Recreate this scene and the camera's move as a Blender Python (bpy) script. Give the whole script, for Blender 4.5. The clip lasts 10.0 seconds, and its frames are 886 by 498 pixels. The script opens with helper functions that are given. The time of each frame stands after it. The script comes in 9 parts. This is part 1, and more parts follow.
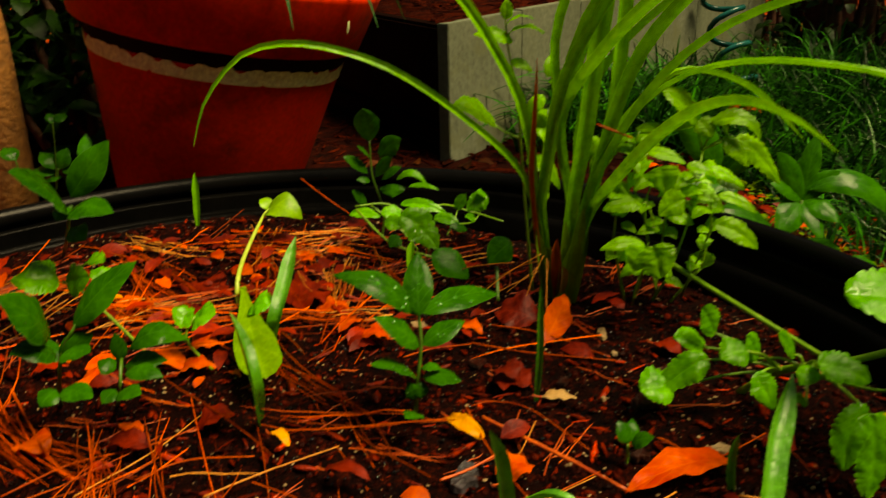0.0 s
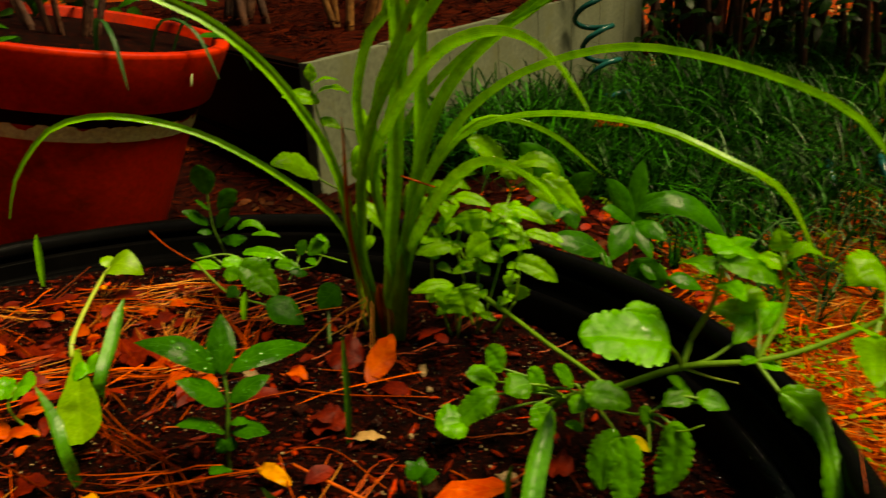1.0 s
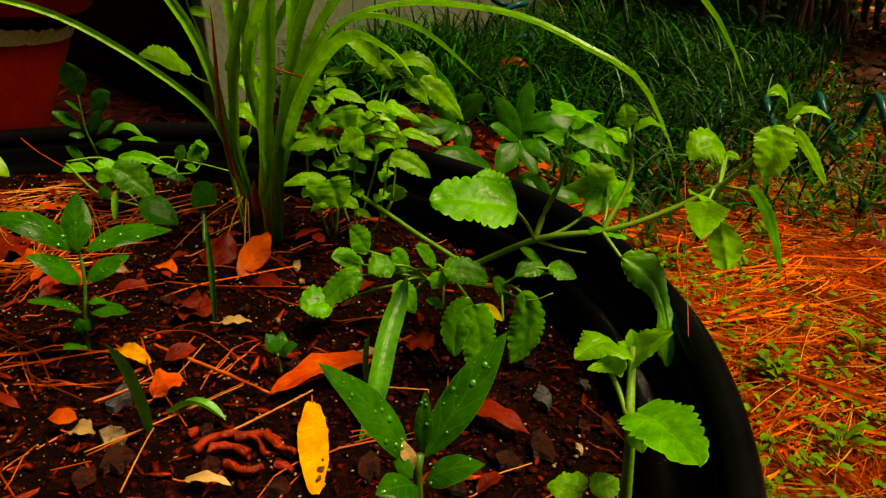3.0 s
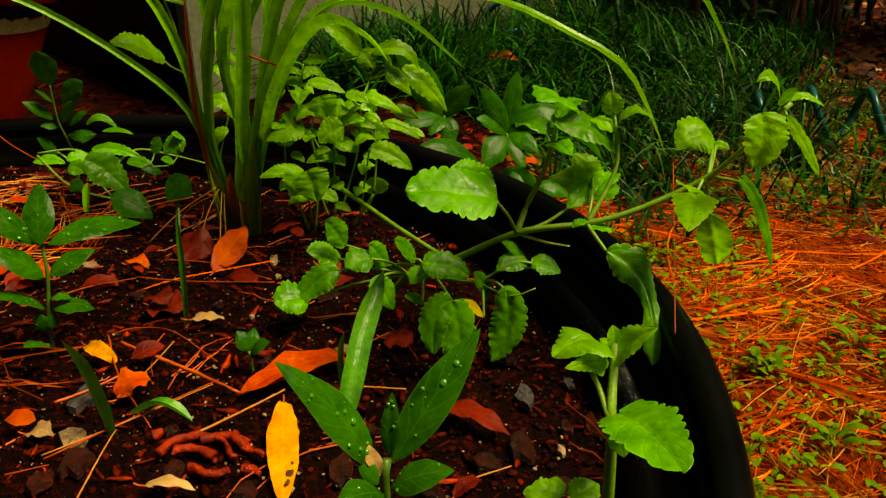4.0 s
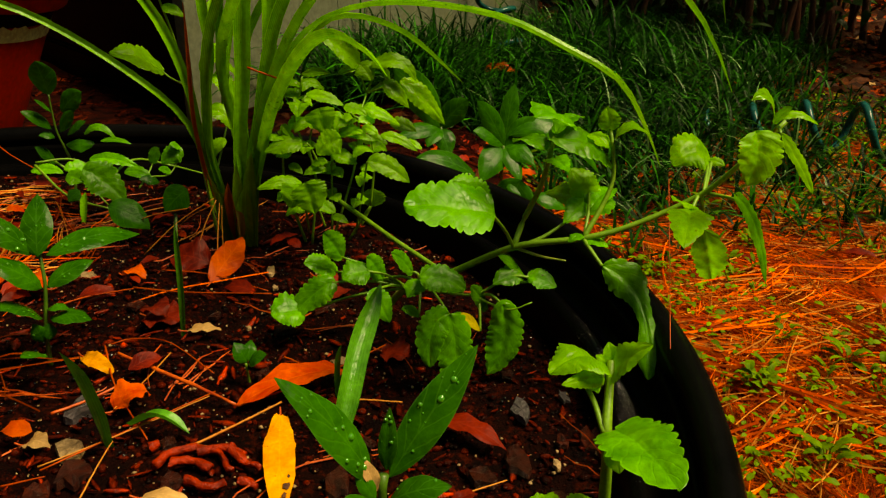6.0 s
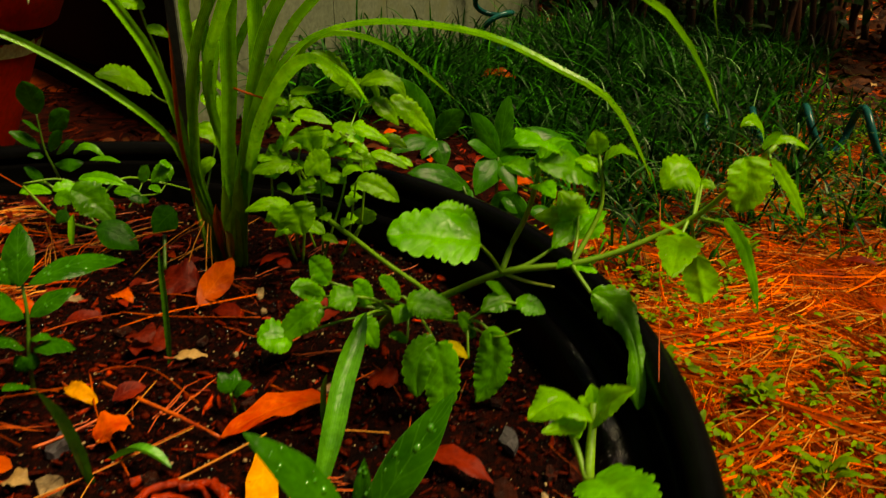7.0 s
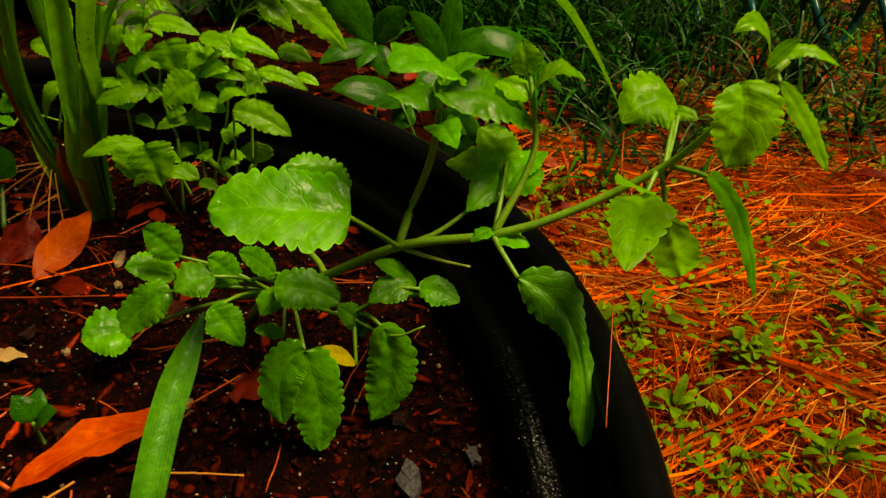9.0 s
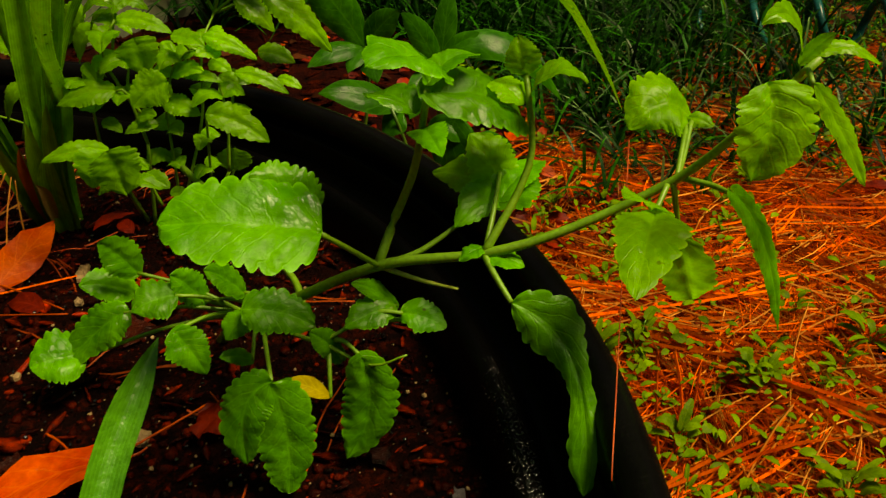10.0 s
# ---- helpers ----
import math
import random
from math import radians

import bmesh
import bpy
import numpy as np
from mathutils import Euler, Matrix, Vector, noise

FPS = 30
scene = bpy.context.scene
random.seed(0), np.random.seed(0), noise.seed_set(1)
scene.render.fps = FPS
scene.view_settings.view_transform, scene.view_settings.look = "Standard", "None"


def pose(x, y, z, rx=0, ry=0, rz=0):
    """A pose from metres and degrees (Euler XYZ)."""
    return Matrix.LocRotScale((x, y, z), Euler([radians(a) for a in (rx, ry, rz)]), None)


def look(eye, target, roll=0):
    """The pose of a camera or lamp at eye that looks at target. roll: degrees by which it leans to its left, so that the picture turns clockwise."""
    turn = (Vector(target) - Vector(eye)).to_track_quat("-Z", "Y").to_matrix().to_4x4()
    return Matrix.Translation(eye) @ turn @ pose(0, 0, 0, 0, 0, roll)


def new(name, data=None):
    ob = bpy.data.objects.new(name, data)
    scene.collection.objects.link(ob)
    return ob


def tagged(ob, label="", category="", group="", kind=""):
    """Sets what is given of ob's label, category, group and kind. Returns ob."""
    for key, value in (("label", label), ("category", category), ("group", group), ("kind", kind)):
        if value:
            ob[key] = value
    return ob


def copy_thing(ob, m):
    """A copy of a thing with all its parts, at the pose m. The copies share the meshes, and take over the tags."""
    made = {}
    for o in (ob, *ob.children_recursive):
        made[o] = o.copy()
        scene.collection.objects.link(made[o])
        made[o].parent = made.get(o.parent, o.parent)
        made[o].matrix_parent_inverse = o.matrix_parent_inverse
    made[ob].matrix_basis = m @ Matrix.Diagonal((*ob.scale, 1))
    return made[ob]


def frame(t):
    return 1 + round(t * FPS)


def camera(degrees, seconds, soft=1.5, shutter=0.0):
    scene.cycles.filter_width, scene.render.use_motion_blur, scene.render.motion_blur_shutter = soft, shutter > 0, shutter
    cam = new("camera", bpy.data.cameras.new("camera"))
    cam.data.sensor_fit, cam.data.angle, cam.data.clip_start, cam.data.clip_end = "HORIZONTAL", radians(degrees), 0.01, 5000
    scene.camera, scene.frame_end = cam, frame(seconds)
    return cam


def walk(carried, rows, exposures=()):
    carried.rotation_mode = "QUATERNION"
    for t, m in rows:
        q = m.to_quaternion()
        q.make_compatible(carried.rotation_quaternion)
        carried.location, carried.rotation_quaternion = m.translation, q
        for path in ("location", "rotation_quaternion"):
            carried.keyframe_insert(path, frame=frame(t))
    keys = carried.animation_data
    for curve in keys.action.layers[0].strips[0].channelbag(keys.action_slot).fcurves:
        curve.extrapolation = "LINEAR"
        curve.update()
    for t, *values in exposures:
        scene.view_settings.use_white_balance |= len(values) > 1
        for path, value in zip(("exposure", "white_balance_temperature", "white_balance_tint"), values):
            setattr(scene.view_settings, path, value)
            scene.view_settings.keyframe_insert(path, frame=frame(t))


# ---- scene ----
cam = camera(57.9, 10.0, soft=1.3, shutter=0.5)
PATH = [
    (0, (0.033, 0.029, 0.432), (-0.023, 1.883, -0.316), -1.3),
    (0.5, (0.065, 0.02, 0.466), (0.087, 1.871, -0.29), -2.1),
    (1, (0.119, 0.004, 0.468), (0.235, 1.863, -0.262), -3.0),
    (1.5, (0.138, -0.015, 0.454), (0.368, 1.835, -0.269), -2.1),
    (2, (0.142, -0.027, 0.432), (0.418, 1.806, -0.32), -1.3),
    (2.5, (0.145, -0.032, 0.425), (0.437, 1.777, -0.378), -0.7),
    (4, (0.163, -0.012, 0.41), (0.48, 1.782, -0.414), -0.3),
    (4.5, (0.161, -0.012, 0.409), (0.491, 1.783, -0.41), 0.1),
    (5, (0.161, -0.013, 0.409), (0.493, 1.784, -0.405), 0.3),
    (6.5, (0.163, -0.013, 0.416), (0.492, 1.789, -0.387), 0.2),
    (7, (0.174, -0.002, 0.425), (0.494, 1.8, -0.381), -0.4),
    (7.5, (0.2, 0.023, 0.454), (0.52, 1.813, -0.379), -0.3),
    (8, (0.223, 0.06, 0.449), (0.547, 1.83, -0.425), -0.7),
    (8.5, (0.239, 0.094, 0.421), (0.559, 1.824, -0.53), -1.4),
    (9, (0.247, 0.12, 0.395), (0.556, 1.806, -0.635), -1.9),
    (9.5, (0.25, 0.143, 0.385), (0.557, 1.822, -0.656), -1.8),
    (10, (0.257, 0.15, 0.381), (0.576, 1.845, -0.632), -1.4),
]
walk(cam, [(t, look(eye, target, roll)) for t, eye, target, roll in PATH], [(0.0, 0.62, 11500, 6), (1.0, 0.5, 11500, 6), (6.0, 0.45, 11500, 6), (10.0, 0.3, 11500, 6)])

# ---- light ----
world = bpy.data.worlds.new("world")
scene.world = world
world.use_nodes = True
wn, wl = world.node_tree.nodes, world.node_tree.links
sky = wn.new("ShaderNodeTexSky")
sky.sky_type, sky.sun_disc = "NISHITA", False
sky.sun_elevation, sky.sun_rotation = radians(62), radians(110)
wl.new(sky.outputs["Color"], wn["Background"].inputs["Color"])
wn["Background"].inputs["Strength"].default_value = 0.045
sun = new("sun", bpy.data.lights.new("sun", "SUN"))
sun.data.energy, sun.data.angle, sun.data.color = 4.3, radians(24), (1.0, 0.93, 0.74)
sun.matrix_world = look((1.6, -0.05, 3.0), (0.1, 0.5, 0.0))


# ---- materials ----
def shader(name, rough=0.6, metal=0.0, coat=0.0, spec=0.5):
    m = bpy.data.materials.new(name)
    m.use_nodes = True
    b = m.node_tree.nodes["Principled BSDF"]
    b.inputs["Roughness"].default_value, b.inputs["Metallic"].default_value = rough, metal
    b.inputs["Coat Weight"].default_value, b.inputs["Specular IOR Level"].default_value = coat, spec
    return m, m.node_tree.nodes, m.node_tree.links, b


def noise_node(n, l, scale, detail=4.0, rough=0.6, stretch=None, where="Object"):
    tc = n.new("ShaderNodeTexCoord")
    t = n.new("ShaderNodeTexNoise")
    t.inputs["Scale"].default_value, t.inputs["Detail"].default_value, t.inputs["Roughness"].default_value = scale, detail, rough
    if stretch:
        mp = n.new("ShaderNodeMapping")
        mp.inputs["Scale"].default_value = stretch
        l.new(tc.outputs[where], mp.inputs["Vector"])
        l.new(mp.outputs["Vector"], t.inputs["Vector"])
    else:
        l.new(tc.outputs[where], t.inputs["Vector"])
    return t


def ramp_node(n, l, src, stops):
    r = n.new("ShaderNodeValToRGB")
    while len(r.color_ramp.elements) < len(stops):
        r.color_ramp.elements.new(0.5)
    for e, (p, c) in zip(r.color_ramp.elements, stops):
        e.position, e.color = p, (*c, 1)
    l.new(src, r.inputs["Fac"])
    return r


def mixed(n, l, fac, a, b, mode="MIX"):
    m = n.new("ShaderNodeMix")
    m.data_type, m.blend_type = "RGBA", mode
    for sock, v in ((m.inputs["Factor"], fac), (m.inputs[6], a), (m.inputs[7], b)):
        if isinstance(v, (int, float)):
            sock.default_value = v
        elif isinstance(v, tuple):
            sock.default_value = (*v, 1)
        else:
            l.new(v, sock)
    return m.outputs[2]


def bump(n, l, b, src, strength, dist):
    bp = n.new("ShaderNodeBump")
    bp.inputs["Strength"].default_value, bp.inputs["Distance"].default_value = strength, dist
    l.new(src, bp.inputs["Height"])
    l.new(bp.outputs["Normal"], b.inputs["Normal"])
    return bp


def surface(name, dark, light, scale, rough=0.6, fine=None, relief=0.3, dist=0.001, coat=0.0, spec=0.5, stain=None, rough_var=0.0, vary=0.0, island=0.0):
    """Two scales of colour, fine relief, and if asked stains and a change from object to object."""
    m, n, l, b = shader(name, rough, 0.0, coat, spec)
    big = noise_node(n, l, scale)
    small = noise_node(n, l, fine or scale * 9, 6.0)
    col = ramp_node(n, l, big.outputs["Fac"], [(0.3, dark), (0.7, light)]).outputs["Color"]
    k = ramp_node(n, l, small.outputs["Fac"], [(0.3, (0.62, 0.62, 0.62)), (0.7, (1.12, 1.12, 1.12))]).outputs["Color"]
    col = mixed(n, l, 1.0, col, k, "MULTIPLY")
    if stain:
        s = noise_node(n, l, scale * 2.3, 8.0, 0.7)
        f = ramp_node(n, l, s.outputs["Fac"], [(0.52, (0, 0, 0)), (0.66, (1, 1, 1))]).outputs["Color"]
        col = mixed(n, l, f, col, stain)
    if vary:
        oi = n.new("ShaderNodeObjectInfo")
        h = n.new("ShaderNodeHueSaturation")
        mr = n.new("ShaderNodeMapRange")
        mr.inputs["To Min"].default_value, mr.inputs["To Max"].default_value = 1 - vary, 1 + vary
        l.new(oi.outputs["Random"], mr.inputs["Value"])
        l.new(mr.outputs["Result"], h.inputs["Value"])
        l.new(col, h.inputs["Color"])
        col = h.outputs["Color"]
    if island:
        ge = n.new("ShaderNodeNewGeometry")
        k = ramp_node(n, l, ge.outputs["Random Per Island"], [(0.0, (1 - island, 1 - island, 1 - island)), (0.6, (1 - 0.4 * island,) * 3), (1.0, (1 + island, 1 + island, 1 + island))]).outputs["Color"]
        col = mixed(n, l, 1.0, col, k, "MULTIPLY")
    l.new(col, b.inputs["Base Color"])
    if rough_var:
        mr = n.new("ShaderNodeMapRange")
        mr.inputs["To Min"].default_value, mr.inputs["To Max"].default_value = rough - rough_var, rough + rough_var
        l.new(small.outputs["Fac"], mr.inputs["Value"])
        l.new(mr.outputs["Result"], b.inputs["Roughness"])
    bump(n, l, b, small.outputs["Fac"], relief, dist)
    return m


def foliage(name, dark, light, rough=0.4, thin=0.3, vein=0.35, vein_scale=60.0, spec=0.28, back=None, blister=0.4, island=0.0, specks=0.0, wetness=0.08, groove=0.10, spread_by=(0.72, 1.2), margin=0.0):
    """A leaf: midrib and side veins by its UV, paler veins, puckered relief, light through the blade."""
    m, n, l, b = shader(name, rough, 0.0, 0.0, spec)
    uv = n.new("ShaderNodeUVMap")
    sep = n.new("ShaderNodeSeparateXYZ")
    l.new(uv.outputs["UV"], sep.inputs["Vector"])
    # distance from the midrib, 0 to 1
    c = n.new("ShaderNodeMath"); c.operation = "SUBTRACT"; c.inputs[1].default_value = 0.5
    l.new(sep.outputs["X"], c.inputs[0])
    a = n.new("ShaderNodeMath"); a.operation = "ABSOLUTE"
    l.new(c.outputs[0], a.inputs[0])
    # side veins run slantwise to the tip
    s = n.new("ShaderNodeMath"); s.operation = "MULTIPLY_ADD"; s.inputs[1].default_value = -0.55
    l.new(a.outputs[0], s.inputs[0]); l.new(sep.outputs["Y"], s.inputs[2])
    warp = noise_node(n, l, 110.0, 2.0)
    ws = n.new("ShaderNodeMath"); ws.operation = "MULTIPLY_ADD"; ws.inputs[1].default_value = 0.14
    l.new(warp.outputs["Fac"], ws.inputs[0]); l.new(s.outputs[0], ws.inputs[2])
    w = n.new("ShaderNodeMath"); w.operation = "MULTIPLY"; w.inputs[1].default_value = vein_scale
    l.new(ws.outputs[0], w.inputs[0])
    sn = n.new("ShaderNodeMath"); sn.operation = "SINE"
    l.new(w.outputs[0], sn.inputs[0])
    side = ramp_node(n, l, sn.outputs[0], [(0.86, (0, 0, 0)), (1.0, (1, 1, 1))]).outputs["Color"]
    mid = ramp_node(n, l, a.outputs[0], [(0.012, (1, 1, 1)), (0.035, (0, 0, 0))]).outputs["Color"]
    veins = mixed(n, l, 1.0, side, mid, "LIGHTEN")
    if not vein_scale:
        # ribs along a strap leaf
        rib = n.new("ShaderNodeMath"); rib.operation = "MULTIPLY"; rib.inputs[1].default_value = 62.0
        l.new(sep.outputs["X"], rib.inputs[0])
        rs = n.new("ShaderNodeMath"); rs.operation = "SINE"
        l.new(rib.outputs[0], rs.inputs[0])
        veins = ramp_node(n, l, rs.outputs[0], [(0.1, (0, 0, 0)), (0.95, (1, 1, 1))]).outputs["Color"]
    big = noise_node(n, l, 60.0, 4.0)
    small = noise_node(n, l, 300.0, 4.0)
    col = ramp_node(n, l, big.outputs["Fac"], [(0.32, dark), (0.68, light)]).outputs["Color"]
    k = ramp_node(n, l, small.outputs["Fac"], [(0.3, (0.8, 0.8, 0.8)), (0.7, (1.1, 1.1, 1.1))]).outputs["Color"]
    col = mixed(n, l, 1.0, col, k, "MULTIPLY")
    oi = n.new("ShaderNodeObjectInfo")
    h = n.new("ShaderNodeHueSaturation")
    mr = n.new("ShaderNodeMapRange")
    mr.inputs["To Min"].default_value, mr.inputs["To Max"].default_value = spread_by
    l.new(oi.outputs["Random"], mr.inputs["Value"])
    l.new(mr.outputs["Result"], h.inputs["Value"])
    l.new(col, h.inputs["Color"])
    vf = n.new("ShaderNodeMath"); vf.operation = "MULTIPLY"; vf.inputs[1].default_value = vein
    l.new(veins, vf.inputs[0])
    col = mixed(n, l, vf.outputs[0], h.outputs["Color"], tuple(min(1, v * 1.7 + 0.02) for v in light))
    if island:
        ge = n.new("ShaderNodeNewGeometry")
        k = ramp_node(n, l, ge.outputs["Random Per Island"], [(0.0, (1 - island,) * 3), (0.65, (1 - 0.5 * island,) * 3), (1.0, (1 + island,) * 3)]).outputs["Color"]
        col = mixed(n, l, 1.0, col, k, "MULTIPLY")
    if margin:
        # a thin pale edge to the blade
        f = ramp_node(n, l, a.outputs[0], [(0.462, (0, 0, 0)), (0.492, (margin, margin, margin))]).outputs["Color"]
        col = mixed(n, l, f, col, tuple(min(1, v * 1.6 + 0.05) for v in light))
    if specks:
        sp = noise_node(n, l, 260.0, 2.0)
        f = ramp_node(n, l, sp.outputs["Fac"], [(0.73, (0, 0, 0)), (0.77, (specks, specks, specks))]).outputs["Color"]
        col = mixed(n, l, f, col, (0.05, 0.03, 0.004))
    l.new(col, b.inputs["Base Color"])
    hgt = n.new("ShaderNodeMath"); hgt.operation = "MULTIPLY_ADD"; hgt.inputs[1].default_value = -groove
    l.new(veins, hgt.inputs[0]); l.new(small.outputs["Fac"], hgt.inputs[2])
    pk = n.new("ShaderNodeMath"); pk.operation = "MULTIPLY_ADD"; pk.inputs[1].default_value = 1.6
    l.new(warp.outputs["Fac"], pk.inputs[0]); l.new(hgt.outputs[0], pk.inputs[2])
    bump(n, l, b, pk.outputs[0], blister, 0.0012)
    wet = noise_node(n, l, 38.0, 3.0)
    rg = n.new("ShaderNodeMapRange")
    rg.inputs["From Min"].default_value, rg.inputs["From Max"].default_value = 0.35, 0.65
    rg.inputs["To Min"].default_value, rg.inputs["To Max"].default_value = max(0.12, rough - wetness), rough + wetness
    l.new(wet.outputs["Fac"], rg.inputs["Value"]); l.new(rg.outputs["Result"], b.inputs["Roughness"])
    tr = n.new("ShaderNodeBsdfTranslucent")
    l.new(col, tr.inputs["Color"])
    mix = n.new("ShaderNodeMixShader")
    mix.inputs["Fac"].default_value = thin
    l.new(b.outputs[0], mix.inputs[1]); l.new(tr.outputs[0], mix.inputs[2])
    l.new(mix.outputs[0], n["Material Output"].inputs["Surface"])
    return m


balm = foliage("balm_leaf", (0.046, 0.31, 0.004), (0.138, 0.58, 0.012), 0.32, 0.42, 0.09, 44.0, 0.34, blister=0.45, specks=0.8, wetness=0.2, groove=0.22, spread_by=(0.62, 1.22), margin=0.3)
balm_young = foliage("young_balm_leaf", (0.110, 0.40, 0.003), (0.240, 0.70, 0.009), 0.36, 0.50, 0.08, 44.0, 0.30, blister=0.45, specks=0.5, wetness=0.18, groove=0.2, spread_by=(0.75, 1.2), margin=0.3)
gloss = foliage("glossy_leaf", (0.005, 0.064, 0.002), (0.020, 0.145, 0.005), 0.24, 0.22, 0.20, 34.0, 0.09, blister=0.2, wetness=0.1, groove=0.25, spread_by=(0.75, 1.25), margin=0.25)
pale_leaf = foliage("pale_leaf", (0.20, 0.52, 0.02), (0.30, 0.66, 0.04), 0.35, 0.45, 0.15, 30.0, blister=0.2)
yellow_leaf = foliage("yellowed_leaf", (0.55, 0.42, 0.02), (0.70, 0.55, 0.04), 0.45, 0.3, 0.2, 40.0)
dry_leaf = foliage("dry_leaf", (0.42, 0.22, 0.07), (0.60, 0.36, 0.14), 0.6, 0.2, 0.2, 40.0, 0.3)
orange_leaf = foliage("orange_leaf", (0.55, 0.030, 0.001), (0.85, 0.12, 0.004), 0.45, 0.2, 0.2, 34.0, 0.15, island=0.4)
brown_leaf = foliage("brown_leaf", (0.020, 0.005, 0.001), (0.095, 0.022, 0.004), 0.6, 0.1, 0.2, 34.0, 0.06, island=0.6)
# Leaf green darkened: the shade inside the back shrubs is in this colour.
shade_leaf = foliage("shaded_shrub_leaf", (0.004, 0.022, 0.001), (0.014, 0.065, 0.003), 0.4, 0.15, 0.1, 34.0, 0.12, island=0.5)
red_leaf = foliage("red_leaf", (0.10, 0.004, 0.001), (0.30, 0.016, 0.002), 0.5, 0.15, 0.2, 34.0, 0.12, island=0.5)
amber_leaf = foliage("amber_leaf", (0.66, 0.20, 0.004), (0.88, 0.34, 0.010), 0.45, 0.15, 0.10, 20.0, 0.15, specks=0.95)
blade_green = foliage("strap_blade", (0.066, 0.30, 0.002), (0.180, 0.56, 0.007), 0.28, 0.36, 0.22, 0.0, 0.40, blister=0.3, wetness=0.14, spread_by=(0.6, 1.25), margin=0.5)
blade_ribbed = foliage("ribbed_blade", (0.030, 0.18, 0.012), (0.075, 0.33, 0.022), 0.26, 0.25, 0.12, 0.0, 0.5, blister=0.5, wetness=0.1)
blade_dark = foliage("dark_blade", (0.012, 0.075, 0.014), (0.03, 0.14, 0.03), 0.35, 0.2, 0.1, 0.0)
blade_red = foliage("red_blade", (0.26, 0.035, 0.003), (0.52, 0.100, 0.008), 0.5, 0.2, 0.1, 0.0)
sheath_olive = foliage("olive_sheath", (0.075, 0.19, 0.008), (0.18, 0.38, 0.018), 0.40, 0.2, 0.2, 0.0, 0.25)
sheath_dry = foliage("dry_sheath", (0.20, 0.12, 0.03), (0.34, 0.22, 0.06), 0.6, 0.1, 0.1, 0.0)
stem_green = surface("green_stem", (0.10, 0.26, 0.012), (0.18, 0.40, 0.03), 90, 0.45, 700, 0.2, 0.0004)
stem_dark = surface("dark_stem", (0.030, 0.10, 0.006), (0.07, 0.19, 0.014), 90, 0.45, 700, 0.2, 0.0004)
stem_pale = surface("pale_stem", (0.34, 0.50, 0.05), (0.48, 0.62, 0.10), 90, 0.4, 700, 0.2, 0.0004)
soil_mat = surface("potting_soil", (0.0008, 0.0002, 0.0002), (0.011, 0.0013, 0.0003), 60, 0.7, 520, 1.0, 0.004, 0.0, 0.04, (0.040, 0.0036, 0.0004), 0.2)
crumb_mat = surface("soil_crumbs", (0.0014, 0.0003, 0.0002), (0.082, 0.0055, 0.0006), 120, 0.40, 1600, 0.8, 0.0008, 0.0, 0.05, None, 0.14, island=1.0)
flake_mat = surface("wet_bark_flakes", (0.006, 0.0006, 0.0002), (0.20, 0.012, 0.0009), 300, 0.34, 1500, 0.9, 0.0009, 0.0, 0.06, None, 0.12, island=0.95)
chip_mat = surface("bark_chip", (0.008, 0.0012, 0.0005), (0.085, 0.010, 0.002), 170, 0.32, 800, 1.0, 0.003, 0.0, 0.25, vary=0.6)
pale_chip = surface("pale_chip", (0.16, 0.09, 0.035), (0.44, 0.29, 0.14), 160, 0.5, 600, 0.9, 0.002, vary=0.3)
pebble_mat = surface("grey_pebble", (0.016, 0.014, 0.016), (0.06, 0.05, 0.058), 120, 0.45, 500, 1.0, 0.0012)
needle_mat = surface("pine_needle", (0.34, 0.022, 0.001), (0.88, 0.125, 0.005), 25, 0.5, 300, 0.3, 0.0003, 0.0, 0.15, island=0.8)
straw_mat = surface("wet_pine_straw", (0.46, 0.034, 0.001), (0.95, 0.165, 0.007), 25, 0.5, 300, 0.3, 0.0003, 0.0, 0.15, island=0.7)
needle_tan = surface("tan_needle", (0.55, 0.15, 0.02), (0.82, 0.34, 0.07), 25, 0.5, 300, 0.3, 0.0003, 0.0, 0.15, island=0.4)
twig_mat = surface("red_twig", (0.34, 0.03, 0.004), (0.70, 0.11, 0.012), 60, 0.5, 400, 0.6, 0.0006)
ground_mat = surface("needle_litter", (0.13, 0.012, 0.001), (0.56, 0.062, 0.003), 14, 0.8, 190, 1.0, 0.006, 0.0, 0.1, (0.025, 0.012, 0.002))
gn, gl = ground_mat.node_tree.nodes, ground_mat.node_tree.links
gb = gn["Principled BSDF"]
bare = ramp_node(gn, gl, noise_node(gn, gl, 1.6, 6.0, 0.65).outputs["Fac"], [(0.42, (0, 0, 0)), (0.6, (0.4, 0.4, 0.4))]).outputs["Color"]
gl.new(mixed(gn, gl, bare, gb.inputs["Base Color"].links[0].from_socket, (0.060, 0.022, 0.006)), gb.inputs["Base Color"])
mulch_mat = surface("red_mulch", (0.005, 0.0007, 0.0002), (0.070, 0.0062, 0.0008), 40, 0.8, 300, 1.0, 0.005, 0.0, 0.04, island=0.7)
plastic_mat = surface("black_plastic", (0.0008, 0.0008, 0.0008), (0.0024, 0.0022, 0.0019), 18, 0.30, 900, 0.35, 0.0004, 0.0, 0.026, None, 0.12)
rim_mat = surface("worn_black_rim", (0.0015, 0.0015, 0.0015), (0.004, 0.004, 0.0038), 18, 0.24, 900, 0.35, 0.0004, 0.0, 0.06, None, 0.1)
clay_mat = surface("terracotta", (0.42, 0.008, 0.0008), (0.62, 0.022, 0.002), 9, 0.6, 160, 0.35, 0.0008, 0.0, 0.2, (0.22, 0.010, 0.002), 0.12)
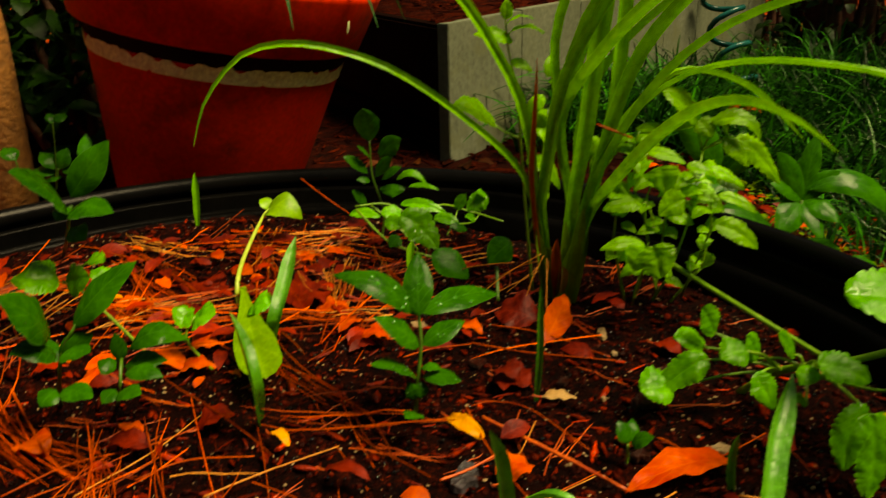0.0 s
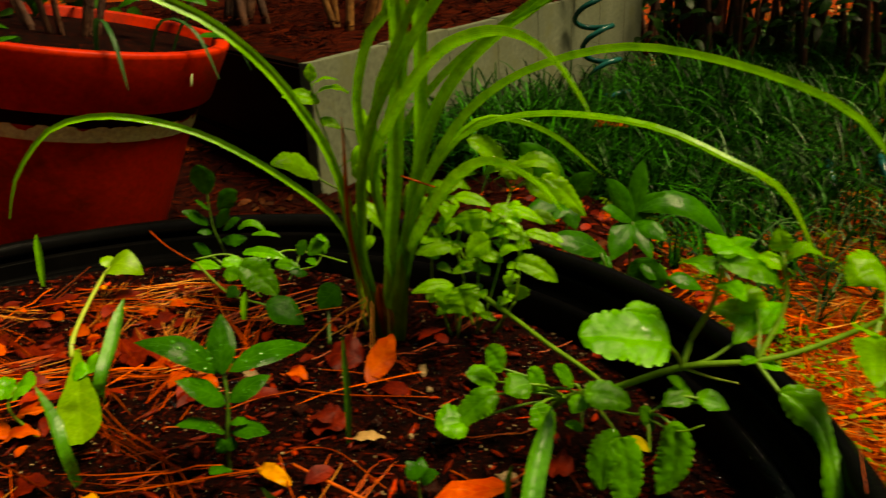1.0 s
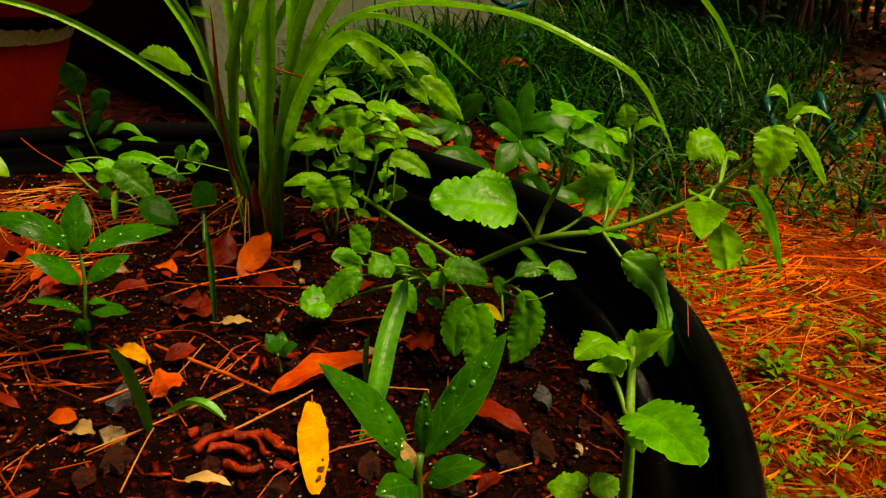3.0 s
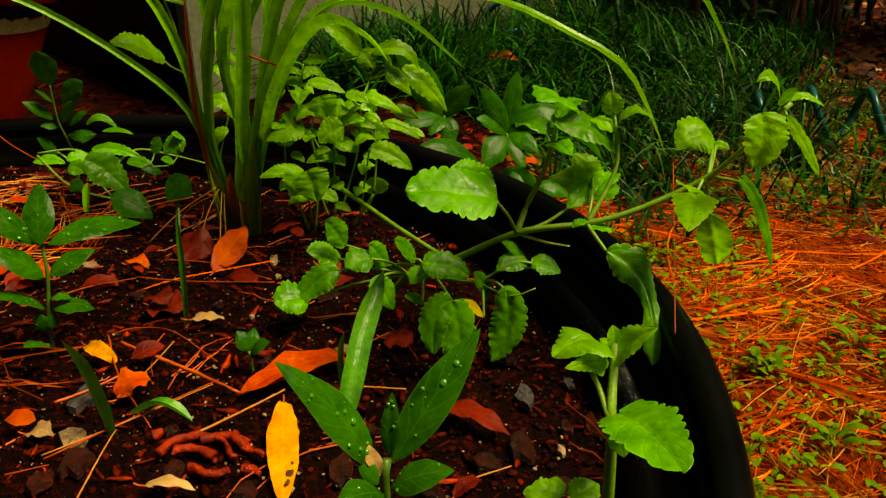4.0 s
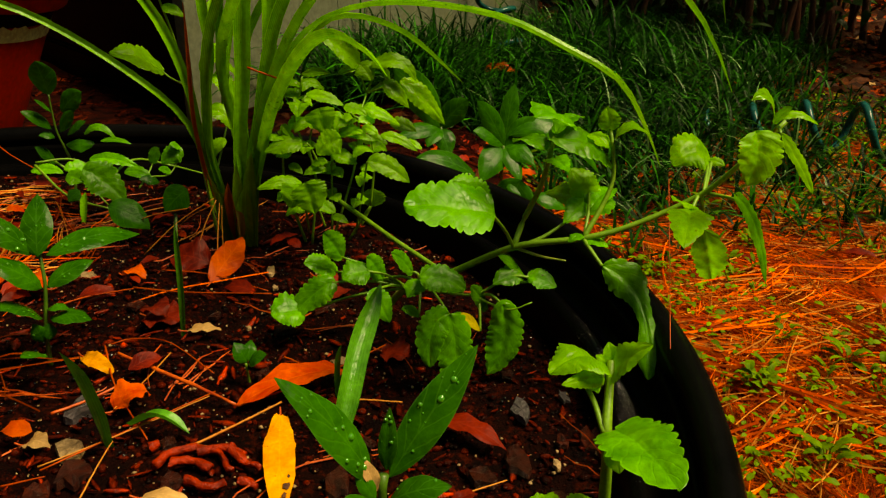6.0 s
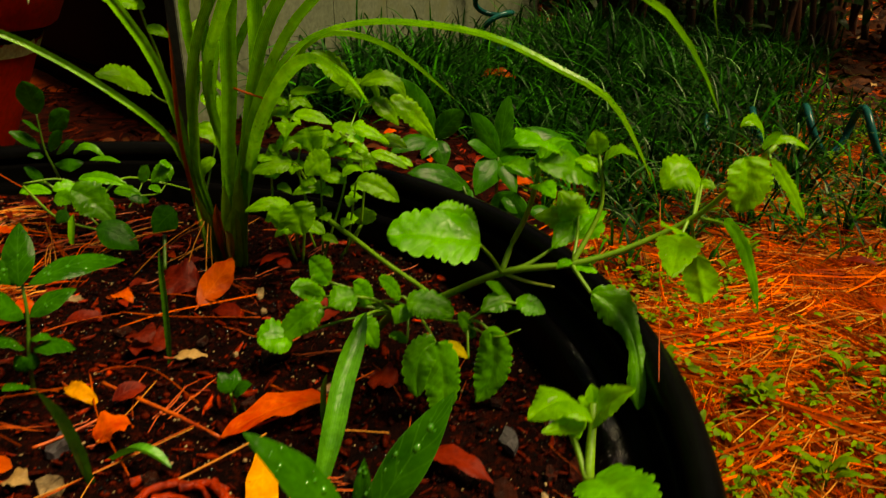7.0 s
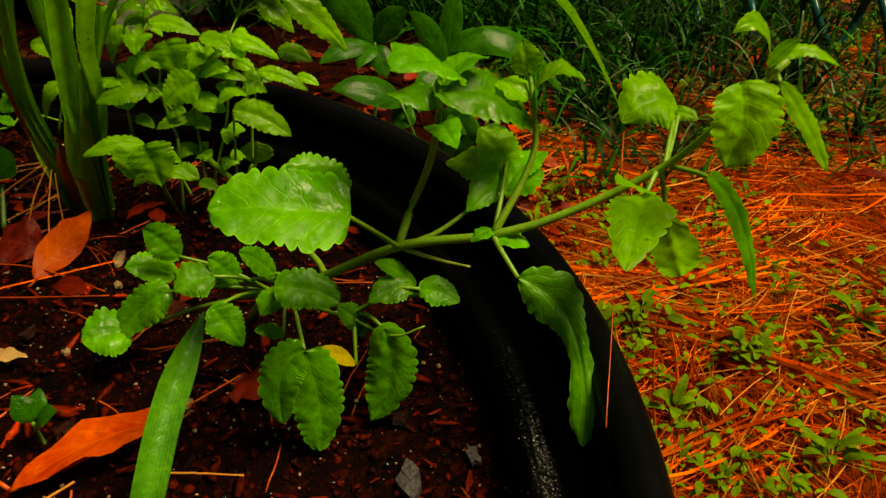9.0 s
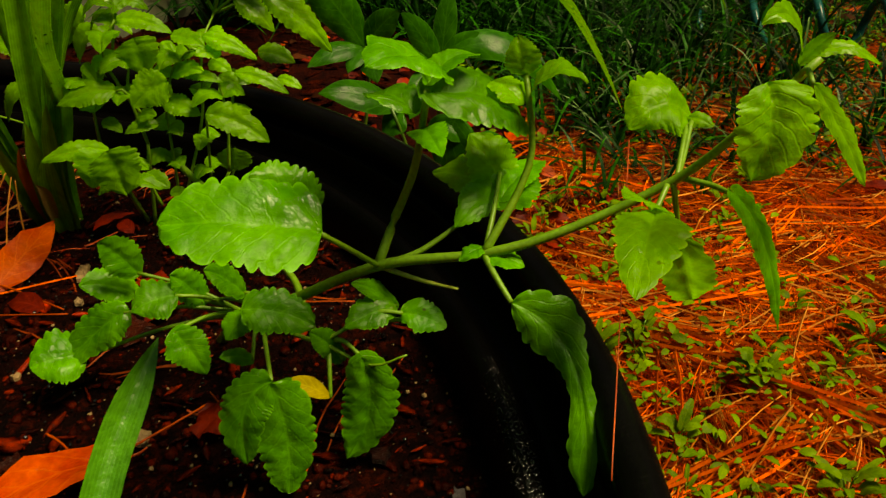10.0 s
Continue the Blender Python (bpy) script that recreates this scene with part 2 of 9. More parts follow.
band_mat = surface("chipped_cream_paint", (0.66, 0.80, 0.36), (0.78, 0.90, 0.48), 30, 0.6, 200, 0.4, 0.0006, 0.0, 0.2, (0.52, 0.54, 0.24))
# Near-black clay: the shadow under the pot's lip, put into the colour.
shadow_clay = surface("shaded_groove_clay", (0.006, 0.003, 0.001), (0.018, 0.008, 0.002), 30, 0.8, 200, 0.6, 0.001, 0.0, 0.05)
# Stained white paint, greyed well below white to hold the dim light there.
board_mat = surface("dimmed_white_board", (0.088, 0.108, 0.070), (0.150, 0.172, 0.118), 5, 0.6, 120, 0.3, 0.0006, 0.0, 0.2, (0.104, 0.116, 0.062))
# Dark timber taken down to near black: this side's shade is in the colour.
timber_mat = surface("shaded_dark_timber", (0.002, 0.0008, 0.0005), (0.008, 0.002, 0.001), 8, 0.7, 120, 0.8, 0.002, 0.0, 0.02)
hose_mat = surface("teal_hose", (0.0005, 0.045, 0.040), (0.002, 0.105, 0.095), 20, 0.25, 300, 0.1, 0.0004, 0.0, 0.2)
bark_mat = surface("shrub_bark", (0.030, 0.008, 0.003), (0.13, 0.038, 0.009), 25, 0.8, 160, 1.0, 0.003)
trunk_mat = surface("tan_bark", (0.16, 0.055, 0.008), (0.38, 0.15, 0.026), 12, 0.8, 110, 1.0, 0.004)
grass_mat = foliage("mondo_grass", (0.0012, 0.026, 0.0015), (0.013, 0.150, 0.007), 0.34, 0.2, 0.1, 0.0, 0.06, island=0.93)
# For thin pale grass, and for grass highlights painted as pale blades.
grass_pale = foliage("pale_and_highlit_grass", (0.06, 0.20, 0.05), (0.20, 0.40, 0.13), 0.32, 0.2, 0.1, 0.0, 0.3, island=0.6)
weed_mat = foliage("weed_leaf", (0.075, 0.19, 0.003), (0.21, 0.38, 0.008), 0.55, 0.3, 0.15, 40.0, 0.1, island=0.35)
curl_mat = surface("wet_red_bark", (0.14, 0.006, 0.001), (0.62, 0.034, 0.002), 150, 0.30, 480, 0.8, 0.002, 0.0, 0.25, island=0.6)
drop_mat, n_, l_, b_ = shader("water_drop", 0.02)
b_.inputs["Base Color"].default_value, b_.inputs["Specular IOR Level"].default_value = (0.03, 0.20, 0.015, 1), 0.8
bead_mat, n_, l_, b_ = shader("bead_on_black", 0.03, spec=1.0)
b_.inputs["Base Color"].default_value = (0.004, 0.004, 0.004, 1)
KINDS = {"balm": balm, "balm_long": balm, "balm_round": balm, "balm_young": balm_young, "gloss": gloss, "gloss_wet": gloss, "pale": pale_leaf, "pod": pale_leaf, "yellow": yellow_leaf, "dry": dry_leaf, "weed": weed_mat, "orange": orange_leaf, "red": red_leaf, "amber": amber_leaf, "brown": brown_leaf, "shade": shade_leaf}


# ---- building ----


def mesh_object(name, verts, faces, material, uvs=None, smooth=True):
    me = bpy.data.meshes.new(name)
    me.from_pydata(verts, [], faces)
    if uvs is not None:
        layer = me.uv_layers.new(name="UVMap")
        idx = np.empty(len(me.loops), dtype=np.int32)
        me.loops.foreach_get("vertex_index", idx)
        layer.data.foreach_set("uv", np.asarray(uvs, dtype=np.float32)[idx].ravel())
    if smooth:
        me.polygons.foreach_set("use_smooth", [True] * len(me.polygons))
    for m in material if isinstance(material, (list, tuple)) else [material]:
        me.materials.append(m)
    return new(name, me)


def thing(name, at, label, category, group=""):
    e = new(name)
    e.location = at
    e.empty_display_size = 0.01
    return tagged(e, label, category, group)


def plant(name, at, label, category, group=""):
    return thing(name, at, label, category, group)


def origin(ob):
    p = Vector(ob.location)
    while ob.parent:
        ob = ob.parent
        p += ob.location
    return p


def part(name, bm, material, parent, label="", smooth=True):
    """Link a bmesh, in world places, as one mesh under a thing or a part."""
    o = origin(parent)
    bmesh.ops.translate(bm, verts=bm.verts, vec=-o)
    me = bpy.data.meshes.new(name)
    bm.to_mesh(me)
    bm.free()
    if smooth:
        me.polygons.foreach_set("use_smooth", [True] * len(me.polygons))
    me.materials.append(material)
    ob = new(name, me)
    ob.parent = parent
    return tagged(ob, label)


def part_data(name, verts, faces, material, parent, label="", uvs=None, smooth=True):
    o = origin(parent)
    ob = mesh_object(name, [tuple(Vector(v) - o) for v in verts], faces, material, uvs, smooth)
    ob.parent = parent
    return tagged(ob, label)


def spline(pts, n):
    """n points evenly along a smooth curve through pts."""
    p = [Vector(q) for q in pts]
    if len(p) == 2:
        return [p[0].lerp(p[1], i / (n - 1)) for i in range(n)]
    ext = [2 * p[0] - p[1]] + p + [2 * p[-1] - p[-2]]
    fine = []
    for i in range(1, len(ext) - 2):
        a, b, c, d = ext[i - 1 : i + 3]
        for k in range(8):
            t = k / 8
            fine.append(0.5 * (2 * b + (c - a) * t + (2 * a - 5 * b + 4 * c - d) * t * t + (3 * b - a - 3 * c + d) * t ** 3))
    fine.append(p[-1])
    run = [0.0]
    for a, b in zip(fine, fine[1:]):
        run.append(run[-1] + (b - a).length)
    res, k = [], 0
    for i in range(n):
        want = run[-1] * i / (n - 1)
        while k < len(run) - 2 and run[k + 1] < want:
            k += 1
        seg = run[k + 1] - run[k]
        res.append(fine[k].lerp(fine[k + 1], (want - run[k]) / seg if seg > 0 else 0))
    return res


def tube_data(pts, r0, r1, n, sides=7):
    line = spline(pts, n)
    verts, faces = [], []
    ref = Vector((0.31, 0.17, 0.93))
    for i, q in enumerate(line):
        d = (line[min(i + 1, n - 1)] - line[max(i - 1, 0)]).normalized()
        x = d.cross(ref)
        if x.length < 0.1:
            x = d.cross(Vector((1, 0, 0)))
        x.normalize()
        y = d.cross(x)
        r = r0 + (r1 - r0) * i / (n - 1)
        for k in range(sides):
            a = 2 * math.pi * k / sides
            verts.append(tuple(q + (x * math.cos(a) + y * math.sin(a)) * r))
    for i in range(n - 1):
        for k in range(sides):
            j = (k + 1) % sides
            faces.append((i * sides + k, i * sides + j, (i + 1) * sides + j, (i + 1) * sides + k))
    faces.append(tuple(range(sides))[::-1])
    faces.append(tuple((n - 1) * sides + k for k in range(sides)))
    return verts, faces


def stem(parent, pts, r0, r1, material=None):
    n = max(4, len(pts) * 4)
    v, f = tube_data(pts, r0, r1, n)
    return part_data("stem", v, f, material or stem_green, parent)


def outline(kind, u):
    """Half the width of a leaf, 0 to 1, at u from its base to its tip."""
    if kind in ("balm", "balm_young"):
        return math.sin(math.pi / 2 * min(1.0, u / 0.36)) ** 0.5 if u < 0.36 else max(0.0, math.cos(math.pi / 2 * (u - 0.36) / 0.64)) ** 0.72
    if kind in ("weed", "balm_round"):
        return max(0.0, math.sin(math.pi * min(1, u ** 0.72))) ** 0.46
    if kind == "balm_long":
        return (0.35 + 0.65 * math.exp(-((u - 0.25) / 0.2) ** 2) + 0.3 * math.exp(-((u - 0.85) / 0.12) ** 2)) * min(1, u / 0.06) ** 0.5 * min(1, (1 - u) / 0.08) ** 0.5
    if kind == "amber":
        return max(0.0, math.sin(math.pi * min(1.0, 0.02 + 0.97 * u))) ** 0.5 * (0.85 + 0.15 * u)
    if kind == "pod":
        return (0.16 + 0.84 * ease_in(u / 0.7)) * (1 - max(0, (u - 0.72) / 0.28) ** 4 * 0.55)
    return math.sin(math.pi * u ** 0.85) ** 0.85


def leaf_data(base, mid, tip, width, normal, kind, fold, seed, coarse=False):
    rr = random.Random(seed)
    nu, nv = ((66, 12) if (Vector(tip) - Vector(base)).length > 0.022 else (44, 10)) if kind.startswith("balm") else (28, 6) if kind == "amber" else (14, 6)
    if coarse:
        nu, nv = 6, 2
    b, m, t = Vector(base), Vector(mid), Vector(tip)
    ctrl = 2 * m - (b + t) / 2
    nrm = Vector(normal)
    size = (t - b).length
    dead = kind in ("orange", "red", "amber", "dry")
    ph, amp = rr.uniform(0, 6.3), width * (0.022 if kind.startswith("balm") else 0.07 if dead else 0.02)
    lean = rr.uniform(-0.25, 0.25)
    teeth, droop = rr.choice((9, 10, 11)) if size > 0.022 else rr.choice((6, 7, 8)), rr.uniform(-0.05, 0.3)
    verts, uvs, faces = [], [], []
    for i in range(nu + 1):
        u = i / nu
        c = b * (1 - u) ** 2 + ctrl * 2 * u * (1 - u) + t * u * u
        d = ((ctrl - b) * (1 - u) + (t - ctrl) * u).normalized()
        s = d.cross(nrm).normalized()
        up = s.cross(d).normalized()
        h = outline(kind, u) * width / 2
        for j in range(nv + 1):
            v = j / nv * 2 - 1
            hh = h
            a = abs(v)
            if kind.startswith(("balm", "weed")) and a > 0.7:
                hh *= 1 + (0.21 * abs(math.sin(math.pi * (u * teeth + 0.9 * noise.noise((u * 4, ph, 2.0 if v > 0 else 5.0)) + (0.3 if v > 0 else 0)))) ** 0.6 - 0.11) * ((a - 0.7) / 0.3) ** 2
            if kind.startswith("balm"):
                hh *= 1 + 0.20 * noise.noise((u * 2.6 + ph, 3.1 if v > 0 else 8.7, ph)) * a
            if dead:
                hh *= 1 + 0.16 * noise.noise((u * 3 + ph, v * 1.5, ph)) + (0.10 * noise.noise((u * 13, ph, v)) if a > 0.9 and not coarse else 0)
            z = hh * (fold * a - 0.5 * fold * a * a) + amp * math.sin(u * 17 + ph + (2 if v > 0 else 0)) * a * a + amp * 0.5 * math.sin(u * 31 + v * 7 + ph) * (1 - u)
            if kind.startswith("balm"):
                z += width * 0.05 * noise.noise((u * 3.2 + ph, v * 1.3, ph * 3)) + width * 0.010 * noise.noise((u * 11, v * 4 + ph, ph)) - h * droop * a ** 3
                # puckered between the side veins, sunk along the midrib
                z += width * (0.011 if size > 0.034 else 0.006) * (abs(math.sin(math.pi * (u * 6 - a * 1.1 + (0.15 if v > 0 else 0)))) ** 0.7 - 0.5) * min(1.0, a * 4) * (1 - a ** 4) + width * 0.03 * min(1.0, a * 5)
            if kind in ("gloss", "gloss_wet"):
                z -= h * 0.25 * a * a
            shift = -0.06 * size * a * a if kind == "balm" and u < 0.12 else 0
            verts.append(tuple(c + s * (v * hh + lean * 0.05 * h) + up * z + d * shift))
            uvs.append((j / nv, u))
    for i in range(nu):
        for j in range(nv):
            q = i * (nv + 1) + j
            faces.append((q, q + 1, q + nv + 2, q + nv + 1))
    return verts, faces, uvs


def leaf(parent, base, mid, tip, width, normal, kind="balm", fold=0.25):
    seed = int(abs(base[0] * 7919 + base[1] * 104729 + tip[2] * 1299709) * 1000) % 100003
    v, f, uv = leaf_data(base, mid, tip, width, normal, kind, fold, seed)
    lf = part_data("leaf", v, f, KINDS[kind], parent, {"yellow": "yellowed leaf", "dry": "dry papery sheath", "pod": "broad translucent pale leaf"}.get(kind, ""), uv)
    if kind == "gloss_wet":
        rr = random.Random(seed)
        dv, df = [], []
        nv = 7
        for k in range(int(15 * min(1.0, (Vector(tip) - Vector(base)).length / 0.055))):
            i, j = rr.randrange(2, 13), rr.randrange(1, 6)
            p0 = Vector(v[i * nv + j]).lerp(Vector(v[(i + 1) * nv + j]), rr.random())
            drop_shape(dv, df, p0, Vector(normal), rr.choice((0.0004, 0.0006, 0.0009, 0.0014)) * (1.0 if (Vector(tip) - Vector(base)).length > 0.05 else 0.55))
        tagged(part_data("water_drops", dv, df, drop_mat, lf, "clear beads of rain"), kind="stuff")
    return lf


def drop_shape(dv, df, p, nrm, r):
    x = nrm.orthogonal().normalized()
    y = nrm.cross(x).normalized()
    k0 = len(dv)
    for lat, rad in ((0.0, 1.0), (0.35, 0.85), (0.55, 0.5)):
        for k in range(8):
            a = k * math.pi / 4
            dv.append(tuple(p + (x * math.cos(a) + y * math.sin(a)) * r * rad + nrm * r * lat))
    dv.append(tuple(p + nrm * r * 0.65))
    for i in range(2):
        for k in range(8):
            df.append((k0 + i * 8 + k, k0 + i * 8 + (k + 1) % 8, k0 + i * 8 + 8 + (k + 1) % 8, k0 + i * 8 + 8 + k))
    for k in range(8):
        df.append((k0 + 16 + k, k0 + 16 + (k + 1) % 8, k0 + 24))


def ease_in(t):
    t = max(0.0, min(1.0, t))
    return t * t * (3 - 2 * t)


def blade_data(pts, width, n=26, seed=1, turn=None, taper=0.68, face=None):
    """A strap leaf: keeled across, widest at a third, drawn to a point."""
    line = spline(pts, n)
    a, z = Vector(pts[0]), Vector(pts[-1])
    flat = Vector((z.x - a.x, z.y - a.y, 0))
    if flat.length < 0.004:
        flat = Vector((0.5, -0.8, 0))
    side = flat.normalized().cross(Vector((0, 0, 1)))
    rr = random.Random(seed)
    tw = rr.uniform(-0.5, 0.5)
    verts, uvs, faces = [], [], []
    for i, q in enumerate(line):
        u = i / (n - 1)
        d = (line[min(i + 1, n - 1)] - line[max(i - 1, 0)]).normalized()
        s = (side - d * side.dot(d)).normalized()
        if face:
            s = d.cross(Vector(face)).normalized()
        up = s.cross(d).normalized()
        ang = tw * math.sin(u * 2.4) + 0.35 if turn is None else turn + 0.1 * math.sin(u * 2.4)
        s, up = s * math.cos(ang) + up * math.sin(ang), up * math.cos(ang) - s * math.sin(ang)
        h = width / 2 * (0.62 + 0.38 * ease_in(u / 0.35) if u < taper else 1.0 * (1 - ((u - taper) / (1 - taper)) ** 1.9)) + 0.0002
        for j, (v, lift) in enumerate(((-1, 0.80), (-0.5, 0.40), (0, 0.0), (0.5, 0.40), (1, 0.80))):
            verts.append(tuple(q + s * v * h + up * lift * h))
            uvs.append((0.5 + v / 2, u))
    for i in range(n - 1):
        for j in range(4):
            k = i * 5 + j
            faces.append((k, k + 1, k + 6, k + 5))
    return verts, faces, uvs


def blade(parent, pts, width, material=None, turn=None, wet=0, face=None):
    v, f, uv = blade_data(pts, width, 30 if len(pts) > 4 else 14, int(abs(pts[-1][0]) * 9999) % 997, turn, 0.82 if wet else 0.68, face)
    bl = part_data("blade", v, f, material or blade_green, parent, {"red_blade": "withered red blade", "dry_sheath": "dry brown sheath"}.get((material or blade_green).name, ""), uv)
    if wet:
        rr = random.Random(wet)
        dv, df = [], []
        for k in range(wet):
            i, j = rr.randrange(8, len(v) // 5 - 2), rr.choice((0, 0, 4, 4, 1, 3))
            q0 = Vector(v[i * 5 + j]).lerp(Vector(v[i * 5 + 5 + j]), rr.random())
            drop_shape(dv, df, q0, Vector((0.2, -0.3, 0.93)).normalized(), rr.choice((0.0003, 0.0004, 0.0005, 0.0008)))
        tagged(part_data("water_drops", dv, df, drop_mat, bl, "clear beads of rain"), kind="stuff")
    return bl


def revolve(profile, centre, segs=96, close=False):
    bm = bmesh.new()
    rings = []
    for r, z in profile:
        rings.append([bm.verts.new((centre[0] + r * math.cos(2 * math.pi * k / segs), centre[1] + r * math.sin(2 * math.pi * k / segs), z)) for k in range(segs)])
    pairs = list(zip(rings, rings[1:])) + ([(rings[-1], rings[0])] if close else [])
    for a, b in pairs:
        for k in range(segs):
            bm.faces.new((a[k], a[(k + 1) % segs], b[(k + 1) % segs], b[k]))
    bmesh.ops.recalc_face_normals(bm, faces=bm.faces)
    return bm


def ease(t):
    t = max(0.0, min(1.0, t))
    return t * t * (3 - 2 * t)


TUB, SOIL_R = (-0.08, 0.38), 0.397


def ground_z(x, y):
    """The ground: level by the tub, a low bank of mulch behind it, gently uneven."""
    bank = 0.095 * ease((y - 0.78) / 0.3) * ease((0.60 - x) / 0.30)
    return bank + 0.010 * noise.noise((x * 3, y * 3, 0.3)) + 0.006 * noise.noise((x * 11, y * 11, 1.7)) + 0.02 * max(0, y - 2) * ease((y - 2) / 2)


def soil_z(x, y):
    d = (-(x - TUB[0]) * 0.75 + (y - TUB[1]) * 0.66) / 0.4
    return 0.149 + 0.026 * ease(d) + 0.0035 * noise.noise((x * 22, y * 22, 5.1)) + 0.0025 * noise.noise((x * 75, y * 75, 2.1)) + 0.0014 * noise.noise((x * 190, y * 190, 8.1))


def sheet(name, xs, ys, height, material):
    verts = [(x, y, height(x, y)) for y in ys for x in xs]
    w = len(xs)
    faces = [(j * w + i, j * w + i + 1, (j + 1) * w + i + 1, (j + 1) * w + i) for j in range(len(ys) - 1) for i in range(w - 1)]
    return mesh_object(name, verts, faces, material)


def spread(a, b, step, far, n):
    """Even steps from a to b, growing steps on to the distance on both sides."""
    mid = [a + (b - a) * i / round((b - a) / step) for i in range(round((b - a) / step) + 1)]
    out = [far * (i / n) ** 2.6 for i in range(1, n + 1)]
    return [a - o for o in reversed(out)] + mid + [b + o for o in out]


ground = sheet("ground", spread(-1.2, 2.2, 0.028, 300, 16), spread(-0.6, 3.4, 0.028, 300, 16), ground_z, ground_mat)
tagged(ground, "damp ground covered in orange pine litter", "ground", kind="structure")

# ---- the tub ----
tub = thing("planter_tub", (TUB[0], TUB[1], 0.0), "large round black plastic planter tub with a rolled rim", "planter")
part("body", revolve([(0.0, 0.006), (0.375, 0.006), (0.379, 0.03), (0.3925, 0.15), (0.3965, 0.172), (0.4000, 0.1765), (0.4035, 0.1765), (0.4075, 0.172), (0.411, 0.1675), (0.4165, 0.168), (0.4205, 0.176), (0.4225, 0.190), (0.421, 0.186), (0.402, 0.03), (0.396, 0.0), (0.0, 0.0)], TUB, 160), plastic_mat, tub)
part("rim", revolve([(0.4225, 0.190), (0.4235, 0.200), (0.4265, 0.2055), (0.4315, 0.2070), (0.4365, 0.2045), (0.4390, 0.198), (0.4385, 0.186), (0.4365, 0.180), (0.4330, 0.182), (0.4320, 0.192), (0.426, 0.192)], TUB, 160, True), rim_mat, tub, "rolled black plastic lip")
rd = random.Random(19)
beads = ([], [])
for _ in range(1500):
    a, r = radians(rd.triangular(-19, 4, -9)), 0.4022 + rd.gauss(0, 0.0024)
    drop_shape(*beads, Vector((TUB[0] + r * math.cos(a), TUB[1] + r * math.sin(a), 0.1766 - 138 * (r - 0.4018) ** 2)), Vector((0, 0, 1)), rd.choice((0.00015, 0.0002, 0.0003, 0.0004)))
tagged(part_data("water_beads", *beads, bead_mat, tub, "fine beads of rain on the inner ledge"), kind="stuff")

verts, faces, k0 = [(TUB[0], TUB[1], soil_z(*TUB))], [], 0
RINGS, SEG = 120, 300
for i in range(1, RINGS + 1):
    r = SOIL_R * (i / RINGS) ** 0.8
    for k in range(SEG):
        a = 2 * math.pi * k / SEG
        x, y = TUB[0] + r * math.cos(a), TUB[1] + r * math.sin(a)
        verts.append((x, y, soil_z(x, y)))
for k in range(SEG):
    faces.append((0, 1 + k, 1 + (k + 1) % SEG))
for i in range(RINGS - 1):
    for k in range(SEG):
        a, b = 1 + i * SEG + k, 1 + i * SEG + (k + 1) % SEG
        faces.append((a, a + SEG, b + SEG, b))
tagged(mesh_object("soil", verts, faces, soil_mat), "dark wet potting soil filling the tub", "soil", kind="structure")

# ---- raised bed with white boards behind ----
CORNER, RIGHT, LEFT = Vector((0.012, 1.20, 0)), Vector((0.93, 2.52, 0)), Vector((-0.75, 2.45, 0))
bed = thing("raised_bed", (0.1, 1.9, 0.0), "raised bed edged with weathered white boards and dark timber", "raised bed")
bm = bmesh.new()
ring = [CORNER + Vector((0.03, 0.05, 0)), RIGHT, Vector((0.9, 3.2, 0)), Vector((-0.9, 3.2, 0)), LEFT]
lo = [bm.verts.new((p.x, p.y, -0.02)) for p in ring]
hi = [bm.verts.new((p.x, p.y, 0.295)) for p in ring]
for i in range(len(ring)):
    j = (i + 1) % len(ring)
    bm.faces.new((lo[i], lo[j], hi[j], hi[i]))
bm.faces.new(hi)
bmesh.ops.subdivide_edges(bm, edges=[e for e in bm.edges], cuts=4, use_grid_fill=True)
part("fill", bm, mulch_mat, bed, "red bark mulch fill")


def box_between(p0, p1, thick, z0, z1, bev=0.003):
    """An upright board from p0 to p1 on the ground plan."""
    d = (p1 - p0).normalized()
    nrm = Vector((-d.y, d.x, 0)) * thick
    bm = bmesh.new()
    vs = [bm.verts.new((q.x, q.y, z)) for z in (z0, z1) for q in (p0, p1, p1 + nrm, p0 + nrm)]
    for f in ((0, 3, 2, 1), (4, 5, 6, 7), (0, 1, 5, 4), (1, 2, 6, 5), (2, 3, 7, 6), (3, 0, 4, 7)):
        bm.faces.new([vs[i] for i in f])
    bmesh.ops.bevel(bm, geom=list(bm.edges), offset=bev, segments=2, affect="EDGES")
    return bm


run = (RIGHT - CORNER).length
u = (RIGHT - CORNER).normalized()
k, at = 0, 0.0
while at < run - 0.02:
    w = min(0.205, run - at)
    part("board", box_between(CORNER + u * at, CORNER + u * (at + w - 0.0008), 0.02, -0.02, 0.303 + 0.002 * math.sin(k * 2.1), 0.0012), board_mat, bed, "weathered white board, dim light put into its colour", False)
    at, k = at + w, k + 1
u2 = (LEFT - CORNER).normalized()
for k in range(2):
    part("timber", box_between(CORNER + u2 * 1.42 + Vector((-0.004, 0.012, 0)), CORNER + Vector((-0.004, 0.012, 0)), 0.03, 0.0 + k * 0.15, 0.147 + k * 0.15, 0.005), timber_mat, bed, "dark timber with shade put into its colour", False)

# ---- terracotta pot ----
POT, TILT_POT = Vector((-0.252, 0.977, 0.308)), 0.20
pot = thing("terracotta_pot", (-0.23, 0.977, 0.07), "red terracotta flower pot with a chipped cream band, leaning", "flower pot")
lean_pot = Matrix.Translation(POT) @ Matrix.Rotation(math.atan(TILT_POT), 4, "Y")


